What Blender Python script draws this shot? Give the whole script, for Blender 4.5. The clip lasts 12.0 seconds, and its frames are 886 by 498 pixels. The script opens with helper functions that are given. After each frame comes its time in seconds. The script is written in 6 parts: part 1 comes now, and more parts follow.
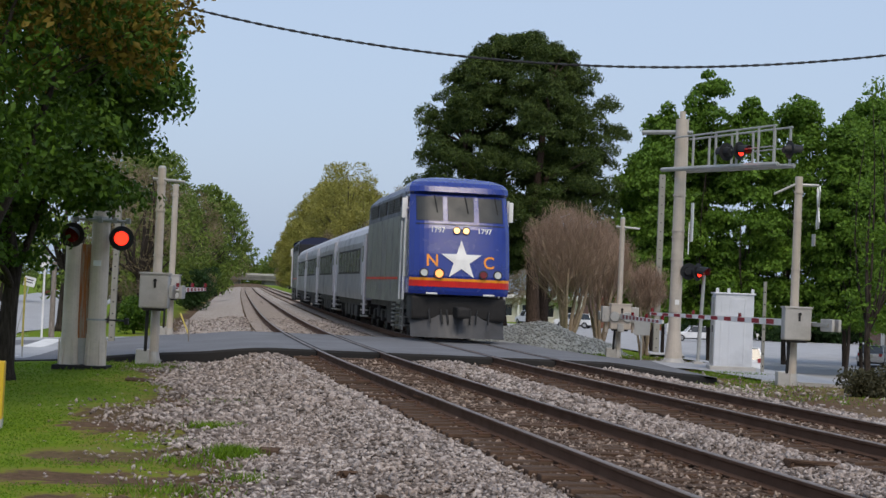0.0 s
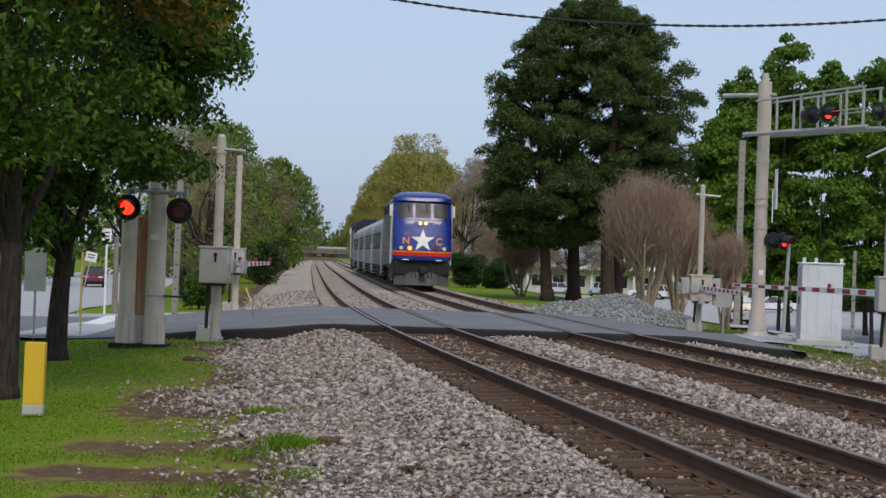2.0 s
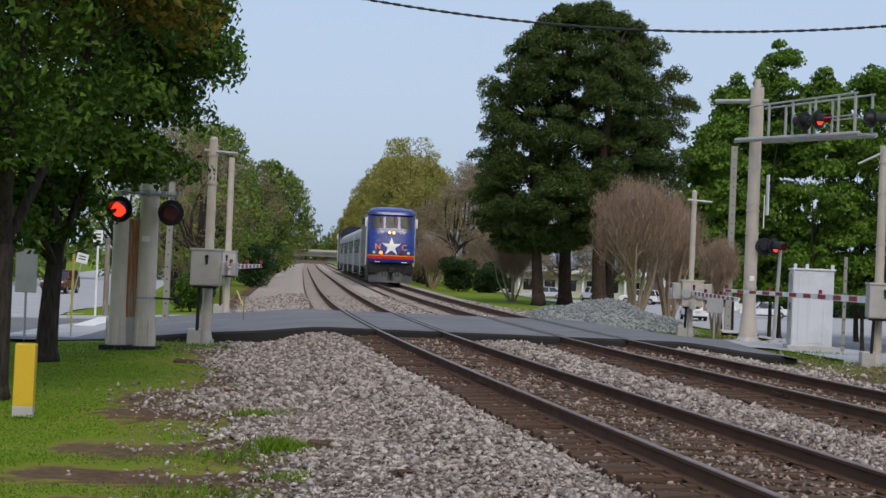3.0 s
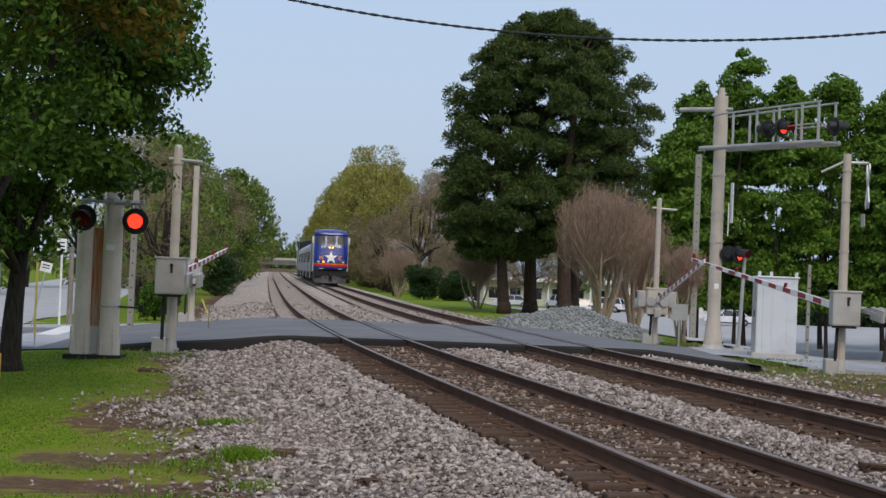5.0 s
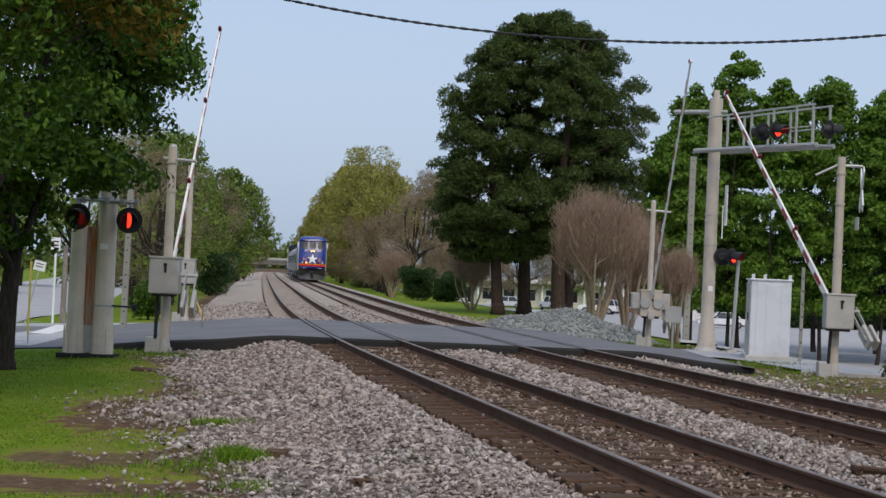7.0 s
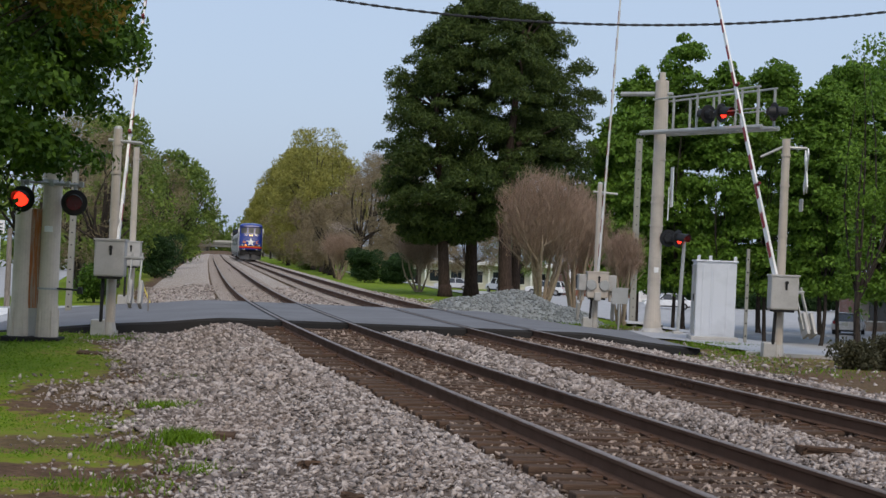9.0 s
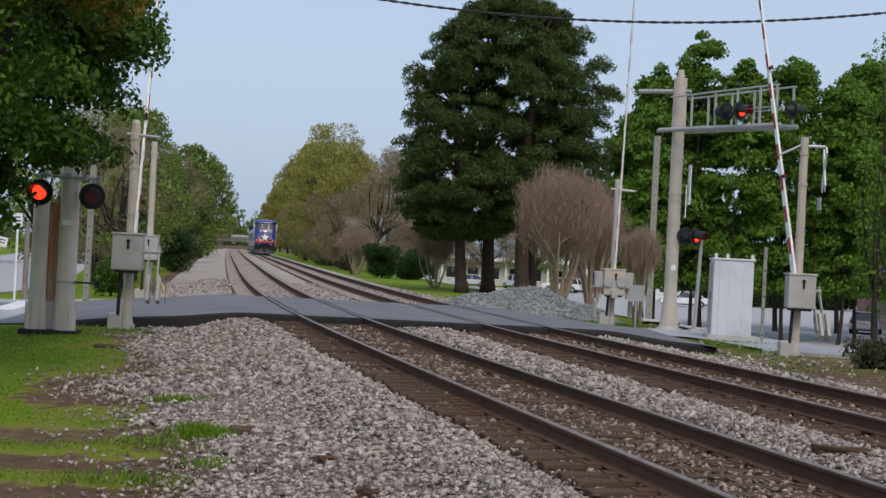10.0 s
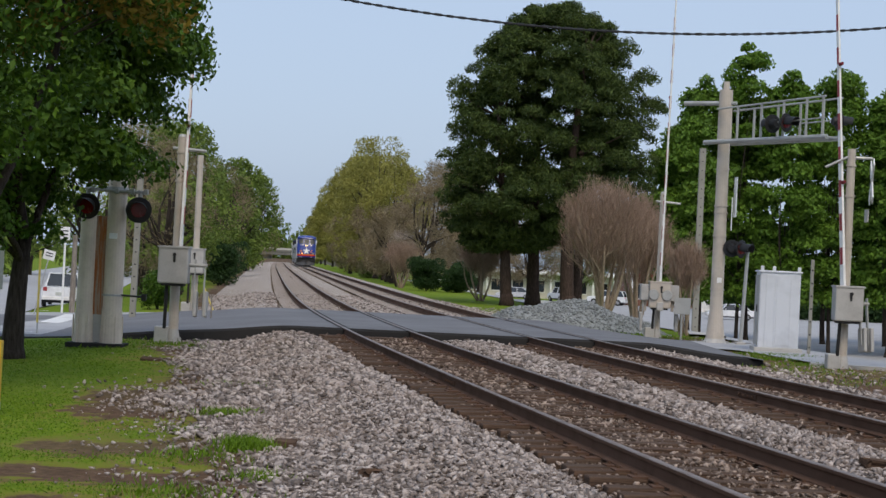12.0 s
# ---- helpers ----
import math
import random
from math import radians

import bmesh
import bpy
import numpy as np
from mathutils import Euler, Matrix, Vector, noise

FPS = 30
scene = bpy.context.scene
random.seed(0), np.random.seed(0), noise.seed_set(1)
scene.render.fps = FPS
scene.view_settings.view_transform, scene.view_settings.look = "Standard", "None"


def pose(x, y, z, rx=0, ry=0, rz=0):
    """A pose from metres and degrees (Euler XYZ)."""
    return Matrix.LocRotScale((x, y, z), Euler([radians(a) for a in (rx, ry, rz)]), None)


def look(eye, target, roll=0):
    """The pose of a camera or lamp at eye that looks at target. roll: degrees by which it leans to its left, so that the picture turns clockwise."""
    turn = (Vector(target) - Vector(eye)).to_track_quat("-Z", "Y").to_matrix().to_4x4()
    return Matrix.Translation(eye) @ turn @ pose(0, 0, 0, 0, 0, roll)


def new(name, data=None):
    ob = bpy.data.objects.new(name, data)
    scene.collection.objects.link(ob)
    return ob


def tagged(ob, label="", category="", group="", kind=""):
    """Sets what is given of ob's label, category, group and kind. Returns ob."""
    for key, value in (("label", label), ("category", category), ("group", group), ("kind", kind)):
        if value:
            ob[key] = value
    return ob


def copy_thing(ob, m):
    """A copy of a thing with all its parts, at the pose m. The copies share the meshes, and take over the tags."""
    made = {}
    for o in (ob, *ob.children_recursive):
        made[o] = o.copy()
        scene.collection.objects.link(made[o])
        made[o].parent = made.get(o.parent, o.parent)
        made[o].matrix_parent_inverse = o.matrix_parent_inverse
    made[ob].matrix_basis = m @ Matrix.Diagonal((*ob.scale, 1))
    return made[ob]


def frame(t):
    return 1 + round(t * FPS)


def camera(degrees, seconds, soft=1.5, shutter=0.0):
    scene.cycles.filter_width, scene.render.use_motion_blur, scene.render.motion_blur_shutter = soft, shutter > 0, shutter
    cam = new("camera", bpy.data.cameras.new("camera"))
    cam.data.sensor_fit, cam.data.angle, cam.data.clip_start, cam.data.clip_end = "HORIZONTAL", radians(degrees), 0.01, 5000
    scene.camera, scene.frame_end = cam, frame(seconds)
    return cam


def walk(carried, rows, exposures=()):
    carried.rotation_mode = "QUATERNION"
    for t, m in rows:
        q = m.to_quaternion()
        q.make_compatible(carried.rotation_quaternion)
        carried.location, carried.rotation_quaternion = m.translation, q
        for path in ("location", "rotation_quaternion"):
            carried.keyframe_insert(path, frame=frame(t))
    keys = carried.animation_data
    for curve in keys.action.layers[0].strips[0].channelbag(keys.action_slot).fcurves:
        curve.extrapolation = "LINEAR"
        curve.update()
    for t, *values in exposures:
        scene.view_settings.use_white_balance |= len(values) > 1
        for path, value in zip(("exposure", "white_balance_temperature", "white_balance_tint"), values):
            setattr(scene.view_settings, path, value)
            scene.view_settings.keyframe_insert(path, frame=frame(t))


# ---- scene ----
# ---------------------------------------------------------------- camera
EYE = 1.58
cam = camera(29.29, 12.0, soft=1.5)
# seconds, pan to the right, tilt up, lean (degrees), metres stepped back
CAMERA_ROWS = [
    (0, 1.076, 1.327, 2.452, 1.90),
    (0.5, -0.567, 1.684, 2.370, 0.00),
    (1, -0.984, 1.060, 2.222, 0.00),
    (1.5, -2.130, 0.217, 1.869, 0.00),
    (2, -1.301, 0.294, 1.989, 0.00),
    (2.5, -1.249, 0.323, 2.048, 0.00),
    (3, -1.021, 0.433, 2.349, 0.00),
    (3.5, -0.725, 0.946, 2.185, 0.00),
    (3.7, -0.134, 1.216, 2.085, 0.00),
    (5.3, 0.138, 0.618, 2.266, 0.00),
    (5.5, -0.008, 0.550, 2.196, 0.00),
    (6, 0.305, 0.526, 2.537, 0.00),
    (6.5, 0.386, 0.686, 2.615, 0.00),
    (6.7, 0.326, 0.795, 2.569, 0.00),
    (8.3, 1.045, 0.701, 2.557, 0.00),
    (8.5, 1.619, 0.462, 2.686, 0.00),
    (9, 2.144, 0.263, 2.462, 0.00),
    (9.5, 2.158, 0.076, 2.859, 0.00),
    (10, 1.581, 0.106, 2.872, 0.00),
    (10.5, 1.101, -0.126, 3.070, 0.00),
    (11, 0.538, -0.820, 3.172, 0.00),
    (11.5, 0.552, -0.209, 2.948, 0.00),
    (12, 0.042, 0.467, 2.782, 0.00),
]


def camera_pose(pan, tilt, lean, back):
    p, k = radians(pan), radians(tilt)
    eye = Vector((0.0, -back, EYE))
    way = Vector((math.sin(p) * math.cos(k), math.cos(p) * math.cos(k), math.sin(k)))
    return look(eye, eye + way * 10, lean)


walk(cam, [(t, camera_pose(a, b, c, d)) for t, a, b, c, d in CAMERA_ROWS])

# ---------------------------------------------------------------- light
SUN_EL, SUN_AZ = 50.0, 168.0       # the sun stands behind the camera, veiled
world = bpy.data.worlds.new("sky_world")
scene.world = world
world.use_nodes = True
wn = world.node_tree
sky = wn.nodes.new("ShaderNodeTexSky")
sky.sky_type = "NISHITA"
sky.sun_disc = False
sky.sun_elevation = radians(SUN_EL)
sky.sun_rotation = radians(SUN_AZ)
sky.air_density, sky.dust_density, sky.ozone_density = 1.0, 3.2, 2.0
veil = wn.nodes.new("ShaderNodeMix")
veil.data_type = "RGBA"
veil.inputs["Factor"].default_value = 0.6
veil.inputs["B"].default_value = (6.05, 7.4, 9.75, 1)
wn.links.new(sky.outputs["Color"], veil.inputs["A"])
bg = wn.nodes["Background"]
wn.links.new(veil.outputs["Result"], bg.inputs["Color"])
bg.inputs["Strength"].default_value = 0.105
sun = new("sun", bpy.data.lights.new("sun", "SUN"))
sun.data.energy, sun.data.angle, sun.data.color = 1.6, radians(24), (1.0, 0.88, 0.72)
sa, se = radians(SUN_AZ), radians(SUN_EL)
sun.matrix_world = look((0, 0, 60), Vector((0, 0, 60)) - Vector((math.sin(sa) * math.cos(se), math.cos(sa) * math.cos(se), math.sin(se))))
scene.view_settings.exposure = 0.0

# ---------------------------------------------------------------- the lie of the land


def sm(a, b, v):
    u = min(max((v - a) / (b - a), 0.0), 1.0)
    return u * u * (3 - 2 * u)


def bend(y):
    return -0.097 - 0.08 / (1 + (max(y, 0) / 45) ** 4)


TRACK = [0.0] * 2600
K0 = int((13 + 100) / 0.5)
TRACK[K0] = 2.9
for k in range(K0 + 1, 2600):
    TRACK[k] = TRACK[k - 1] + 0.5 * bend((k - 0.5) * 0.5 - 100)
for k in range(K0 - 1, -1, -1):
    TRACK[k] = TRACK[k + 1] - 0.5 * bend((k + 0.5) * 0.5 - 100)
for k in range(2600):
    TRACK[k] -= 0.5 * sm(60, 260, k * 0.5 - 100)
GAP = 4.2                      # between the middles of the two tracks at the crossing
ROAD_NEAR, ROAD_FAR = 38.6, 51.0


def x1(y):
    """The middle of the near track; the rails' tops lie at z = 0."""
    u = (y + 100) / 0.5
    k = min(max(int(u), 0), 2598)
    f = u - k
    return TRACK[k] * (1 - f) + TRACK[k + 1] * f


def beside(off, y):
    """A distance from the near track's middle; the far track draws nearer beyond the crossing."""
    return off - 0.15 * sm(46, 85, y) * sm(1.6, 2.6, off)


def gz(x, y):
    """The height of the ground."""
    c = x1(y)
    left, right = c - x, x - c - GAP
    return (-0.24 - 0.22 * sm(1.7, 3.6, left) - 0.16 * sm(5, 9, left) - 1.4 * sm(8.5, 14, left) * sm(45, 80, y)
            - 0.2 * sm(1.7, 3.6, right) - 2.16 * sm(8, 22, right) * sm(20, 60, y))


# ---------------------------------------------------------------- materials
class Nodes:
    """A short way to write node materials."""

    def __init__(self, name):
        self.mat = bpy.data.materials.new(name)
        self.mat.use_nodes = True
        self.t = self.mat.node_tree
        self.b = self.t.nodes["Principled BSDF"]
        self.co = self.t.nodes.new("ShaderNodeTexCoord").outputs["Object"]

    def n(self, kind, **links):
        node = self.t.nodes.new("ShaderNode" + kind)
        for key, v in links.items():
            self.put(node, key.replace("_", " "), v)
        return node

    def put(self, node, key, v):
        s = node.inputs[int(key[1:]) if key[0] == "i" and key[1:].isdigit() else key]
        if hasattr(v, "is_linked"):
            self.t.links.new(v, s)
        else:
            s.default_value = v

    def noise(self, scale, detail=4.0, rough=0.6, vec=None):
        return self.n("TexNoise", Vector=vec or self.co, Scale=scale, Detail=detail, Roughness=rough).outputs["Fac"]

    def mix(self, fac, a, b, kind="MIX"):
        m = self.t.nodes.new("ShaderNodeMix")
        m.data_type, m.blend_type = "RGBA", kind
        for key, v in (("Factor", fac), ("A", a), ("B", b)):
            sock = [s for s in m.inputs if s.name == key and s.enabled][0]
            if hasattr(v, "is_linked"):
                self.t.links.new(v, sock)
            else:
                sock.default_value = (*v, 1) if isinstance(v, tuple) and len(v) == 3 else v
        return [s for s in m.outputs if s.enabled][0]

    def ramp(self, fac, lo, hi):
        r = self.n("MapRange", Value=fac)
        r.inputs["From Min"].default_value, r.inputs["From Max"].default_value = lo, hi
        return r.outputs["Result"]

    def bump(self, height, strength=0.3, dist=0.01):
        self.t.links.new(self.n("Bump", Height=height, Strength=strength, Distance=dist).outputs["Normal"], self.b.inputs["Normal"])

    def done(self, color, rough=0.7, metal=0.0, spec=0.4):
        for key, v in (("Base Color", color), ("Roughness", rough), ("Metallic", metal), ("Specular IOR Level", spec)):
            if isinstance(v, tuple) and len(v) == 3:
                v = (*v, 1)
            self.put(self.b, key, v)
        return self.mat


def scaled(c, k):
    return tuple(min(v * k, 1.0) for v in c)


def worn(name, color, rough=0.6, metal=0.0, big=1.5, fine=25.0, dirt=(0.16, 0.13, 0.1), amount=0.35, bump=0.15, spec=0.4):
    """A painted, cast or bare surface with stains at one scale and grain at another."""
    k = Nodes(name)
    a = k.ramp(k.noise(big), 0.45, 0.75)
    c = k.mix(a, scaled(color, 1.06), scaled(color, 0.8))
    f = k.noise(fine, 6)
    c = k.mix(k.ramp(f, 0.52, 0.52 + 0.5 / max(amount, 0.05)), c, dirt)
    if bump:
        k.bump(f, bump, 0.004)
    r = k.n("MapRange", Value=a)
    r.inputs["To Min"].default_value, r.inputs["To Max"].default_value = max(rough - 0.1, 0.05), min(rough + 0.12, 1)
    return k.done(c, r.outputs["Result"], metal, spec)


def stones_mat(name, dark, light, tint):
    """Loose stones, each with its own shade."""
    k = Nodes(name)
    rnd = k.n("NewGeometry").outputs["Random Per Island"]
    c = k.mix(rnd, dark, light)
    c = k.mix(k.ramp(k.noise(0.7), 0.4, 0.75), c, k.mix(0.5, c, tint))
    f = k.noise(60, 5)
    c = k.mix(k.ramp(f, 0.45, 0.9), c, scaled(dark, 0.6))
    k.bump(f, 0.3, 0.004)
    return k.done(c, 0.92, 0, 0.2)


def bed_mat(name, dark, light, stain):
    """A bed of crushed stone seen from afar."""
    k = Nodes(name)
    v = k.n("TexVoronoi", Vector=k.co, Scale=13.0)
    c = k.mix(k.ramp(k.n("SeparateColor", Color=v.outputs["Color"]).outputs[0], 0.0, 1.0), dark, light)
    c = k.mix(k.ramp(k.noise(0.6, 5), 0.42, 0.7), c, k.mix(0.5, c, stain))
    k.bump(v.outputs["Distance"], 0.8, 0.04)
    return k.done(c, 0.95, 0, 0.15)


def leaf_mat(name, dark, light, accent=None, part=0.0, through_light=0.25):
    k = Nodes(name)
    rnd = k.n("NewGeometry").outputs["Random Per Island"]
    c = k.mix(rnd, dark, light)
    c = k.mix(k.ramp(k.noise(0.35, 2), 0.35, 0.7), c, k.mix(0.5, c, dark))
    if accent:
        c = k.mix(k.ramp(k.noise(0.5, 3), 1 - part - 0.04, 1 - part + 0.04), c, accent)
    k.done(c, 0.6, 0, 0.25)
    tr = k.n("BsdfTranslucent", Color=c)
    m = k.n("MixShader", Fac=through_light)
    k.t.links.new(k.b.outputs[0], m.inputs[1])
    k.t.links.new(tr.outputs[0], m.inputs[2])
    k.t.links.new(m.outputs[0], k.t.nodes["Material Output"].inputs["Surface"])
    return k.mat


def glow(name, color, strength):
    k = Nodes(name)
    k.put(k.b, "Emission Color", (*color, 1))
    k.b.inputs["Emission Strength"].default_value = strength
    return k.done(color, 0.3)


def ground_mat():
    k = Nodes("grass_and_soil")
    at = k.n("Attribute")
    at.attribute_name = "soil"
    fine, mid, big = k.noise(9, 8, 0.7), k.noise(1.3, 5), k.noise(0.22, 3)
    green = k.mix(k.ramp(fine, 0.3, 0.7), (0.082, 0.138, 0.006), (0.165, 0.255, 0.01))
    green = k.mix(k.ramp(mid, 0.4, 0.75), green, (0.17, 0.24, 0.02))
    soil = k.mix(k.ramp(fine, 0.3, 0.7), (0.05, 0.03, 0.019), (0.18, 0.112, 0.07))
    patch = k.n("Math", i0=mid, i1=k.n("Math", i0=k.noise(4.5, 6, 0.75), i1=1.6).outputs[0])
    patch.inputs[1].links[0].from_node.operation = "MULTIPLY"
    fac = k.n("Math", i0=at.outputs["Fac"], i1=k.n("Math", i0=patch.outputs[0], i1=1.3).outputs[0])
    fac.operation = "ADD"
    fac.inputs[1].links[0].from_node.operation = "SUBTRACT"
    green = k.mix(k.ramp(fac.outputs[0], 0.1, 0.45), green, (0.19, 0.175, 0.035))
    c = k.mix(k.ramp(fac.outputs[0], 0.4, 0.58), green, soil)
    c = k.mix(k.ramp(big, 0.45, 0.8), c, k.mix(0.35, c, (0.16, 0.17, 0.05)))
    k.bump(fine, 0.6, 0.05)
    return k.done(c, 0.95, 0, 0.1)


def asphalt_mat(name, base, patch):
    k = Nodes(name)
    f, m = k.noise(70, 6, 0.7), k.noise(0.5, 5)
    c = k.mix(k.ramp(f, 0.3, 0.75), scaled(base, 0.75), scaled(base, 1.25))
    c = k.mix(k.ramp(m, 0.42, 0.7), c, patch)
    k.bump(f, 0.35, 0.006)
    return k.done(c, 0.85, 0, 0.3)


def bark_mat(name, a, b):
    k = Nodes(name)
    mp = k.n("Mapping", Vector=k.co, Scale=(9, 9, 1.6))
    f = k.noise(2.2, 8, 0.7, mp.outputs[0])
    k.bump(f, 0.8, 0.03)
    return k.done(k.mix(k.ramp(f, 0.35, 0.68), a, b), 0.95, 0, 0.15)


def tie_mat():
    k = Nodes("weathered_tie_wood")
    rnd = k.n("ObjectInfo").outputs["Random"]
    mp = k.n("Mapping", Vector=k.co, Scale=(1.5, 22, 22))
    f = k.noise(2.0, 7, 0.65, mp.outputs[0])
    c = k.mix(k.ramp(f, 0.35, 0.7), (0.03, 0.018, 0.012), (0.17, 0.105, 0.07))
    c = k.mix(rnd, c, k.mix(0.5, c, (0.10, 0.075, 0.06)))
    k.bump(f, 0.6, 0.012)
    return k.done(c, 0.95, 0, 0.15)


def brick_mat():
    k = Nodes("brick_facade")
    b = k.n("TexBrick", Vector=k.co, Scale=1.0)
    b.inputs["Color1"].default_value, b.inputs["Color2"].default_value, b.inputs["Mortar"].default_value = (0.28, 0.1, 0.06, 1), (0.2, 0.075, 0.05, 1), (0.4, 0.35, 0.3, 1)
    b.inputs["Brick Width"].default_value, b.inputs["Row Height"].default_value, b.inputs["Mortar Size"].default_value = 0.22, 0.075, 0.01
    return k.done(k.mix(k.ramp(k.noise(0.8), 0.4, 0.8), b.outputs["Color"], (0.16, 0.08, 0.05)), 0.9)


def rust_mat():
    k = Nodes("streaked_rusty_steel")
    mp = k.n("Mapping", Vector=k.co, Scale=(14, 14, 0.8))
    f = k.noise(2.0, 6, 0.6, mp.outputs[0])
    c = k.mix(k.ramp(f, 0.42, 0.6), (0.38, 0.125, 0.035), (0.36, 0.28, 0.22))
    c = k.mix(k.ramp(k.noise(30, 6), 0.55, 0.8), c, (0.13, 0.06, 0.03))
    k.bump(f, 0.3, 0.01)
    return k.done(c, 0.9)


GROUND = ground_mat()
ASPHALT = asphalt_mat("road_asphalt", (0.36, 0.36, 0.37), (0.42, 0.42, 0.43))
FRESH = asphalt_mat("crossing_asphalt", (0.145, 0.146, 0.155), (0.18, 0.181, 0.192))
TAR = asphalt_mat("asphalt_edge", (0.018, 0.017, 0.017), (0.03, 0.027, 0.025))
CONCRETE = worn("pale_concrete", (0.45, 0.43, 0.4), 0.9, 0, 1.2, 30, (0.2, 0.18, 0.15), 0.4, 0.2)
BALLAST = stones_mat("granite_ballast", (0.095, 0.076, 0.066), (0.62, 0.54, 0.495), (0.37, 0.285, 0.235))
OILY = stones_mat("oil_browned_ballast", (0.05, 0.034, 0.026), (0.54, 0.425, 0.35), (0.25, 0.165, 0.115))
FINES = bed_mat("far_ballast", (0.23, 0.195, 0.17), (0.56, 0.5, 0.45), (0.34, 0.265, 0.205))
CRIBS = bed_mat("browned_far_ballast", (0.19, 0.15, 0.125), (0.48, 0.41, 0.355), (0.28, 0.215, 0.165))
# bed below the loose stones; shade of the gaps is in its dark colour
SHADEDBED = bed_mat("gap_shaded_ballast_bed", (0.07, 0.054, 0.045), (0.27, 0.22, 0.19), (0.15, 0.105, 0.075))
PILE = stones_mat("blue_grey_crushed_stone", (0.13, 0.14, 0.142), (0.41, 0.425, 0.42), (0.26, 0.28, 0.26))
RAIL = worn("rusty_rail", (0.105, 0.06, 0.04), 0.9, 0.0, 2.0, 30, (0.05, 0.03, 0.022), 0.5, 0.3, 0.12)
RAILTOP = worn("polished_rail_head", (0.17, 0.125, 0.098), 0.5, 0.2, 3.0, 40, (0.16, 0.13, 0.12), 0.25, 0.05)
TIE = tie_mat()
GALV = worn("galvanised_steel", (0.40, 0.40, 0.385), 0.55, 0.35, 1.6, 22, (0.22, 0.2, 0.17), 0.35, 0.1)
MASTPAINT = worn("weathered_aluminium_mast", (0.49, 0.43, 0.365), 0.65, 0.1, 1.2, 18, (0.2, 0.18, 0.14), 0.4, 0.1)
# mast paint lightened in colour to offset the tree shade on the left columns
LITCOLUMN = worn("lightened_weathered_column_paint", (0.66, 0.565, 0.465), 0.7, 0.05, 1.1, 16, (0.26, 0.22, 0.17), 0.45, 0.1)
POSTSTEEL = worn("dull_weathered_post_steel", (0.26, 0.25, 0.215), 0.7, 0.1, 1.4, 20, (0.14, 0.13, 0.1), 0.45, 0.1)
CASE = worn("grey_mechanism_case", (0.42, 0.405, 0.385), 0.6, 0.1, 2.5, 30, (0.2, 0.18, 0.15), 0.4, 0.1)
CABINET = worn("aluminium_cabinet", (0.64, 0.655, 0.69), 0.42, 0.15, 1.0, 30, (0.42, 0.42, 0.42), 0.25, 0.05)
RUST = rust_mat()
BLACK = worn("matt_black_paint", (0.012, 0.012, 0.013), 0.6, 0, 3, 30, (0.03, 0.03, 0.03), 0.3, 0.05)
REDLENS = worn("unlit_red_lens", (0.16, 0.009, 0.012), 0.25, 0, 6, 60, (0.05, 0.003, 0.004), 0.2, 0.05)
REDLIT = glow("lit_red_lens", (1.0, 0.03, 0.012), 2.6)
WHITE = worn("white_paint", (0.78, 0.77, 0.75), 0.5, 0, 2, 30, (0.45, 0.43, 0.4), 0.25, 0.05)
RED = worn("red_reflective", (0.3, 0.03, 0.035), 0.5, 0, 3, 30, (0.2, 0.02, 0.02), 0.25, 0.05)
YELLOW = worn("yellow_plastic", (0.62, 0.40, 0.025), 0.5, 0, 2, 30, (0.4, 0.26, 0.05), 0.3, 0.05)
POLEWOOD = bark_mat("weathered_pole_wood", (0.16, 0.135, 0.11), (0.34, 0.3, 0.26))
BARK = bark_mat("dark_bark", (0.02, 0.016, 0.013), (0.075, 0.06, 0.05))
PINEBARK = bark_mat("pine_bark", (0.025, 0.018, 0.014), (0.09, 0.06, 0.045))
PALEBARK = bark_mat("smooth_tan_bark", (0.2, 0.15, 0.1), (0.38, 0.3, 0.22))
LEAF = leaf_mat("broad_green_leaves", (0.028, 0.072, 0.007), (0.1, 0.185, 0.014))
LEAF_BROWN = leaf_mat("young_bronze_leaves", (0.14, 0.1, 0.012), (0.3, 0.215, 0.036))
LEAF_BRIGHT = leaf_mat("bright_spring_leaves", (0.06, 0.13, 0.012), (0.165, 0.285, 0.03))
LEAF_OLIVE = leaf_mat("olive_spring_leaves", (0.20, 0.19, 0.04), (0.38, 0.36, 0.09))
LEAF_DULL = leaf_mat("dull_brown_buds", (0.2, 0.155, 0.09), (0.36, 0.29, 0.18))
LEAF_MID = leaf_mat("mid_green_leaves", (0.1, 0.15, 0.03), (0.23, 0.31, 0.06))
NEEDLE = leaf_mat("pine_needles", (0.026, 0.05, 0.011), (0.115, 0.158, 0.032))
HEDGE = leaf_mat("dark_hedge_leaves", (0.018, 0.045, 0.014), (0.05, 0.1, 0.025))
SHRUB = leaf_mat("brown_green_shrub_leaves", (0.045, 0.045, 0.022), (0.11, 0.1, 0.05))
TWIG = leaf_mat("red_brown_twigs", (0.23, 0.155, 0.11), (0.42, 0.3, 0.22), through_light=0.1)
BLOSSOM = leaf_mat("pale_blossom", (0.35, 0.28, 0.24), (0.6, 0.5, 0.44))
GRASS = leaf_mat("grass_blades", (0.08, 0.15, 0.006), (0.17, 0.285, 0.012))
GLASS = worn("dark_window_glass", (0.02, 0.025, 0.03), 0.08, 0, 2, 20, (0.03, 0.03, 0.03), 0.1, 0.0, 0.8)
CABGLASS = worn("tinted_cab_glass", (0.045, 0.048, 0.05), 0.45, 0, 2, 20, (0.08, 0.08, 0.075), 0.15, 0.0, 0.25)
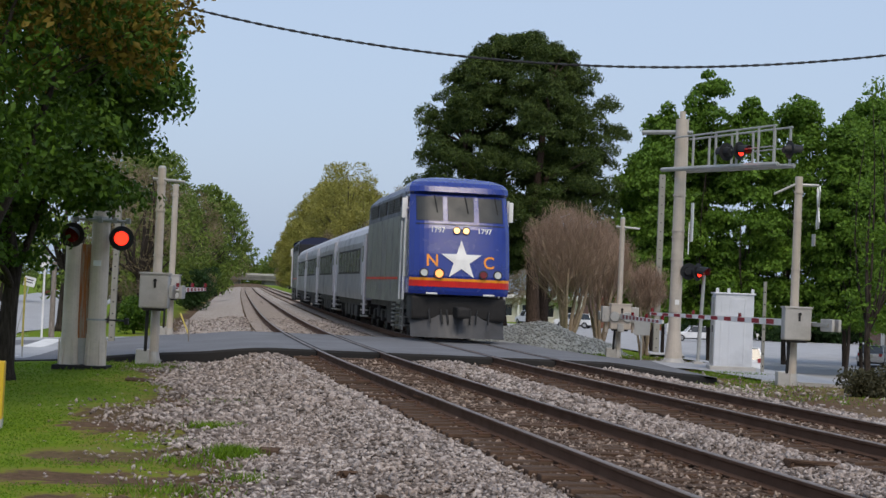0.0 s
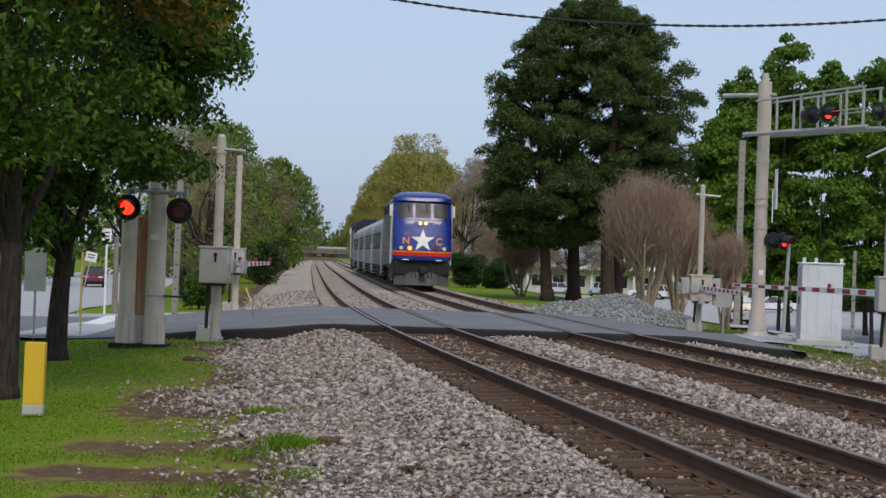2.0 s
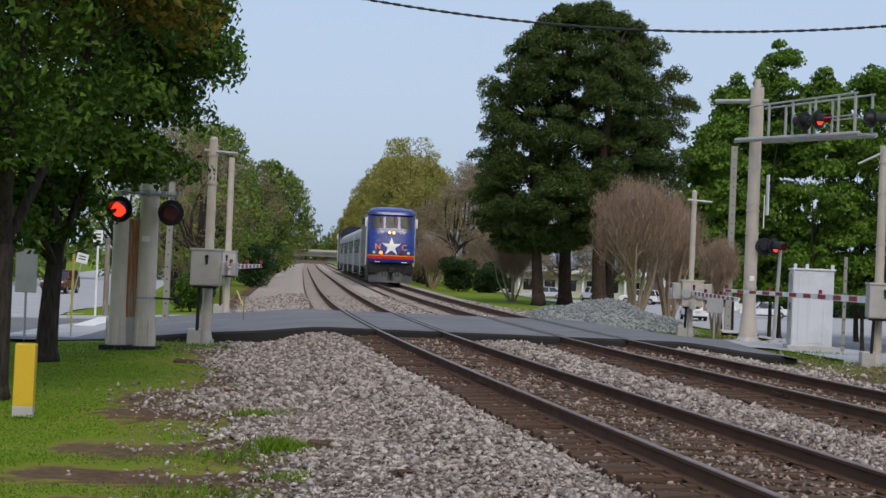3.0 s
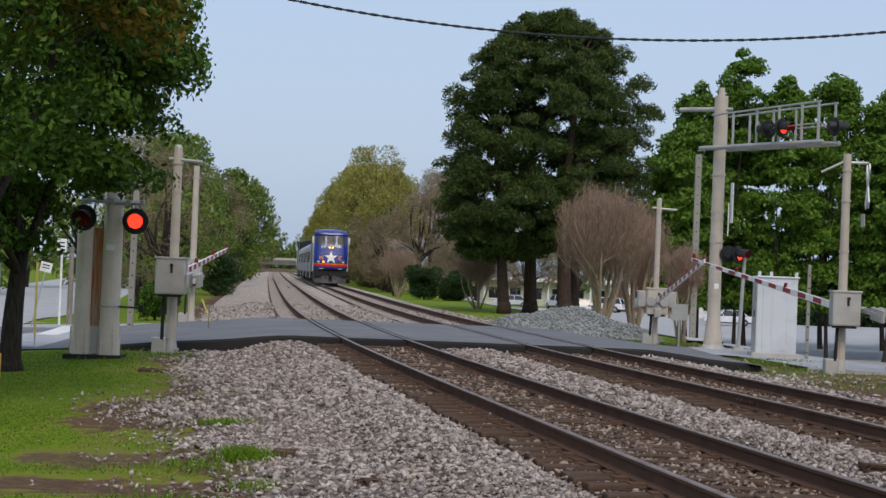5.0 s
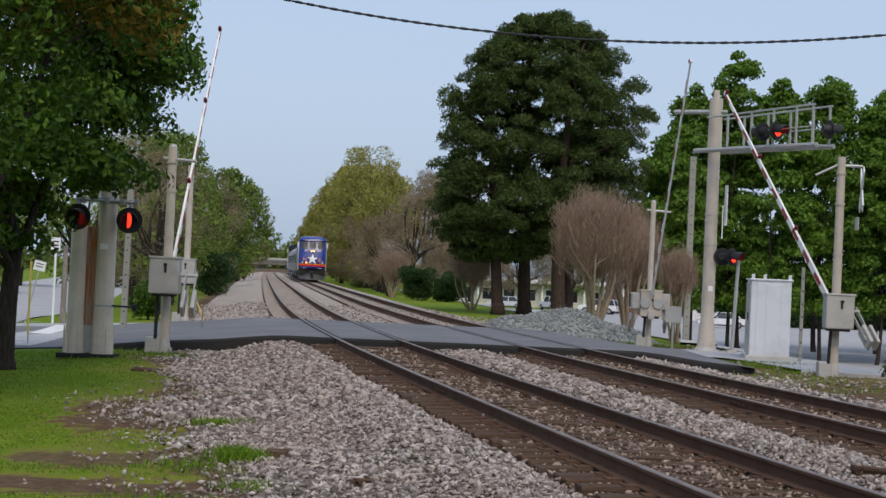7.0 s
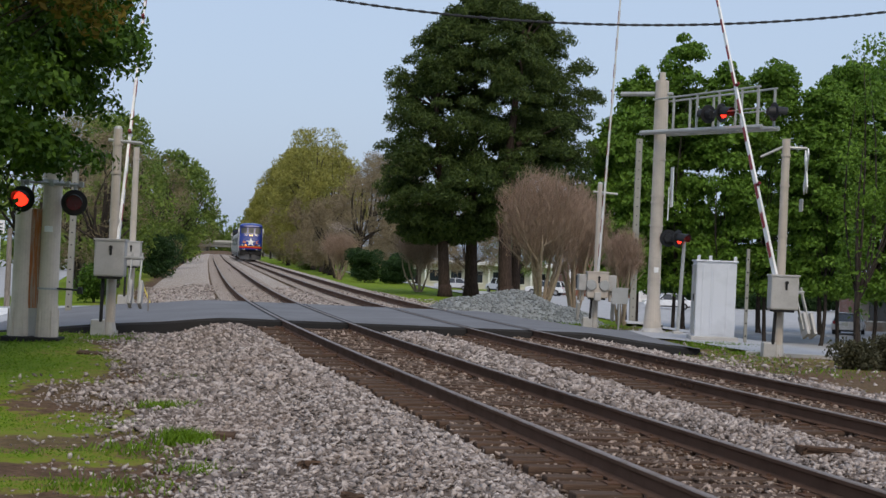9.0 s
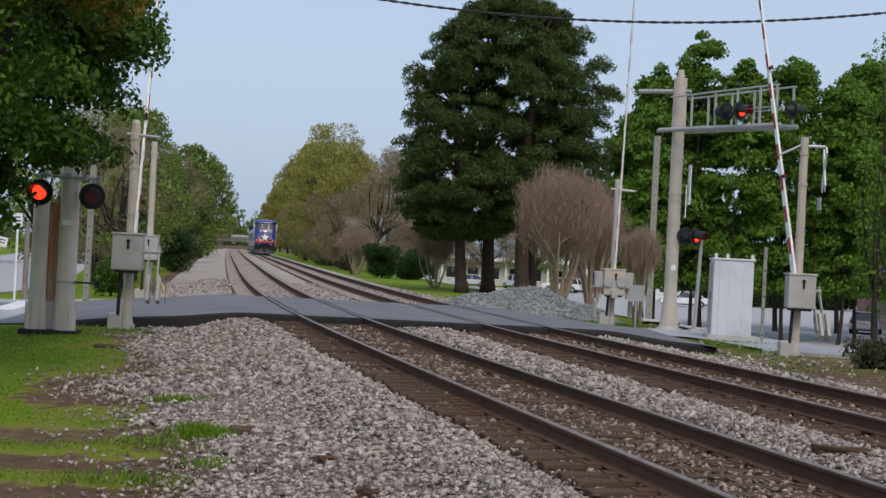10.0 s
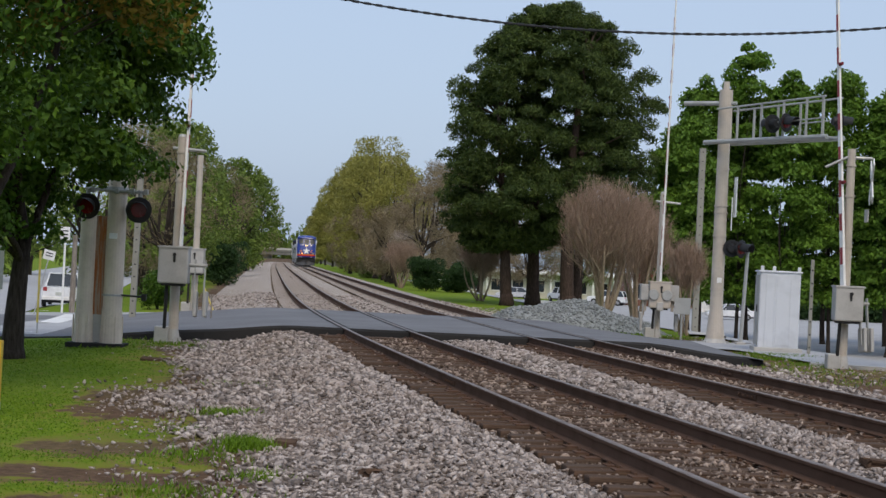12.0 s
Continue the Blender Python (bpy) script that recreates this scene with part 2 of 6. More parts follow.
BLUE = worn("royal_blue_paint", (0.012, 0.032, 0.23), 0.3, 0, 1.2, 18, (0.03, 0.05, 0.2), 0.2, 0.03, 0.6)
NAVY = worn("dark_navy_paint", (0.012, 0.017, 0.05), 0.45, 0, 1.2, 18, (0.02, 0.02, 0.03), 0.3, 0.03)
COACHGLASS = worn("dull_dark_glass", (0.045, 0.045, 0.05), 0.35, 0, 2, 20, (0.07, 0.07, 0.07), 0.2, 0.0, 0.5)
SILVER = worn("silver_grey_paint", (0.17, 0.17, 0.162), 0.45, 0.25, 1.0, 12, (0.28, 0.27, 0.26), 0.3, 0.04)
COACH = worn("stainless_coach_side", (0.27, 0.265, 0.3), 0.45, 0.25, 0.9, 14, (0.3, 0.29, 0.3), 0.3, 0.04)
COACHROOF = worn("pale_coach_roof", (0.46, 0.45, 0.49), 0.5, 0.1, 0.8, 12, (0.36, 0.35, 0.36), 0.3, 0.04)
DARKSTEEL = worn("grimy_undergear", (0.018, 0.017, 0.017), 0.75, 0.2, 1.5, 16, (0.07, 0.06, 0.05), 0.4, 0.2)
PLOW = worn("grey_plow_steel", (0.062, 0.062, 0.066), 0.6, 0.2, 2, 18, (0.06, 0.055, 0.05), 0.4, 0.1)
ORANGE = worn("orange_paint", (0.85, 0.30, 0.02), 0.4, 0, 2, 30, (0.6, 0.22, 0.03), 0.2, 0.03)
REDPAINT = worn("red_stripe_paint", (0.62, 0.025, 0.02), 0.4, 0, 2, 30, (0.4, 0.03, 0.02), 0.2, 0.03)
HEADLIGHT = glow("burning_headlight", (1.0, 0.6, 0.24), 1.7)
DITCH = glow("amber_ditch_light", (1.0, 0.33, 0.09), 1.3)
CLEAR = worn("clear_lens", (0.5, 0.52, 0.48), 0.12, 0, 5, 50, (0.3, 0.32, 0.3), 0.2, 0.02, 0.8)
TYRE = worn("tyre_rubber", (0.018, 0.018, 0.018), 0.85, 0, 5, 50, (0.04, 0.04, 0.04), 0.3, 0.1)
RIM = worn("alloy_rim", (0.45, 0.45, 0.46), 0.35, 0.8, 5, 50, (0.2, 0.2, 0.2), 0.2, 0.02)
CARWHITE = worn("white_car_paint", (0.74, 0.75, 0.77), 0.25, 0, 1.5, 20, (0.55, 0.55, 0.55), 0.15, 0.0, 0.6)
CARRED = worn("dark_red_car_paint", (0.16, 0.02, 0.035), 0.25, 0, 1.5, 20, (0.1, 0.02, 0.03), 0.15, 0.0, 0.6)
CARSILVER = worn("silver_car_paint", (0.6, 0.61, 0.64), 0.3, 0.15, 1.5, 20, (0.4, 0.4, 0.4), 0.15, 0.0, 0.6)
BRICK = brick_mat()
ROOF = worn("grey_shingles", (0.2, 0.18, 0.165), 0.95, 0, 0.6, 12, (0.12, 0.1, 0.09), 0.4, 0.3)
STUCCO = worn("cream_wall", (0.6, 0.57, 0.5), 0.9, 0, 0.6, 12, (0.4, 0.37, 0.32), 0.3, 0.1)
DARKCONC = worn("stained_bridge_concrete", (0.17, 0.165, 0.15), 0.9, 0, 0.3, 5, (0.08, 0.08, 0.07), 0.4, 0.1)
PALEYELLOW = worn("faded_yellow_plastic", (0.62, 0.5, 0.12), 0.6, 0, 2, 30, (0.4, 0.33, 0.12), 0.3, 0.05)
CABLE = worn("black_cable", (0.015, 0.015, 0.016), 0.6, 0, 5, 30, (0.04, 0.04, 0.04), 0.3, 0.05)

# ---------------------------------------------------------------- building blocks


def link(name, bm_or_mesh, mat, parent=None, label="", smooth=False):
    if isinstance(bm_or_mesh, bmesh.types.BMesh):
        me = bpy.data.meshes.new(name)
        bmesh.ops.recalc_face_normals(bm_or_mesh, faces=bm_or_mesh.faces)
        bm_or_mesh.to_mesh(me)
        bm_or_mesh.free()
    else:
        me = bm_or_mesh
    for m in (mat if isinstance(mat, (list, tuple)) else [mat]):
        me.materials.append(m)
    if smooth:
        me.shade_smooth()
    ob = new(name, me)
    ob.parent = parent
    if label:
        tagged(ob, label)
    return ob


def part(name, bm, mat, parent, label="", smooth=False):
    return link(name, bm, mat, parent, label, smooth)


def thing(name, label, category, m=None, group="", kind=""):
    ob = new(name)
    ob.empty_display_size = 0.1
    if m is not None:
        ob.matrix_basis = m
    return tagged(ob, label, category, group, kind)


def box(bm, cx, cy, cz, sx, sy, sz, bevel=0.0, m=None):
    geo = bmesh.ops.create_cube(bm, size=1)["verts"]
    for v in geo:
        v.co = Vector((cx + v.co.x * sx, cy + v.co.y * sy, cz + v.co.z * sz))
    if bevel:
        edges = list({e for v in geo for e in v.link_edges})
        geo = bmesh.ops.bevel(bm, geom=edges, offset=bevel, segments=2, affect="EDGES", profile=0.6)["verts"]
        # bevel gives back only its own new vertices; those are all that is left of a cube
    if m is not None:
        bmesh.ops.transform(bm, matrix=m, verts=geo)
    return geo


def tube(bm, a, b, r0, r1=None, n=10, caps=True):
    a, b = Vector(a), Vector(b)
    r1 = r0 if r1 is None else r1
    d = b - a
    m = Matrix.Translation((a + b) / 2) @ d.to_track_quat("Z", "Y").to_matrix().to_4x4()
    return bmesh.ops.create_cone(bm, cap_ends=caps, segments=n, radius1=r0, radius2=r1, depth=d.length, matrix=m)["verts"]


def bm_box(*args, **kw):
    bm = bmesh.new()
    box(bm, *args, **kw)
    return bm


def bm_tube(*args, **kw):
    bm = bmesh.new()
    tube(bm, *args, **kw)
    return bm


def grid_mesh(name, xs, ys, at):
    """A sheet of quads; at(u, v) gives a point."""
    verts = [at(u, v) for v in ys for u in xs]
    n = len(xs)
    faces = [(j * n + i, j * n + i + 1, (j + 1) * n + i + 1, (j + 1) * n + i) for j in range(len(ys) - 1) for i in range(n - 1)]
    me = bpy.data.meshes.new(name)
    me.from_pydata(verts, [], faces)
    return me


def mesh_np(name, verts, faces):
    """A mesh from arrays: verts (n, 3), faces (m, k) with k corners each."""
    me = bpy.data.meshes.new(name)
    k = faces.shape[1]
    me.vertices.add(len(verts))
    me.vertices.foreach_set("co", verts.astype(np.float32).ravel())
    me.loops.add(faces.size)
    me.loops.foreach_set("vertex_index", faces.astype(np.int32).ravel())
    me.polygons.add(len(faces))
    me.polygons.foreach_set("loop_start", np.arange(0, faces.size, k, dtype=np.int32))
    me.update(calc_edges=True)
    return me


RNG = np.random.default_rng(7)


def leaves(name, centres, size, flat=0.35, squash=1.0, grow=None):
    """One mesh of folded leaf blades, two triangles each, one at every centre."""
    n = len(centres)
    u = RNG.normal(size=(n, 3))
    u /= np.linalg.norm(u, axis=1)[:, None]
    if grow is not None:
        # twigs reach away from the foot of the plant
        out = centres - np.array([grow])
        u = u * 0.75 + np.array([[0, 0, 0.35]]) + out / np.linalg.norm(out, axis=1)[:, None]
        u /= np.linalg.norm(u, axis=1)[:, None]
    w = RNG.normal(size=(n, 3))
    w -= (w * u).sum(1)[:, None] * u
    w /= np.linalg.norm(w, axis=1)[:, None]
    k = np.cross(u, w)
    s = size * RNG.uniform(0.6, 1.35, (n, 1))
    a = centres - u * s
    b = centres + w * s * 0.55 * squash + k * s * flat
    c = centres + u * s
    d = centres - w * s * 0.55 * squash + k * s * flat
    v = np.stack([a, b, c, d], 1).reshape(-1, 3)
    q = np.arange(n)[:, None] * 4
    f = np.concatenate([q + np.array([[0, 1, 2]]), q + np.array([[0, 2, 3]])])
    return mesh_np(name, v, f)


def clumped(blobs, per, thick=0.45):
    """Points scattered in the shells of the given balls (x, y, z, r); most lie near each ball's skin."""
    out = []
    for x, y, z, r in blobs:
        m = max(int(per * r * r), 6)
        d = RNG.normal(size=(m, 3))
        d /= np.linalg.norm(d, axis=1)[:, None]
        rad = r * (1 - thick * RNG.random((m, 1)) ** 1.6) * RNG.uniform(0.85, 1.12, (m, 1))
        out.append(np.array([[x, y, z]]) + d * rad * np.array([[1, 1, 0.82]]))
    return np.concatenate(out)


def crown_balls(cx, cy, z0, z1, rx, ry, n, r, shape="round"):
    """Balls of twigs spread unevenly over a crown between z0 and z1."""
    out = []
    for _ in range(n):
        h = RNG.random()
        if shape == "round":
            wide = math.sin(math.pi * (0.12 + 0.8 * h)) ** 0.7
        elif shape == "cone":
            wide = (1 - h) ** 0.75 * 0.95 + 0.08
        else:
            wide = min(1.0, 1.6 * (1 - h) + 0.12) * (0.75 + 0.25 * h)
        a = RNG.uniform(0, 2 * math.pi)
        q = math.sqrt(RNG.uniform(0.12, 1)) * wide
        out.append((cx + rx * q * math.cos(a), cy + ry * q * math.sin(a), z0 + (z1 - z0) * h, r * RNG.uniform(0.6, 1.25)))
    return out


def filled_balls(centre, radii, n, r, low):
    """Balls of twigs all through a crown, kept above the height low(x)."""
    out = []
    while len(out) < n:
        d = RNG.uniform(-1, 1, 3)
        q = float((d * d).sum())
        if q > 1 or q < 0.2:
            continue
        x, y, z = (c + k * e for c, k, e in zip(centre, radii, d))
        b = r * RNG.uniform(0.65, 1.25)
        if z - 0.75 * b > low(x):
            out.append((x, y, z, b))
    return out


def limb(bm, a, b, r0, r1, n=7, bow=0.12, steps=4):
    """A tapering, slightly crooked limb."""
    a, b = Vector(a), Vector(b)
    side = Vector((RNG.normal(), RNG.normal(), RNG.normal() * 0.3)) * (b - a).length * bow
    turn = (b - a).to_track_quat("Z", "Y").to_matrix()
    rings = []
    for k in range(steps + 1):
        f = k / steps
        p = a.lerp(b, f) + side * math.sin(math.pi * f) * 0.6
        r = r0 + (r1 - r0) * f
        rings.append([bm.verts.new(p + turn @ Vector((r * math.cos(2 * math.pi * q / n), r * math.sin(2 * math.pi * q / n), 0))) for q in range(n)])
    for u, v in zip(rings, rings[1:]):
        for q in range(n):
            bm.faces.new((u[q], u[(q + 1) % n], v[(q + 1) % n], v[q]))
    bm.faces.new(rings[-1])


def tree(name, label, x, y, trunk_r, height, balls, leaf, leaf_mat_, per, bark, fork=0.45, base=None, limbs=9, second=None, group="", squash=1.0, domed=False, boughs=()):
    """A tree: trunk with limbs reaching into its crown, and a crown of many leaves."""
    z = gz(x, y) if base is None else base
    t = thing(name, label, "tree", pose(x, y, z), group)
    bm = bmesh.new()
    top = Vector((RNG.normal() * 0.1, RNG.normal() * 0.1, height * fork))
    limb(bm, (0, 0, -0.15), top, trunk_r * 1.15, trunk_r * 0.72, 10, 0.03, 5)
    tube(bm, (0, 0, -0.1), (0, 0, trunk_r * 1.6), trunk_r * 1.5, trunk_r * 1.05, 10)
    high = [b for b in balls if b[2] - z > height * fork + 0.4] or balls
    pick = RNG.permutation(len(high))[:limbs]
    for k in pick:
        bx, by, bz, br = high[k]
        tgt = Vector((bx - x, by - y, bz - z))
        st = top * RNG.uniform(0.75, 1.0)
        limb(bm, st, tgt, trunk_r * 0.42, trunk_r * 0.08, 6, 0.12, 4)
    if len(balls) > limbs:
        limb(bm, top, Vector((top.x, top.y, height * 0.9)), trunk_r * 0.6, trunk_r * 0.12, 7, 0.05, 4)
    part("trunk", bm, bark, t, smooth=True)
    pts = clumped(balls, per) - np.array([[x, y, z]])
    if domed:
        part("crown", puffs([(a - x, b - y, c - z, q) for a, b, c, q in balls], per, leaf, 0.55, 0.7), leaf_mat_, t)
    else:
        part("crown", leaves("crown", pts, leaf, 0.35 if squash > 0.5 else 0.08, squash), leaf_mat_, t)
    if second:
        mat2, share = second
        sel = sorted(balls, key=lambda b: -b[2])[:max(int(len(balls) * share), 1)]
        for bx, by, bz, br in boughs:
            bm = bmesh.new()
            limb(bm, Vector((bx - x - 0.8, by - y, bz - z - 0.4)), Vector((bx - x + 0.1, by - y, bz - z + 0.12)), 0.014, 0.004, 5, 0.1, 5)
            part("twig", bm, bark, t, smooth=True)
        part("young_leaves", leaves("young_leaves", clumped(sel + list(boughs), per * 0.8, 0.3) - np.array([[x, y, z]]), leaf * 1.1), mat2, t)
    return t
# ---------------------------------------------------------------- ground, roads and tracks


def spaced(stops):
    out = []
    for a, b, step in stops:
        k = a
        while k < b - 1e-6:
            out.append(k)
            k += step
    out.append(stops[-1][1])
    return out


def rutted(left, y):
    """How deep a wheel rut lies across the lawn's edge, 0 to 1."""
    out = 0.0
    for ry, w, lo, hi in ((17.6, 0.75, 4.2, 6.45), (15.4, 0.75, 4.2, 6.8), (13.5, 0.5, 4.4, 6.4)):
        d = y - ry - 0.12 * noise.noise((left * 1.7, ry, 1)) - 0.05 * (left - 5.5)
        out = max(out, math.exp(-(d / w) ** 2) * sm(lo - 0.3, lo + 0.3, left) * (1 - sm(hi - 0.35, hi + 0.25, left + 0.35 * noise.noise((left * 3, y * 3, 8)))))
    return out


def bare(left, y):
    """How bare the ground is beside the near track: 1 soil, 0 lawn."""
    wob = 0.55 * noise.noise((left * 0.8, y * 0.55, 2)) + 0.3 * noise.noise((left * 2.6, y * 2.2, 6))
    finger = 0.4 * math.exp(-((y - 16.5) / 0.4) ** 2) + 0.35 * math.exp(-((y - 19.6) / 0.7) ** 2) + 0.5 * math.exp(-((y - 29) / 2.2) ** 2)
    s = (1 - sm(4.2, 5.1, left + wob + finger)) * 0.6 + 0.4 * (1 - sm(4.3, 6.9, left + 1.6 * wob + finger))
    q = ((left - 4.7) / 1.25) ** 2 + ((y - 22.8) / 2.4) ** 2 + 1.9 * wob + 0.8 * noise.noise((left * 5, y * 3.4, 3))
    return min(max(s, 0.85 * (1 - sm(0.0, 2.2, q)), rutted(left, y) * (0.85 + 0.5 * noise.noise((left * 2.2, y * 4.5, 11)))), 1.0)


def build_ground():
    us = spaced([(-1500, -300, 200), (-300, -60, 20), (-60, -20, 4), (-20, -9, 0.5), (-9, -3, 0.1), (-3, 16, 0.5), (16, 40, 2), (40, 120, 10), (120, 300, 30), (300, 1500, 200)])
    ys = spaced([(-60, 4, 8), (4, 13, 0.5), (13, 28, 0.12), (28, 60, 0.4), (60, 160, 4), (160, 420, 20), (420, 2600, 200)])

    def at(u, y):
        x = x1(min(y, 1190)) + u
        near = 1 - sm(30, 90, y)
        wob = 0.05 * noise.noise((x * 0.5, y * 0.5, 3)) * near * sm(2.6, 4.5, abs(u - GAP / 2) - GAP / 2 + 0.5)
        return (x, y, gz(x, y) - 0.02 + wob - 0.015 * rutted(-u, y))

    me = grid_mesh("ground", us, ys, at)
    soil = me.attributes.new("soil", "FLOAT", "POINT")
    vals = []
    for v in me.vertices:
        x, y = v.co.x, v.co.y
        left, right = x1(min(y, 1190)) - x, x - x1(min(y, 1190)) - GAP
        s = 0.0
        s = max(s, bare(left, y)) if left > -2 else 1.0
        if right > -2:
            s = max(1 - sm(3.0, 5.0, right), (0.55 + 0.2 * (1 - sm(33, 37, y))) * (1 - sm(9, 16, right))) if y < 55 else 1 - sm(2.2, 3.2, right)
        vals.append(s)
    soil.data.foreach_set("value", vals)
    tagged(link("ground", me, GROUND, smooth=True), "mown green lawn and bare soil around the railway", "ground", kind="structure")


def track_sheet(name, lo, hi, ys, z, mat, label):
    us = spaced([(lo, hi, 0.4)])
    me = grid_mesh(name, us, ys, lambda u, y: (x1(y) + beside(u, y), y, z(u, y)))
    return tagged(link(name, me, mat, smooth=True), label, "ballast", kind="structure")


def bed_z(u, y):
    x = x1(y) + u
    heap = 0.06 * noise.noise((x * 0.9, y * 0.9, 0)) + 0.03 * noise.noise((x * 3, y * 3, 5))
    shoulder = 0.10 * math.exp(-((u + 2.3) / 0.7) ** 2) + 0.06 * math.exp(-((u - GAP / 2) / 0.7) ** 2) + 0.07 * math.exp(-((u - GAP - 2.1) / 0.6) ** 2)
    sink = 0.10 * sm(3.7, 5.0, -u) + 0.10 * sm(2.8, 4.2, u - GAP)
    if y > 50:
        heap *= 0.08
        shoulder *= 0.5
    dip = (0.1 if y > 50 else 0.075) * max(1 - sm(1.25, 1.6, abs(u)), 1 - sm(1.25, 1.6, abs(u - beside(GAP, y))))
    return gz(x, y) + 0.015 + heap * 0.5 + shoulder - sink - dip


def build_ballast():
    near = spaced([(-20, 6, 2), (6, 38.0, 0.4)])
    far = spaced([(51.4, 90, 1), (90, 420, 10)])
    track_sheet("ballast_bed_1", -5.0, GAP + 4.2, near, bed_z, SHADEDBED, "crushed-stone bed under the tracks, darkened as shade between stones")
    for k, off in ((3, 0.0), (4, GAP)):
        track_sheet("ballast_bed_%d" % k, off - 1.4, off + 1.4, far, lambda u, y: -0.205 + 0.012 * noise.noise((u * 2, y * 2, 1)), CRIBS, "browned crushed stone between the far rails")
    track_sheet("ballast_bed_2", -6.2, GAP + 3.0, far, bed_z, FINES, "grey crushed-stone bed beyond the crossing")


def scatter_stones(name, spots, sizes, mat, label, kind="stuff"):
    """Loose angular stones, one mesh: squashed octahedra with cut corners."""
    n = len(spots)
    base = np.array([(1, 0, 0), (-1, 0, 0), (0, 1, 0), (0, -1, 0), (0, 0, 1), (0, 0, -1), (0.7, 0.7, 0.3), (-0.7, -0.65, 0.35)])
    tri = np.array([(4, 0, 6), (4, 6, 2), (4, 2, 1), (4, 1, 7), (4, 7, 3), (4, 3, 0), (5, 6, 0), (5, 2, 6), (5, 1, 2), (5, 7, 1), (5, 3, 7), (5, 0, 3)])
    v = base[None] * RNG.uniform(0.5, 1.3, (n, 8, 1)) * sizes[:, None, None] * np.array([1.05, 0.8, 0.5])
    q = RNG.normal(size=(n, 4)) * np.array([[1, 0.26, 0.26, 1]])    # most lie flat
    q /= np.linalg.norm(q, axis=1)[:, None]
    w, x, y, z = q.T
    rot = np.stack([1 - 2 * (y * y + z * z), 2 * (x * y - z * w), 2 * (x * z + y * w), 2 * (x * y + z * w), 1 - 2 * (x * x + z * z), 2 * (y * z - x * w),
                    2 * (x * z - y * w), 2 * (y * z + x * w), 1 - 2 * (x * x + y * y)], 1).reshape(n, 3, 3)
    v = np.einsum("nij,nkj->nki", rot, v) + spots[:, None]
    f = (np.arange(n) * 8)[:, None, None] + tri[None]
    return tagged(link(name, mesh_np(name, v.reshape(-1, 3), f.reshape(-1, 3)), mat), label, "stones", kind=kind)


TIE_STEP = 0.48


def tie_top(u):
    return (abs(u) < 1.32) or (abs(u - GAP) < 1.32)


def build_stones():
    heaps = {"bed": ([], []), "track": ([], [])}
    for y0, y1, per, r in ((9.5, 15, 640, 0.027), (15, 22, 430, 0.032), (22, 38.3, 210, 0.045), (38.3, 46.0, 90, 0.045), (51.6, 80, 26, 0.042)):
        n = int((y1 - y0) * 15.5 * per)
        us = RNG.uniform(-7.0, GAP + 8.5, n)
        ys = RNG.uniform(y0, y1, n)
        for u, y in zip(us, ys):
            left, right = -u, u - GAP
            x = x1(y) + u
            if abs(x) > 0.32 * y + 0.4:
                continue
            if 38.3 < y < 50 and not (right > 4.8 and x > 7.3 and y < 45.5 - 5.5 * sm(8.0, 9.6, x)):
                continue
            patchy = noise.noise((x * 0.7, y * 0.7, 4)) * 1.2
            if left > 3.4:
                keep = 1 - sm(3.7, 4.9, left + patchy * 0.8)
                if left < 6.6:
                    keep = max(keep, 0.3 * bare(left, y) ** 2 * (1 - sm(4.8, 6.2, left)), 0.95 * math.exp(-((left - 4.55 + 0.4 * patchy) / 0.95) ** 2 - ((y - 23.2) / 2.0) ** 2), 0.75 * math.exp(-((left - 4.35) / 0.5) ** 2 - ((y - 18.9) / 0.7) ** 2))
                if RNG.random() > keep:
                    continue
            if right > 2.0 and RNG.random() < min(sm(2.4, 6.0 - 1.2 * (1 - sm(34, 37, y)), right + patchy * 0.5), 0.9 + 0.07 * (1 - sm(34, 37, y))):
                continue
            on_track = tie_top(u)
            if on_track:
                # few stones lie on the ties themselves
                v = u if abs(u) < 1.32 else u - GAP
                over = abs(((y + v * bend(y) - 5.0) / TIE_STEP + 0.5) % 1 - 0.5) * TIE_STEP < 0.115
                if RNG.random() < (0.8 if over else 0.05):
                    continue
            z = (-0.245 if u < -0.82 or -1.32 < u - GAP < -0.82 else -0.214) if on_track else max(bed_z(u, y), gz(x, y) - 0.012)
            p, q = heaps["track" if on_track and y < 40 else "bed"]
            p.append((x, y, z + RNG.uniform(0.0, 0.02) + (0.035 * RNG.random() ** 2 if on_track else 0.0)))
            q.append(r * (0.45 + 1.5 * RNG.random() ** 1.6) * (1 - 0.35 * sm(4.4, 5.2, left)) * (0.8 if on_track else 1.0))
    scatter_stones("ballast_stones", np.array(heaps["bed"][0]), np.array(heaps["bed"][1]), BALLAST, "loose grey and tan granite ballast stones")
    scatter_stones("crib_stones", np.array(heaps["track"][0]), np.array(heaps["track"][1]), OILY, "browned ballast stones between the ties")


RAIL_PROFILE = [(-0.07, -0.172), (0.07, -0.172), (0.07, -0.16), (0.012, -0.135), (0.010, -0.05), (0.037, -0.036), (0.037, -0.008), (0.028, 0.0), (-0.028, 0.0), (-0.037, -0.008), (-0.037, -0.036), (-0.010, -0.05), (-0.012, -0.135), (-0.07, -0.16)]


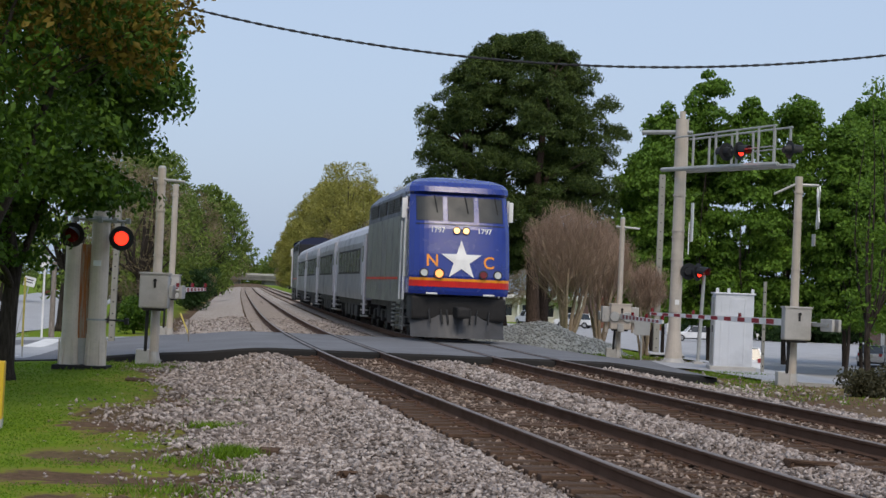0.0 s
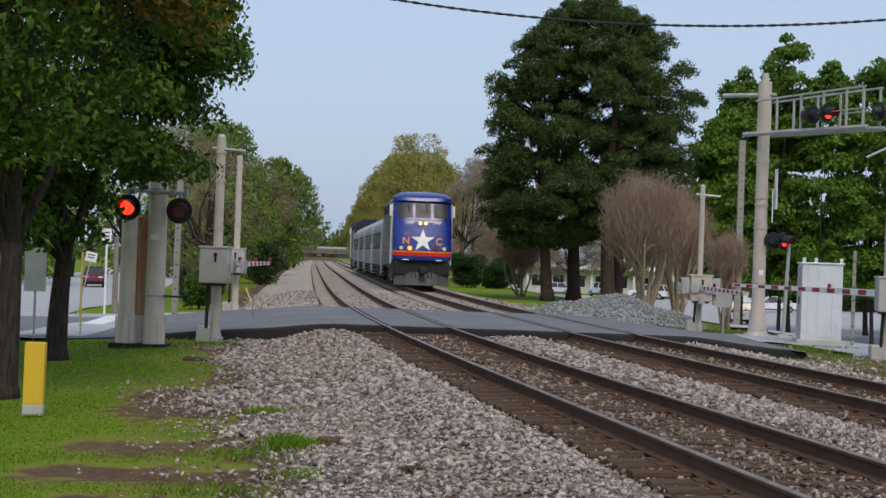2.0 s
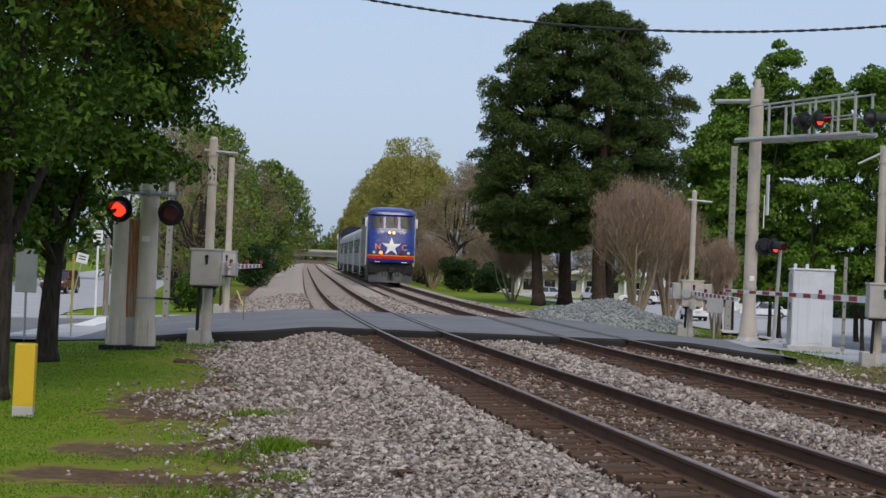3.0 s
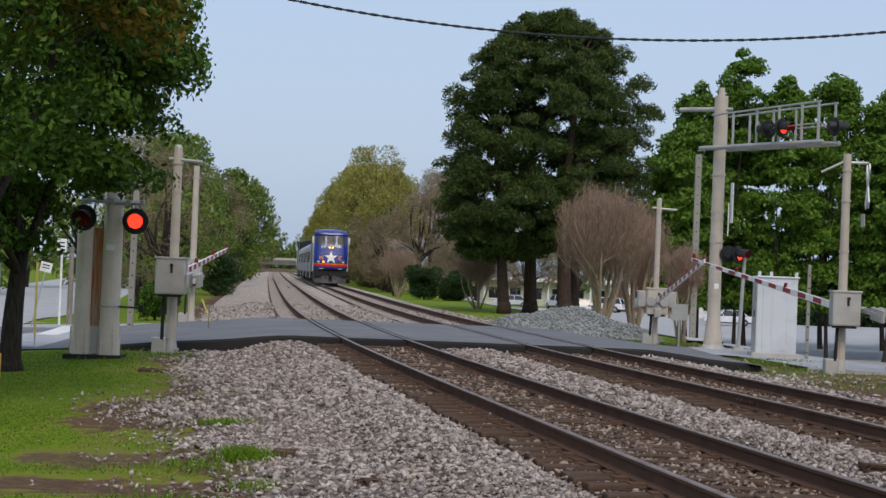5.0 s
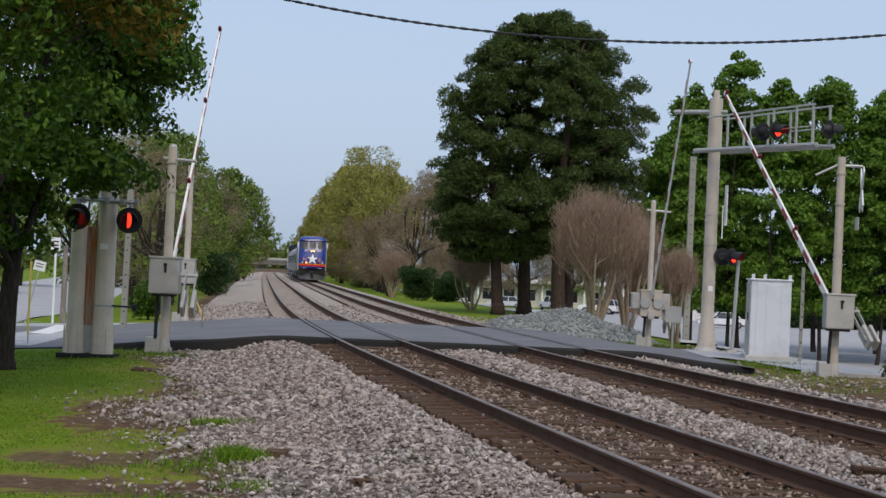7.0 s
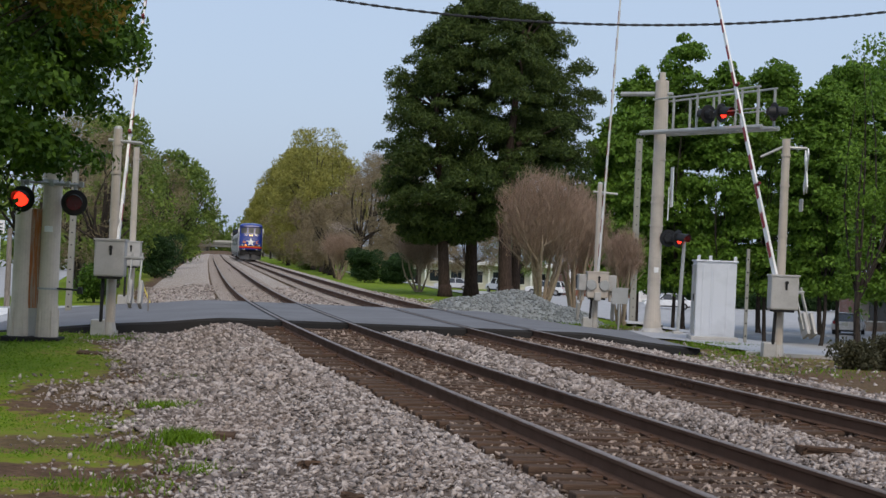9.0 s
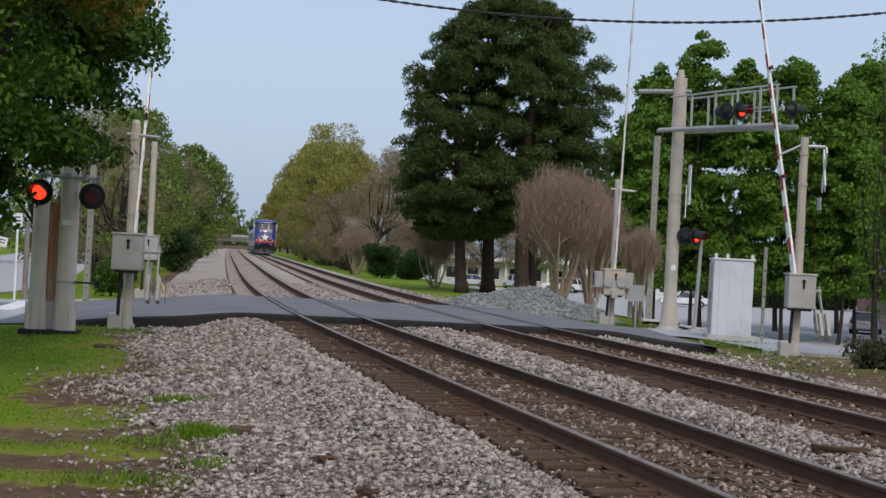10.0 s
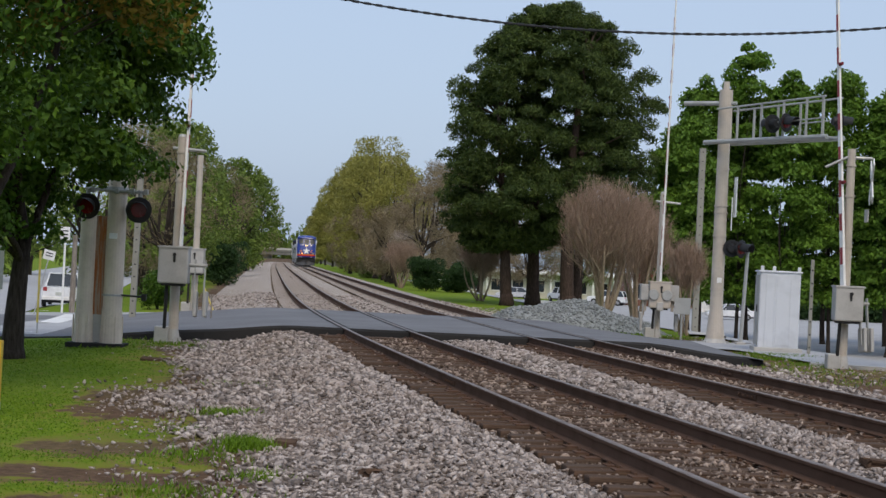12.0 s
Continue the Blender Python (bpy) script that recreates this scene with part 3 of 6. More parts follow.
def rail(parent, off, y0, y1, step):
    ys = spaced([(y0, y1, step)])
    verts, faces, n = [], [], len(RAIL_PROFILE)
    for y in ys:
        s = bend(y)
        k = 1 / math.sqrt(1 + s * s)
        for a, z in RAIL_PROFILE:
            verts.append((x1(y) + beside(off, y) + a * k, y - a * k * s, z))
    for j in range(len(ys) - 1):
        for i in range(n):
            faces.append((j * n + i, j * n + (i + 1) % n, (j + 1) * n + (i + 1) % n, (j + 1) * n + i))
    me = bpy.data.meshes.new("rail")
    me.from_pydata(verts, [], faces)
    me.materials.append(RAIL)
    me.materials.append(RAILTOP)
    for k, p in enumerate(me.polygons):
        p.material_index = 1 if k % n in (6, 7, 8) else 0
    ob = new("rail", me)
    ob.parent = parent
    return ob


def track_turn(y):
    return -math.degrees(math.atan(bend(y)))


def build_track(off, label):
    t = thing("railway_track", label, "track", kind="structure")
    for side in (-0.755, 0.755):
        rail(t, off + side, -15, 420, 2.5)
    # bolted joints on the near rails
    plate = bmesh.new()
    box(plate, 0, 0, -0.09, 0.05, 0.75, 0.075, 0.006)
    for k in range(4):
        tube(plate, (-0.05, -0.27 + 0.18 * k, -0.09), (0.05, -0.27 + 0.18 * k, -0.09), 0.018, n=6)
    pm = part("joint_bar", plate, RAIL, t)
    pm.matrix_basis = pose(x1(24) + off - 0.755, 24, 0, 0, 0, track_turn(24))
    pm2 = new("joint_bar", pm.data)
    pm2.parent = t
    pm2.matrix_basis = pose(x1(29.4) + off + 0.755, 29.4, 0, 0, 0, track_turn(29.4))
    me = bpy.data.meshes.new("tie")
    bm = bm_box(0, 0, -0.26, 2.6, 0.21, 0.17, 0.015)
    bm.to_mesh(me)
    bm.free()
    me.materials.append(TIE)
    pl = bmesh.new()
    for s in (-0.755, 0.755):
        box(pl, s, 0, -0.172, 0.34, 0.19, 0.02)
        for a in (-0.11, 0.11):
            tube(pl, (s + a, 0.05, -0.165), (s + a, 0.05, -0.14), 0.018, n=6)
    pme = bpy.data.meshes.new("tie_plate")
    pl.to_mesh(pme)
    pl.free()
    pme.materials.append(RAIL)
    y = 5.0
    rest = bmesh.new()
    while y < 420:
        if y < 38.3:
            m = pose(x1(y) + off + RNG.normal() * 0.04, y + RNG.normal() * 0.03, RNG.normal() * 0.012, 0, RNG.normal() * 0.3, track_turn(y) + RNG.normal() * 1.6)
            for nm, data in (("tie", me), ("tie_plate", pme)):
                ob = new(nm, data)
                ob.parent = t
                ob.matrix_basis = m
        elif y > 51.5 and y < 160:
            box(rest, 0, 0, -0.285, 2.6, 0.17, 0.15, m=pose(x1(y) + beside(off, y), y, 0, 0, 0, track_turn(y)))
        y += TIE_STEP
    tagged(part("far_ties", rest, TIE, t), kind="stuff")
    return t


def road_z(x, y):
    c = x1(y)
    left, right = c - x, x - c - GAP
    return gz(x, y) + 0.04 + 0.19 * (1 - sm(1.6, 7.0, left)) * (1 - sm(1.6, 6.0, right)) + 0.12 * sm(1.6, 3.4, left) * (1 - sm(3.4, 7.5, left)) + 0.1 * sm(1.6, 3.4, right) * (1 - sm(3.4, 6.5, right))


def build_roads():
    xs = spaced([(-40, -12, 2), (-12, 7.6, 0.35)])
    ys = spaced([(ROAD_NEAR, ROAD_FAR, 0.62)])

    def near_edge(x, y):
        # the sawn edges are not quite straight
        if y < ROAD_NEAR + 0.1:
            return y + 0.12 * noise.noise((x * 0.8, 1, 0)) + 0.9 * sm(6.4, 7.6, x)
        return y

    me = grid_mesh("road_1", xs, ys, lambda x, y: (x, near_edge(x, y), road_z(x, y)))
    road = tagged(link("road_1", me, FRESH, smooth=True), "dark asphalt road humped over the level crossing", "road", kind="structure")
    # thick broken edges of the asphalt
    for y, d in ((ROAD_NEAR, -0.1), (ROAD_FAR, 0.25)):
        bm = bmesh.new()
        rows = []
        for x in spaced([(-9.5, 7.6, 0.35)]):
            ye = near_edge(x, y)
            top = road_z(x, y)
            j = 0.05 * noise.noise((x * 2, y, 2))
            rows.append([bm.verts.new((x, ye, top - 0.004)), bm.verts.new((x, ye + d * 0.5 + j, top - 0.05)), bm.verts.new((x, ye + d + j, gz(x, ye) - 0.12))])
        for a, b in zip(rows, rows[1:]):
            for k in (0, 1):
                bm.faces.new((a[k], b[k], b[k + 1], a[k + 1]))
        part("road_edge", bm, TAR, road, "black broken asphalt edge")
    # flangeways beside the rails
    for off in (-0.755, 0.755, GAP - 0.755, GAP + 0.755):
        for s in (-0.075, 0.075):
            me = grid_mesh("flangeway", [-0.035, 0.035], spaced([(ROAD_NEAR - 0.02, ROAD_FAR, 0.62)]),
                           lambda u, y: (x1(y) + beside(off, y) + s + u, y, max(road_z(x1(y) + beside(off, y) + s, y), -0.012) + 0.006))
            link("flangeway", me, TAR, road)

    def street(name, us, ys, at, mat, label):
        me = grid_mesh(name, us, ys, at)
        return tagged(link(name, me, mat, smooth=True), label, "road", kind="structure")

    def left_street(u, y):
        x = x1(y) - 9.6 - 0.05 * (y - 52) - u * 14
        return (x, y, gz(x, y) + 0.025)
    street("road_2", spaced([(0, 1, 0.125)]), spaced([(50.6, 330, 4)]), left_street, ASPHALT, "pale worn street beside the railway")

    def apron(u, y):
        x = -9 - u * 50
        return (x, y, gz(x, y) + 0.032)
    street("road_3", spaced([(0, 1, 0.05)]), spaced([(39.5, 54, 1)]), apron, ASPHALT, "pale worn street junction")

    def corner(x, v):
        y0 = 46.4 - 6.2 * sm(8.0, 9.6, x)
        y = y0 + (51.2 - y0) * v
        return (x, y, gz(x, y) + 0.034)
    street("road_5", spaced([(7.6, 13.0, 0.3)]), spaced([(0, 1, 0.125)]), corner, ASPHALT, "grey worn asphalt at the street corner")

    def lot(u, y):
        x = x1(y) + GAP + 8.5 + u * 70
        return (x, y, gz(x, y) + 0.03)
    street("road_4", spaced([(0, 0.3, 0.02), (0.3, 2, 0.1)]), spaced([(43.5, 216, 3)]), lot, ASPHALT, "grey worn asphalt of a street and car park")
    # painted lines
    for k, (xa, ya, xb, yb, w) in enumerate(((-9.6, 40.3, -40, 42.5, 0.12), (-12.5, 54.5, -30, 56.5, 0.15), (-10.4, 45.5, -11.0, 51.5, 0.6))):
        n = 14
        bm = bmesh.new()
        row = []
        for j in range(n + 1):
            f = j / n
            x, y = xa + (xb - xa) * f, ya + (yb - ya) * f
            d = Vector((yb - ya, -(xb - xa), 0)).normalized() * w / 2
            row.append([bm.verts.new((x + s * d.x, y + s * d.y, gz(x, y) + 0.062)) for s in (-1, 1)])
        for a, b in zip(row, row[1:]):
            bm.faces.new((a[0], a[1], b[1], b[0]))
        tagged(link("road_marking", bm, WHITE), "worn white painted road line", "road marking", kind="structure")
    # kerbs and pavement by the car park
    for pts, label in (([(8.9, 56), (10.4, 66), (13.0, 80), (16.5, 104)], "pale concrete pavement by the car park"), ([(8.9, 40.4), (12.0, 39.5), (20, 38.0), (34, 36)], "pale concrete kerb beside the verge")):
        bm = bmesh.new()
        w = 0.6 if "pavement" in label else 0.16
        rows = []
        for (xa, ya), (xb, yb) in zip(pts, pts[1:]):
            for j in range(6):
                f = j / 6
                x, y = xa + (xb - xa) * f, ya + (yb - ya) * f
                d = Vector((yb - ya, -(xb - xa), 0)).normalized() * w
                z = gz(x, y)
                rows.append([bm.verts.new((x - d.x, y - d.y, z - 0.1)), bm.verts.new((x - d.x, y - d.y, z + 0.07)), bm.verts.new((x + d.x, y + d.y, z + 0.07)), bm.verts.new((x + d.x, y + d.y, z - 0.1))])
        for a, b in zip(rows, rows[1:]):
            for k in range(3):
                bm.faces.new((a[k], a[k + 1], b[k + 1], b[k]))
        tagged(link("pavement", bm, CONCRETE), label, "pavement", kind="structure")


build_ground()
build_ballast()
build_roads()
build_track(0.0, "single railway track with rusty rails and weathered wooden ties")
build_track(GAP, "railway track carrying the train, rusty rails on wooden ties")
build_stones()
# ---------------------------------------------------------------- crossing signals


def disc(bm, c, d, r, t, n=24, r2=None):
    c, d = Vector(c), Vector(d).normalized()
    tube(bm, c - d * t / 2, c + d * t / 2, r, r if r2 is None else r2, n)


def flasher(parent, x, y, z, turn, size=0.27, side=0.3):
    """A flashing light: black backing disc, hood, and an added two-faced lens disc that turns its lit or unlit face
    forward in place of switching. Returns the disc and its pose.
    """
    m = pose(x, y, z, 0, 0, turn)
    bm = bmesh.new()
    disc(bm, (0, 0.02, 0), (0, 1, 0), size, 0.02)
    bmesh.ops.bevel(bm, geom=list(bm.edges), offset=0.004, segments=1, affect="EDGES")
    tube(bm, (0, 0.03, 0), (0, 0.22, 0), 0.16, 0.1, 16)
    plate = part("backing_disc", bm, BLACK, parent, "matt black backing disc")
    plate.matrix_basis = m
    hood = bmesh.new()
    n = 14
    rows = []
    for k in range(n + 1):
        a = math.pi * (-0.12 + 1.24 * k / n)
        rows.append([hood.verts.new((0.165 * math.cos(a), 0.0, 0.165 * math.sin(a))), hood.verts.new((0.172 * math.cos(a), -side - (0.38 - side) * max(math.sin(a), 0), 0.165 * math.sin(a) - 0.02)),
                     hood.verts.new((0.180 * math.cos(a), -side - (0.38 - side) * max(math.sin(a), 0), 0.173 * math.sin(a) - 0.02)), hood.verts.new((0.174 * math.cos(a), 0.0, 0.174 * math.sin(a)))])
    for a, b in zip(rows, rows[1:]):
        for k in range(4):
            hood.faces.new((a[k], b[k], b[(k + 1) % 4], a[(k + 1) % 4]))
    part("hood", hood, BLACK, plate)
    # added disc, glowing on one face only; turning it imitates the lamp's flashing
    lens = bmesh.new()
    disc(lens, (0, -0.012, 0), (0, 1, 0), 0.152, 0.02)
    for f in lens.faces:
        f.material_index = 0 if f.calc_center_median().y < -0.015 else 1
    me = bpy.data.meshes.new("flip_lens")
    lens.to_mesh(me)
    lens.free()
    me.materials.append(REDLIT)
    me.materials.append(REDLENS)
    ob = new("flip_lens", me)
    ob.parent = parent
    home = pose(x, y, z, 0, 0, turn) @ pose(0, -0.02, 0)
    ob.matrix_basis = home
    return ob, home


def mast_base(bm, x, y, r, h, z=0.0):
    """A flared foot with bolts."""
    tube(bm, (x, y, z), (x, y, z + h), r * 1.65, r * 1.05, 16)
    for k in range(4):
        a = math.pi / 4 + k * math.pi / 2
        tube(bm, (x + r * 1.9 * math.cos(a), y + r * 1.9 * math.sin(a), z), (x + r * 1.9 * math.cos(a), y + r * 1.9 * math.sin(a), z + 0.1), 0.025, n=6)


FLIP_LENSES = {}


def build_left_mast():
    z = gz(-7.1, 35.4)
    t = thing("signal_mast", "pair of thick grey signal columns with rusty steel between", "railway signal", pose(-7.08, 35.35, z))
    part("base_plate", bm_box(0, 0, 0.02, 1.18, 0.75, 0.1, 0.015), TAR, t)
    for x, h, nm in ((-0.29, 2.72, "short_column"), (0.28, 3.8, "tall_column")):
        bm = bmesh.new()
        wide = 0.185 if nm[0] == "s" else 0.205
        tube(bm, (x, 0, 0.07), (x, 0, 0.75), wide * 1.15, wide * 1.03, 20)
        tube(bm, (x, 0, 0.7), (x + 0.01, 0, h), wide, wide * 0.94, 20)
        if nm[0] == "t":
            for lo, hi in ((1.05, 1.09), (3.2, 3.32)):
                part("clamp_band", bm_tube((x, 0, lo), (x, 0, hi), 0.226, n=20), GALV, t)
        part(nm, bm, LITCOLUMN, t)
        for k in range(6):
            a = k * math.pi / 3
            part("base_fin", bm_box(x + 0.225 * math.cos(a), 0.225 * math.sin(a), 0.34, 0.03, 0.03, 0.58), LITCOLUMN, t)
    part("rusty_channel", bm_box(-0.02, 0.0, 1.68, 0.26, 0.12, 2.05, 0.01), RUST, t, "streaked orange rusty steel channel")
    part("spacer", bm_box(-0.02, 0.02, 0.38, 0.22, 0.14, 0.6, 0.01), CASE, t)
    part("number_tag", bm_box(0.27, -0.222, 2.3, 0.17, 0.012, 0.12, 0.004), WHITE, t, "small white tag")
    bm = bmesh.new()
    tube(bm, (-0.35, -0.2, 3.26), (0.95, -0.2, 3.22), 0.035, n=8)
    for x in (-0.2, 0.3, 0.62, 0.9):
        box(bm, x, -0.2, 3.24, 0.09, 0.12, 0.12, 0.01)
    tube(bm, (0.78, -0.2, 3.22), (0.78, -0.2, 2.95), 0.04, n=8)
    tube(bm, (-0.3, -0.2, 3.25), (-0.3, -0.2, 2.9), 0.04, n=8)
    part("cross_arm", bm, GALV, t)
    bm = bmesh.new()
    tube(bm, (0.45, -0.1, 1.08), (0.9, 0.05, 1.06), 0.02, n=6)
    box(bm, 0.92, 0.05, 1.05, 0.1, 0.08, 0.14, 0.01)
    part("stay_rod", bm, BLACK, t)
    FLIP_LENSES["A"] = flasher(t, -0.27, -0.38, 2.89, -6, side=0.1)
    FLIP_LENSES["B"] = flasher(t, 0.78, -0.28, 2.86, 6, side=0.1)


def build_steel_post(x, y, h, w, label, lean=0.0):
    """A perforated square steel post."""
    t = thing("steel_post", label, "post", pose(x, y, gz(x, y), 0, lean, 0))
    bm = bmesh.new()
    box(bm, 0, 0, h / 2 - 0.1, w, w * 0.8, h + 0.2, 0.012)
    part("shaft", bm, POSTSTEEL, t)
    for k in range(int(h / 0.35)):
        part("bolt_hole", bm_tube((0, -w * 0.4 - 0.004, 0.2 + k * 0.35), (0, -w * 0.4 + 0.01, 0.2 + k * 0.35), 0.025, n=8), BLACK, t)
    return t


ARMS = []


def crossing_gate(x, y, mast_h, heading, arm_len, label, case_low=1.2, mast_r=0.105, case_mat=CASE, cross=0, arm_z=None, arm_off=0.0, paint=MASTPAINT, yoke=(-0.36, 0.36)):
    """A gate: mast with a mechanism case low on it, and an arm that swings up."""
    z = gz(x, y)
    t = thing("crossing_gate", label, "crossing gate", pose(x, y, z), "gates of the crossing")
    bm = bmesh.new()
    tube(bm, (0, 0, 0), (0, 0, mast_h), mast_r * 1.08, mast_r * 0.9, 16)
    for h in (0.55, 0.78, 0.92):
        tube(bm, (0, 0, mast_h * h), (0, 0, mast_h * h + 0.05), mast_r * 1.12, n=16)
    part("mast", bm, paint, t)
    bm = bmesh.new()
    mast_base(bm, 0, 0, mast_r, 0.3)
    box(bm, -0.24, -0.05, 0.16, 0.3, 0.34, 0.36, 0.03)
    part("foot", bm, CASE, t)
    bm = bmesh.new()
    box(bm, 0, -0.28, case_low + 0.4, 0.66, 0.42, 0.80, 0.04)
    case = part("mechanism_case", bm, case_mat, t, "grey metal mechanism case")
    bm = bmesh.new()
    box(bm, 0.03, -0.5, case_low + 0.56, 0.05, 0.03, 0.18, 0.01)
    tube(bm, (0.03, -0.5, case_low + 0.64), (0.03, -0.54, case_low + 0.64), 0.04, n=10)
    part("latch", bm, DARKSTEEL, case)
    part("case_lid", bm_box(0, -0.28, case_low + 0.8, 0.7, 0.46, 0.05, 0.012), case_mat, case)
    part("case_tray", bm_box(0, -0.28, case_low - 0.02, 0.5, 0.34, 0.07, 0.012), DARKSTEEL, case)
    bm = bmesh.new()
    tube(bm, (-0.17, -0.2, 0.3), (-0.15, -0.25, case_low), 0.04, n=8)
    part("conduit", bm, DARKSTEEL, t)
    if not cross and arm_len:
        bm = bmesh.new()
        tube(bm, (-0.2, 0, mast_h - 0.25), (0.55, -0.1, mast_h - 0.3), 0.035, n=8)
        tube(bm, (0, 0, mast_h), (0, 0, mast_h + 0.06), mast_r * 0.95, mast_r * 0.6, 12)
        part("top_bracket", bm, GALV, t)
    if cross:
        bm = bmesh.new()
        for s in (-1, 1):
            box(bm, 0, 0, 0, 0.03, 0.23, 1.22, 0.006, m=pose(cross * 0.5, 0.0, mast_h - 0.75, s * 42, 0, -9))
        part("crossbuck", bm, WHITE, t, "white crossbuck sign seen edge-on")
        part("track_sign", bm_box(cross * 0.42, 0.02, mast_h - 1.55, 0.03, 0.3, 0.3, 0.006), CASE, t)
        bm = bmesh.new()
        tube(bm, (-cross * 0.6, 0, mast_h - 0.45), (-cross * 0.1, 0, mast_h - 0.2), 0.03, n=8)
        tube(bm, (-0.1, 0, mast_h - 0.2), (cross * 0.5, 0, mast_h - 0.2), 0.035, n=8)
        part("sign_bracket", bm, GALV, t)
    if arm_len:
        az = case_low + 0.42 if arm_z is None else arm_z
        bm = bmesh.new()
        secs = [(0.1, 0.085, 0.03), (2.2, 0.075, 0.028), (4.5, 0.06, 0.024), (arm_len, 0.045, 0.02)]
        for (xa, ha, wa), (xb, hb, wb) in zip(secs, secs[1:]):
            vs = [bm.verts.new(p) for p in ((xa, -wa, -ha), (xa, wa, -ha), (xa, wa, ha), (xa, -wa, ha), (xb, -wb, -hb), (xb, wb, -hb), (xb, wb, hb), (xb, -wb, hb))]
            for f in ((0, 1, 5, 4), (1, 2, 6, 5), (2, 3, 7, 6), (3, 0, 4, 7), (3, 2, 1, 0), (4, 5, 6, 7)):
                bm.faces.new([vs[k] for k in f])
        bmesh.ops.remove_doubles(bm, verts=bm.verts, dist=0.0005)
        arm = part("arm", bm, WHITE, t, "white gate arm with red bands")
        k, a = 0, 0.9
        while a < arm_len - 0.3:
            f = a / arm_len
            h = 0.085 - 0.04 * f
            part("red_band", bm_box(a + 0.2, 0, 0, 0.4, (0.03 - 0.01 * f) * 2 + 0.012, h * 1.5), RED, arm)
            a += 0.8
            k += 1
        for a in (arm_len * 0.33, arm_len * 0.66, arm_len - 0.12):
            bm = bm_tube((a, 0, 0.06), (a, 0, 0.17), 0.05, 0.04, 8)
            part("arm_lamp", bm, REDLENS, arm)
        bm = bmesh.new()
        for s in yoke:
            box(bm, -0.42, s, -0.02, 1.1, 0.03, 0.09, 0.006)
        tube(bm, (0, min(yoke) - 0.04, 0), (0, max(yoke[1], 0.1) + 0.04, 0), 0.04, n=8)
        part("counterweight_yoke", bm, GALV, arm)
        for s in yoke:
            part("counterweight", bm_box(-0.85, s + (0.05 if s > 0 else -0.05), -0.02, 0.56, 0.08, 0.3, 0.02), CASE, arm)
        ARMS.append((arm, (arm_off, -0.28, az), heading, x, y))
    return t


def build_cantilever():
    x, y = 8.29, 50.74
    z = gz(x, y)
    t = thing("cantilever_signal", "tall grey cantilever signal mast with railed walkway", "railway signal", pose(x, y, z))
    bm = bmesh.new()
    tube(bm, (0, 0, 0), (0, 0, 1.0), 0.3, 0.2, 20)
    tube(bm, (0, 0, 0.9), (0.0, 0, 6.2), 0.195, 0.18, 20)
    tube(bm, (0, 0, 6.1), (0.0, 0, 7.6), 0.215, 0.2, 20)
    tube(bm, (0, 0, 7.5), (0.0, 0, 7.85), 0.1, 0.09, 12)
    for h in (1.6, 3.2, 3.9, 4.1, 5.2):
        tube(bm, (0, 0, h), (0, 0, h + 0.05), 0.21, n=20)
    part("mast", bm, MASTPAINT, t)
    bm = bmesh.new()
    mast_base(bm, 0, 0, 0.24, 0.2)
    part("foot", bm, CASE, t)
    part("number_tag", bm_box(0.02, -0.2, 1.9, 0.14, 0.012, 0.16, 0.004), WHITE, t, "small white tag")
    d = Vector((2.35, -3.6, 0)).normalized()
    length = 4.5
    s = Vector((-d.y, d.x, 0)) * 0.33
    bm = bmesh.new()
    for k in (-1, 1):
        a = Vector((0, 0, 6.02)) - d * 0.5 + s * k
        tube(bm, a, Vector((0, 0, 6.02)) + d * length + s * k, 0.07, n=8)
    for k in range(10):
        p = Vector((0, 0, 6.02)) + d * (k * length / 9)
        box(bm, 0, 0, 0, 0.06, 0.7, 0.03, m=Matrix.Translation(p) @ pose(0, 0, 0, 0, 0, math.degrees(math.atan2(d.y, d.x))))
    part("walkway", bm, GALV, t)
    for k in (-1, 1):
        bm = bmesh.new()
        tube(bm, Vector((0, 0, 7.0)) + s * k, Vector((0, 0, 7.15)) + d * (length - 0.1) + s * k, 0.03, n=6)
        tube(bm, Vector((0, 0, 6.5)) + d * length * 0.55 + s * k, Vector((0, 0, 6.55)) + d * (length - 0.1) + s * k, 0.02, n=6)
        part("hand_rail", bm, GALV, t)
        for f in (0.2, 0.42, 0.62, 0.82, 0.96):
            p = d * length * f + s * k
            part("rail_post", bm_tube(p + Vector((0, 0, 6.02)), p + Vector((0, 0, 7.03 + 0.12 * f)), 0.04, n=6), GALV, t)
    bm = bmesh.new()
    tube(bm, (-1.15, 0.6, 7.2), (0, 0, 7.2), 0.07, n=8)
    tube(bm, (-1.15, 0.6, 7.2), (0.3, -0.2, 7.2), 0.05, n=8)
    part("top_bracket", bm, GALV, t)
    p = d * length * 0.62 + s * -1
    FLIP_LENSES["C"] = flasher(t, p.x + 0.05, p.y - 0.25, 6.46, 40, 0.27)
    q = d * length * 0.62 + s * -1
    flasher(t, q.x - 0.25, q.y + 0.35, 6.46, 24 + 180, 0.27)[0].matrix_basis @= pose(0, 0, 0, 0, 0, 180)
    q = d * length * 0.98
    flasher(t, q.x + 0.15, q.y - 0.1, 6.46, 105, 0.27)[0].matrix_basis @= pose(0, 0, 0, 0, 0, 180)
    bm = bmesh.new()
    box(bm, 0.35, -0.25, 4.4, 0.03, 0.22, 1.2, 0.005, m=pose(0, 0, 0, 0, 0, 10))
    box(bm, 0.33, -0.05, 3.9, 0.03, 0.22, 1.0, 0.005, m=pose(0, 0, 0, 0, 0, -10))
    part("crossbuck", bm, WHITE, t, "white crossbuck sign seen edge-on")
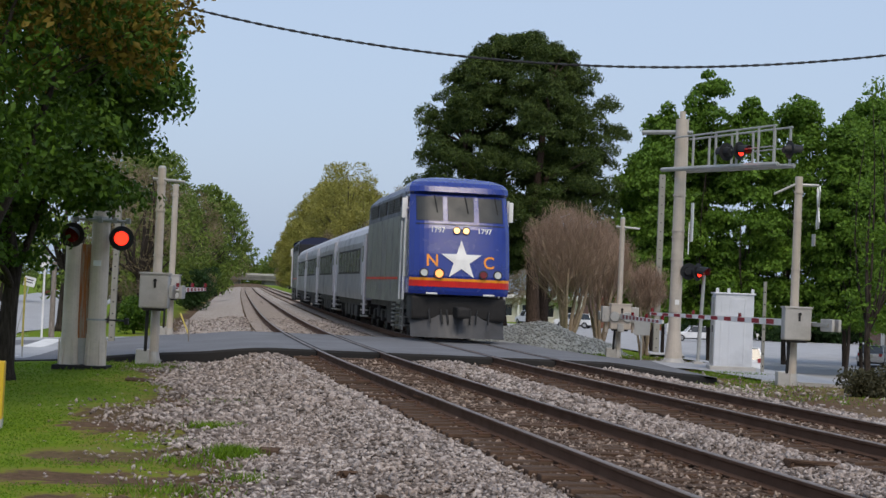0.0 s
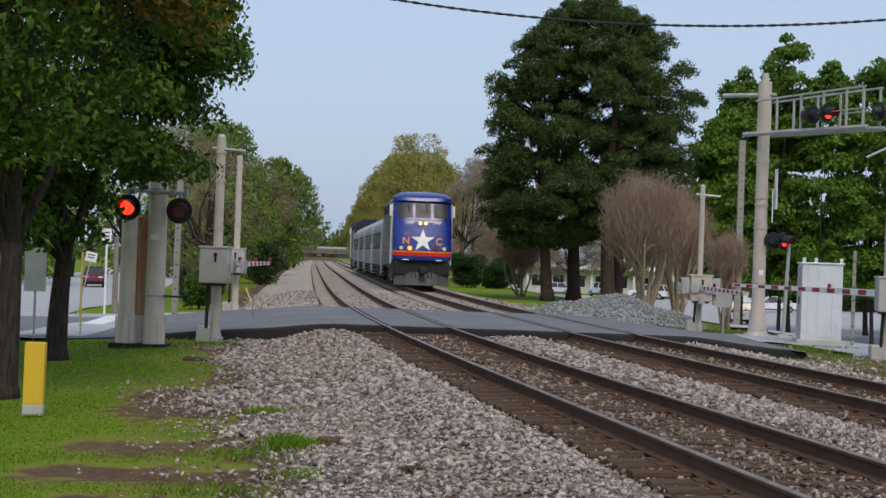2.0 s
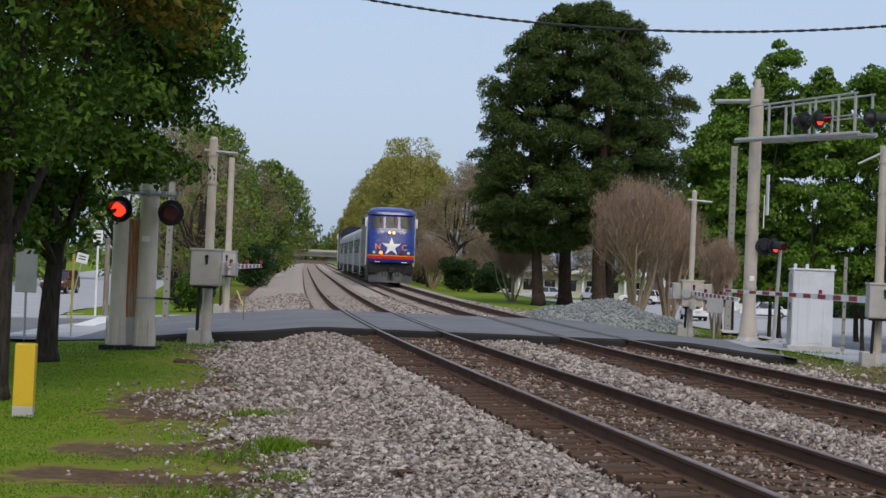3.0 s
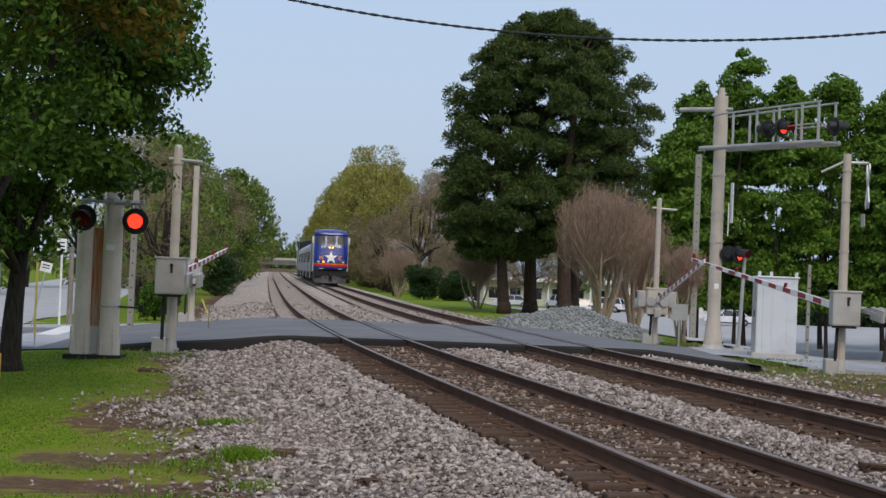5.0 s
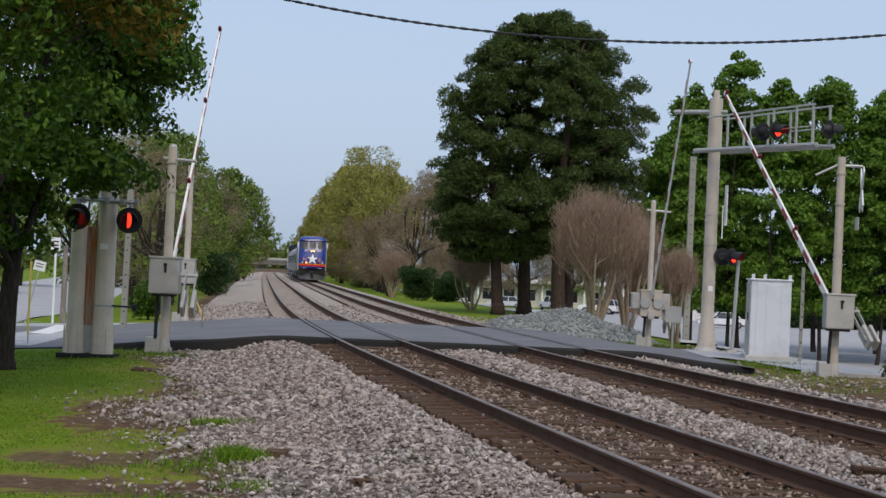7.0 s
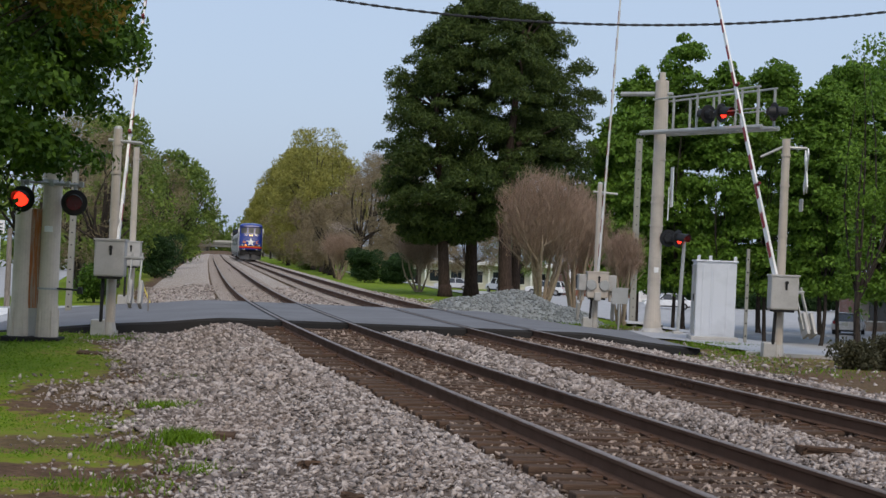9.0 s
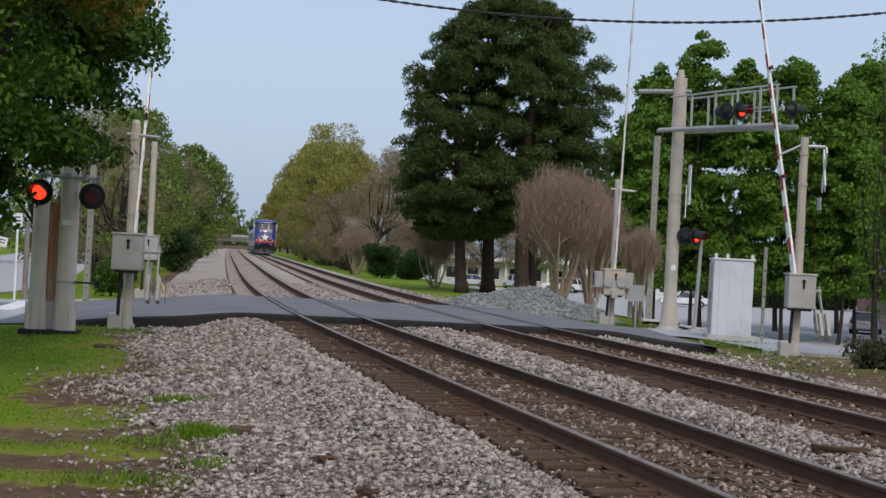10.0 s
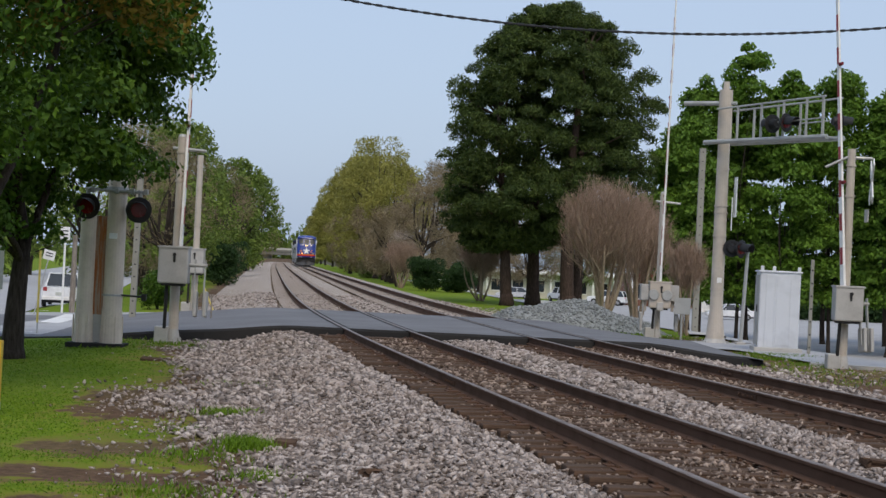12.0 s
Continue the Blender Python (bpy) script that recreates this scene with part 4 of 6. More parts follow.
    # low flashing light on its own thin post
    px, py = 8.98, 50.3
    t2 = thing("signal_post", "thin grey post carrying a flashing light", "railway signal", pose(px, py, gz(px, py), 0, 2, 0))
    part("shaft", bm_tube((0, 0, 0), (0, 0, 2.95), 0.06, 0.05, 10), GALV, t2)
    part("foot", bm_box(0, 0, 0.05, 0.3, 0.3, 0.1, 0.02), CONCRETE, t2)
    FLIP_LENSES["D"] = flasher(t2, -0.2, -0.1, 2.85, 48, 0.27)
    flasher(t2, -0.45, 0.2, 2.85, 166, 0.26)[0].matrix_basis @= pose(0, 0, 0, 0, 0, 180)


def build_cabinet():
    x, y = 9.35, 46.9
    t = thing("equipment_cabinet", "tall ribbed silver signal equipment cabinet", "cabinet", pose(x, y, gz(x, y), 0, 0, -5))
    part("plinth", bm_box(0, 0, 0.06, 1.3, 1.3, 0.16, 0.02), CONCRETE, t)
    part("body", bm_box(0, 0, 1.16, 1.1, 1.05, 2.08, 0.03), CABINET, t)
    for k in (-0.36, -0.12, 0.3):
        part("panel_rib", bm_box(k, -0.528, 1.16, 0.05, 0.02, 1.95, 0.006), CABINET, t)
    door = part("front_door", bm_box(0.09, -0.53, 1.14, 0.36, 0.016, 1.86, 0.004), CABINET, t)
    # greyer than the body: this face's shade is put into the door's colour
    side = part("side_door", bm_box(-0.565, 0, 1.15, 0.03, 0.92, 1.92, 0.01), GALV, t)
    part("handle", bm_box(-0.59, -0.3, 1.2, 0.03, 0.05, 0.2, 0.01), DARKSTEEL, side)
    part("hinge", bm_box(-0.585, 0.42, 1.9, 0.03, 0.05, 0.14, 0.01), DARKSTEEL, side)
    part("roof_cap", bm_box(0, 0, 2.22, 1.18, 1.12, 0.05, 0.015), CABINET, t)
    for ax in (-0.5, -0.18, 0.5):
        bm = bmesh.new()
        box(bm, ax, -0.5, 2.3, 0.09, 0.02, 0.13, 0.008)
        part("lifting_eye", bm, CABINET, t)
    x, y = 10.12, 46.2
    build_steel_post(x, y, 2.6, 0.09, "slim grey steel post beside the cabinet")


build_left_mast()
build_steel_post(-8.73, 48.4, 4.9, 0.17, "grey perforated steel post behind the signal columns", 0.6)
build_steel_post(9.75, 64.5, 7.0, 0.23, "tall weathered square pole behind the cantilever mast")
crossing_gate(-5.86, 37.6, 4.55, 90.5, 9.4, "lowered-and-rising crossing gate with grey case by the road", 1.3, arm_off=0.12, yoke=(-0.56, -0.34))
crossing_gate(-8.1, 56.0, 5.2, 0, 0, "far crossing gate mast beside the trees", 1.3)
crossing_gate(9.5, 39.75, 5.15, 105.5, 8.6, "crossing gate with tall mast and edge-on crossbuck", 1.12, cross=1, arm_off=-0.1, yoke=(-0.62, -0.44))
FAR_GATE = crossing_gate(6.78, 52.6, 4.5, -90.0, 9.2, "far crossing gate with pale mast and open mechanism", 0.95, mast_r=0.085, case_mat=MASTPAINT, yoke=(-0.5, 0.5))
for k in (-1, 1):
    housing = part("motor_housing", bm_box(k * 0.46, -0.2, 1.42, 0.26, 0.36, 0.5, 0.03), CASE, FAR_GATE, "grey motor housing")
    part("bracket", bm_box(k * 0.42, -0.2, 1.02, 0.08, 0.1, 0.34, 0.01), MASTPAINT, housing)
    part("sector_gear", bm_tube((k * 0.2, -0.5, 1.35), (k * 0.2, -0.56, 1.35), 0.17, 0.15, 14), GALV, FAR_GATE)
part("junction_box", bm_box(0, -0.53, 1.0, 0.2, 0.1, 0.26, 0.02), CASE, FAR_GATE)
build_cantilever()
build_cabinet()
# ---------------------------------------------------------------- the train
NOSE = [(0.2, 0.45, 1.3), (1.05, 0.2, 1.44), (1.5, 0.04, 1.5), (1.95, 0.0, 1.51), (2.6, 0.14, 1.51), (3.35, 0.36, 1.51), (3.5, 0.42, 1.5), (4.38, 0.85, 1.47), (4.46, 0.72, 1.5), (4.62, 0.78, 1.5), (4.76, 0.98, 1.4), (4.88, 1.35, 1.18), (4.95, 1.8, 0.75), (4.98, 2.25, 0.3)]
LOCO_LEN = 13.2


def nose_at(z):
    for (za, ya, wa), (zb, yb, wb) in zip(NOSE, NOSE[1:]):
        if z <= zb:
            f = max((z - za) / (zb - za), 0)
            return ya + (yb - ya) * f, wa + (wb - wa) * f
    return NOSE[-1][1], NOSE[-1][2]


def nose_point(x, z, out=0.0):
    y, w = nose_at(z)
    s = min(abs(x) / w, 1.0)
    return Vector((x, y + 0.10 * s ** 2 + 0.30 * s ** 8 - out, z))


def nose_panel(parent, name, x0, x1_, z0, z1, mat, out=0.012, label="", nx=10, nz=4):
    me = grid_mesh(name, [x0 + (x1_ - x0) * k / nx for k in range(nx + 1)], [z0 + (z1 - z0) * k / nz for k in range(nz + 1)], lambda x, z: nose_point(x, z, out))
    return part(name, me, mat, parent, label)


def nose_text(parent, name, text, size, cx, cz, mat):
    cu = bpy.data.curves.new(name, "FONT")
    cu.body, cu.size, cu.align_x, cu.align_y = text, size, "CENTER", "CENTER"
    cu.offset = 0.012 * size
    ob = bpy.data.objects.new(name, cu)
    scene.collection.objects.link(ob)
    bpy.context.view_layer.update()
    me = bpy.data.meshes.new_from_object(ob.evaluated_get(bpy.context.evaluated_depsgraph_get()))
    bpy.data.objects.remove(ob)
    for v in me.vertices:
        v.co = nose_point(cx + v.co.x, cz + v.co.y, 0.016)
    me.materials.clear()
    part(name, me, mat, parent)


def bogie(parent, y, wheels, gap, r=0.5):
    bm = bmesh.new()
    for s in (-1, 1):
        box(bm, s * 1.1, y, 0.62, 0.18, gap * (wheels - 1) + 1.5, 0.3, 0.04)
        for k in range(wheels):
            yy = y + (k - (wheels - 1) / 2) * gap
            box(bm, s * 1.18, yy, 0.55, 0.2, 0.34, 0.36, 0.04)
        for k in range(wheels - 1):
            yy = y + (k - (wheels - 2) / 2) * gap
            tube(bm, (s * 1.14, yy, 0.5), (s * 1.14, yy, 1.0), 0.13, n=10)
    frame_ob = part("bogie", bm, DARKSTEEL, parent)
    for k in range(wheels):
        yy = y + (k - (wheels - 1) / 2) * gap
        for s in (-1, 1):
            bm = bmesh.new()
            tube(bm, (s * 0.68, yy, r), (s * 0.82, yy, r), r, r * 0.97, 20)
            tube(bm, (s * 0.64, yy, r), (s * 0.68, yy, r), r * 1.06, n=20)
            part("wheel", bm, DARKSTEEL, frame_ob)
        part("axle", bm_tube((-0.8, yy, r), (0.8, yy, r), 0.08, n=8), DARKSTEEL, frame_ob)


def locomotive(label):
    t = thing("locomotive", label, "locomotive")
    n = 22
    ring = [-1 + 2 * k / n for k in range(n + 1)]

    def shell(levels, end, name, mat):
        bm = bmesh.new()
        rows = []
        for z, yf, w in levels:
            row = [bm.verts.new((-w, end, z))] + [bm.verts.new(nose_point(w * s * 0.9999, z)) for s in ring] + [bm.verts.new((w, end, z))]
            rows.append(row)
        for a, b in zip(rows, rows[1:]):
            for k in range(len(a) - 1):
                bm.faces.new((a[k], a[k + 1], b[k + 1], b[k]))
        bm.faces.new(rows[-1])
        bm.faces.new(list(reversed(rows[0])))
        return part(name, bm, mat, t, smooth=False)
    lv = [(z, *nose_at(z)) for z in (1.4, 1.5, 1.95, 2.25, 2.6, 2.95, 3.35, 3.5, 3.9, 4.38, 4.46, 4.54, 4.62, 4.69, 4.76, 4.82, 4.88, 4.92, 4.95, 4.98)]
    shell(lv, 2.3, "nose", BLUE)
    # stripes, star, letters, glass and lights on the nose
    nose_panel(t, "orange_stripe", -1.5, 1.5, 1.8, 1.88, ORANGE, 0.014, nx=26, nz=1)
    nose_panel(t, "red_stripe", -1.5, 1.5, 1.62, 1.8, REDPAINT, 0.013, nx=26, nz=1)
    bm = bmesh.new()
    c = bm.verts.new(nose_point(0, 2.41, 0.045))
    pts = []
    for k in range(10):
        r = 0.64 if k % 2 == 0 else 0.25
        a = math.pi / 2 + k * math.pi / 5
        pts.append(bm.verts.new(nose_point(r * math.cos(a), 2.41 + r * math.sin(a) * 0.96, 0.03)))
    for k in range(10):
        bm.faces.new((c, pts[k], pts[(k + 1) % 10]))
    part("star", bm, WHITE, t, "large white five-pointed star")
    nose_text(t, "letter", "N", 0.5, -0.86, 2.38, ORANGE)
    nose_text(t, "letter", "C", 0.5, 0.83, 2.36, ORANGE)
    nose_text(t, "running_number", "1797", 0.22, -0.7, 3.3, WHITE)
    nose_text(t, "running_number", "1797", 0.22, 0.7, 3.3, WHITE)
    for a, b in ((-1.29, -0.56), (-0.37, 0.37), (0.57, 1.27)):
        w = nose_panel(t, "windscreen", a, b, 3.6, 4.29, CABGLASS, 0.008)
        nose_panel(w, "gasket", a - 0.03, b + 0.03, 3.57, 4.32, NAVY, 0.004)
        bm = bmesh.new()
        m = (a + b) / 2
        tube(bm, nose_point(m + 0.14, 4.34, 0.02), nose_point(m + 0.22, 3.85, 0.03), 0.02, n=5)
        part("wiper", bm, BLACK, w)
    # shadow of the overhanging brow, painted on as a dark strip
    nose_panel(t, "brow_shadow_line", -1.42, 1.42, 4.385, 4.44, NAVY, 0.006, nx=20, nz=1)
    nose_panel(t, "sill_line", -1.33, 1.33, 3.46, 3.5, NAVY, 0.008, nx=20, nz=1)

    def lamp(x, z, r, mat, name, label=""):
        p = nose_point(x, z)
        bm = bmesh.new()
        disc(bm, p, (0, -1, 0.2), r * 1.35, 0.1, 16)
        h = part(name, bm, BLACK, t, label)
        bm = bmesh.new()
        disc(bm, p + Vector((0, -0.045, 0)), (0, -1, 0.2), r, 0.04, 16)
        part("lens", bm, mat, h)
    for x in (-0.14, 0.14):
        lamp(x, 3.3, 0.09, HEADLIGHT, "headlight", "burning twin headlight")
    lamp(-1.1, 2.02, 0.1, CLEAR, "marker_light")
    lamp(1.1, 2.02, 0.1, CLEAR, "marker_light")
    lamp(-0.66, 2.01, 0.12, DITCH, "ditch_light", "burning amber ditch light")
    lamp(0.66, 2.01, 0.1, REDLENS, "ditch_light")
    # under the nose
    bm = bmesh.new()
    box(bm, 0, 0.85, 1.0, 2.84, 1.1, 0.7, 0.08)
    part("pilot_beam", bm, DARKSTEEL, t)
    bm = bmesh.new()
    rows = []
    for z, y in ((0.13, -0.12), (0.5, 0.06), (0.8, 0.2)):
        rows.append([bm.verts.new((x, y + 0.42 * abs(x / 1.4) ** 1.6, z)) for x in [-1.4 + 0.2 * k for k in range(15)]])
    for a, b in zip(rows, rows[1:]):
        for k in range(14):
            bm.faces.new((a[k], a[k + 1], b[k + 1], b[k]))
    ex = bmesh.ops.extrude_face_region(bm, geom=list(bm.faces))["geom"]
    bmesh.ops.translate(bm, vec=(0, 0.06, 0), verts=[v for v in ex if isinstance(v, bmesh.types.BMVert)])
    part("plow", bm, PLOW, t, "grey steel snow plow")
    bm = bmesh.new()
    box(bm, 0, 0.0, 0.88, 0.32, 0.7, 0.34, 0.05)
    box(bm, 0.05, -0.4, 0.88, 0.4, 0.25, 0.3, 0.06)
    part("coupler", bm, DARKSTEEL, t)
    for k in (0, 2, 3):
        for s in (-1, 1):
            part("air_hose", bm_tube((s * (0.9 - 0.18 * k), 0.2, 0.95), (s * (0.86 - 0.18 * k), 0.05, 0.55), 0.03, n=6), BLACK, t)
    for s in (-1, 1):
        bm = bmesh.new()
        box(bm, s * 0.85, 0.08, 1.42, 0.34, 0.05, 0.05, 0.01)
        part("grab_handle", bm, WHITE, t)
        bm = bmesh.new()
        for k in range(4):
            box(bm, s * 1.35, 2.0, 0.4 + 0.26 * k, 0.3, 0.5, 0.04)
        box(bm, s * 1.48, 1.72, 0.75, 0.05, 0.06, 0.95)
        box(bm, s * 1.48, 2.28, 0.75, 0.05, 0.06, 0.95)
        part("steps", bm, SILVER, t)
        bm = bmesh.new()
        tube(bm, (s * 1.55, 1.3, 1.2), (s * 1.55, 1.3, 4.3), 0.04, n=6)
        tube(bm, (s * 1.55, 2.25, 1.2), (s * 1.55, 2.25, 3.6), 0.03, n=6)
        part("hand_rail", bm, WHITE, t)
        bm = bmesh.new()
        box(bm, s * 1.63, 1.2, 3.95, 0.13, 0.08, 0.6, 0.02)
        tube(bm, (s * 1.44, 1.25, 3.95), (s * 1.62, 1.23, 3.95), 0.025, n=6)
        part("mirror", bm, WHITE, t)
        part("cab_side", bm_box(s * 1.5, 1.62, 2.72, 0.045, 1.36, 1.66, 0.01), SILVER, t, "silver-grey cab side panel")
        bm = bm_box(s * 1.485, 1.75, 3.97, 0.05, 0.74, 0.7, 0.01)
        part("side_window", bm, COACHGLASS, t)
        door = part("cab_door", bm_box(s * 1.49, 2.75, 2.75, 0.05, 0.75, 2.6, 0.02), SILVER, t)
        part("door_window", bm_box(s * 1.52, 2.75, 3.62, 0.02, 0.45, 0.6, 0.01), COACHGLASS, door)
    # hood behind the cab
    bm = bmesh.new()
    prof = [(1.49, 1.1), (1.49, 3.8), (-1.49, 3.8), (-1.49, 1.1)]
    vs = [[bm.verts.new((x, y, z)) for x, z in prof] for y in (2.3, LOCO_LEN - 0.2)]
    for k in range(4):
        bm.faces.new((vs[0][k], vs[0][(k + 1) % 4], vs[1][(k + 1) % 4], vs[1][k]))
    for v in vs:
        bm.faces.new(v)
    part("hood_side", bm, SILVER, t)
    bm = bmesh.new()
    prof = [(1.485, 3.8), (1.44, 4.5), (1.12, 4.8), (0.5, 4.92), (-0.5, 4.92), (-1.12, 4.8), (-1.44, 4.5), (-1.485, 3.8)]
    vs = [[bm.verts.new((x, y, z)) for x, z in prof] for y in (2.3, LOCO_LEN - 0.2)]
    for k in range(8):
        bm.faces.new((vs[0][k], vs[0][(k + 1) % 8], vs[1][(k + 1) % 8], vs[1][k]))
    for v in vs:
        bm.faces.new(v)
    part("hood_roof", bm, NAVY, t)
    for s in (-1, 1):
        for y, w in ((4.1, 1.4), (5.9, 1.5), (8.3, 2.0), (11.0, 2.2)):
            grille = part("grille", bm_box(s * 1.47, y, 4.17, 0.06, w, 0.46, 0.01), BLACK, t)
            bm = bmesh.new()
            for k in range(5):
                box(bm, s * 1.50, y, 4.0 + 0.085 * k, 0.03, w, 0.02)
            part("slats", bm, DARKSTEEL, grille)
        for k in range(6):
            part("panel_seam", bm_box(s * 1.492, 3.6 + 1.55 * k, 2.6, 0.012, 0.03, 2.5), SILVER, t)
        part("sill_stripe", bm_box(s * 1.494, LOCO_LEN / 2 + 1, 1.84, 0.012, LOCO_LEN - 2.6, 0.08), REDPAINT, t)
        bm = bmesh.new()
        for k in range(6):
            box(bm, s * 1.42, 4.05, 0.35 + 0.13 * k, 0.18, 0.9, 0.05, 0.01)
        box(bm, s * 1.33, 4.05, 0.72, 0.06, 0.9, 0.95, 0.01)
        part("side_ladder", bm, SILVER, t)
    part("fuel_tank", bm_box(0, 7.2, 0.75, 2.5, 1.8, 0.85, 0.12), DARKSTEEL, t)
    for y in (5.2, 7.3, 9.4, 11.5):
        part("roof_fan", bm_tube((0, y, 4.88), (0, y, 5.0), 0.6, n=18), DARKSTEEL, t)
    part("underframe", bm_box(0, LOCO_LEN / 2 + 0.2, 1.0, 2.6, LOCO_LEN - 1.4, 0.2), DARKSTEEL, t)
    part("rear_wall", bm_box(0, LOCO_LEN - 0.19, 2.75, 2.9, 0.06, 3.3, 0.02), BLACK, t, "black rear wall")
    bogie(t, 4.2, 2, 2.5)
    bogie(t, 10.6, 2, 2.5)
    return t


COACH_LEN = 15.8


def coach(label):
    t = thing("passenger_coach", label, "railway coach", group="coaches of the train")
    ln = COACH_LEN - 0.5
    prof = [(1.48, 1.02), (1.52, 1.4), (1.52, 3.2), (1.44, 3.52)]
    bm = bmesh.new()
    pts = prof + [(-x, z) for x, z in reversed(prof)]
    vs = [[bm.verts.new((x, y, z)) for x, z in pts] for y in (0.25, 0.25 + ln)]
    for k in range(len(pts)):
        bm.faces.new((vs[0][k], vs[0][(k + 1) % len(pts)], vs[1][(k + 1) % len(pts)], vs[1][k]))
    for v in vs:
        bm.faces.new(v)
    part("body", bm, COACH, t)
    arc = [(1.45, 3.5), (1.36, 3.72), (1.1, 3.92), (0.6, 4.06), (0, 4.1), (-0.6, 4.06), (-1.1, 3.92), (-1.36, 3.72), (-1.45, 3.5)]
    bm = bmesh.new()
    vs = [[bm.verts.new((x, y, z)) for x, z in arc] for y in (0.2, 0.3 + ln)]
    for k in range(len(arc) - 1):
        bm.faces.new((vs[0][k], vs[0][k + 1], vs[1][k + 1], vs[1][k]))
    for v in vs:
        bm.faces.new(v)
    roof = part("roof", bm, COACHROOF, t)
    bm = bmesh.new()
    for k in range(9):
        box(bm, 0, 1.2 + k * (ln - 2) / 8, 4.1, 0.5, 0.3, 0.08, 0.02)
    part("roof_vents", bm, COACHROOF, roof)
    for s in (-1, 1):
        part("window_band", bm_box(s * 1.523, COACH_LEN / 2, 2.5, 0.016, ln - 4.4, 0.98), DARKSTEEL, t)
        for k in range(7):
            y = 3.2 + k * (ln - 5.9) / 6
            part("window", bm_box(s * 1.532, y, 2.5, 0.014, 1.3, 0.82, 0.004), COACHGLASS, t)
        for k in range(7):
            part("flute", bm_box(s * 1.525, COACH_LEN / 2, 1.25 + 0.1 * k, 0.012, ln - 3, 0.03), COACH, t)
        for y in (1.1, ln - 0.6):
            d = part("door", bm_box(s * 1.525, y, 2.25, 0.02, 0.8, 2.1, 0.006), COACHROOF, t)
            part("door_window", bm_box(s * 1.54, y, 2.75, 0.01, 0.4, 0.6), GLASS, d)
            bm = bmesh.new()
            for k in range(3):
                box(bm, s * 1.4, y, 0.42 + 0.22 * k, 0.25, 0.7, 0.04)
            part("steps", bm, GALV, t)
        for y in (0.28, ln + 0.22):
            part("corner_post", bm_tube((s * 1.5, y, 0.5), (s * 1.5, y, 3.5), 0.05, n=6), COACHROOF, t)
    for y in (0.08, ln + 0.42):
        part("diaphragm", bm_box(0, y, 2.4, 1.1, 0.4, 2.4, 0.03), BLACK, t)
    bm = bmesh.new()
    box(bm, 0, COACH_LEN / 2, 0.9, 2.7, ln - 0.4, 0.25)
    for y, w in ((5.6, 1.4), (7.4, 1.0), (9.0, 1.4), (10.6, 0.9)):
        box(bm, -0.7, y, 0.62, 1.3, w, 0.6, 0.05)
        box(bm, 0.8, y + 0.4, 0.66, 1.1, w * 0.8, 0.5, 0.05)
    part("underframe", bm, DARKSTEEL, t)
    bogie(t, 2.9, 2, 2.4, 0.45)
    bogie(t, COACH_LEN - 2.9, 2, 2.4, 0.45)
    return t


TRAIN = [(locomotive("blue-nosed silver diesel locomotive with white star and headlights on"), 0.0, LOCO_LEN, 1)]
FIRST = coach("silver-grey passenger coach with dark windows and pale roof")
for k in range(4):
    c = FIRST if k == 0 else copy_thing(FIRST, Matrix.Identity(4))
    TRAIN.append((c, LOCO_LEN + COACH_LEN * k, COACH_LEN, 1))
TRAIN.append((copy_thing(TRAIN[0][0], Matrix.Identity(4)), LOCO_LEN + COACH_LEN * 4, LOCO_LEN, -1))
tagged(TRAIN[-1][0], "rear diesel locomotive turned away at the train's end")
# seconds and the nose's way along the track
TRAIN_ROWS = [(0, 48.0), (0.5, 57.0), (1.0, 66.5), (1.5, 76.0), (2.0, 86.5), (2.5, 97.0), (3.0, 108.0), (3.5, 119.0), (4.0, 130.0), (4.5, 141.0), (5.0, 151.0), (5.5, 161.0), (6.0, 170.0), (6.5, 179.0), (7.0, 188.0), (7.5, 197.0), (8.0, 206.0), (8.5, 215.5), (9.0, 225.0), (9.5, 234.0), (10.0, 242.5), (10.5, 251.0), (11.0, 259.0), (11.5, 267.0), (12.0, 275.0)]


def train_pose(y0, ahead, length, way):
    ya, yb = y0 + ahead * 0.993, y0 + (ahead + length) * 0.993
    a, b = Vector((x1(ya) + beside(GAP, ya), ya, 0)), Vector((x1(yb) + beside(GAP, yb), yb, 0))
    turn = -math.degrees(math.atan2(b.x - a.x, b.y - a.y))
    return pose(a.x, a.y, 0, 0, 0, turn) if way > 0 else pose(b.x, b.y, 0, 0, 0, turn + 180)
# ---------------------------------------------------------------- trees and shrubs


def reseed(k):
    """Start the chance numbers anew, so that each stand of trees keeps its shape."""
    global RNG
    RNG = np.random.default_rng(k)


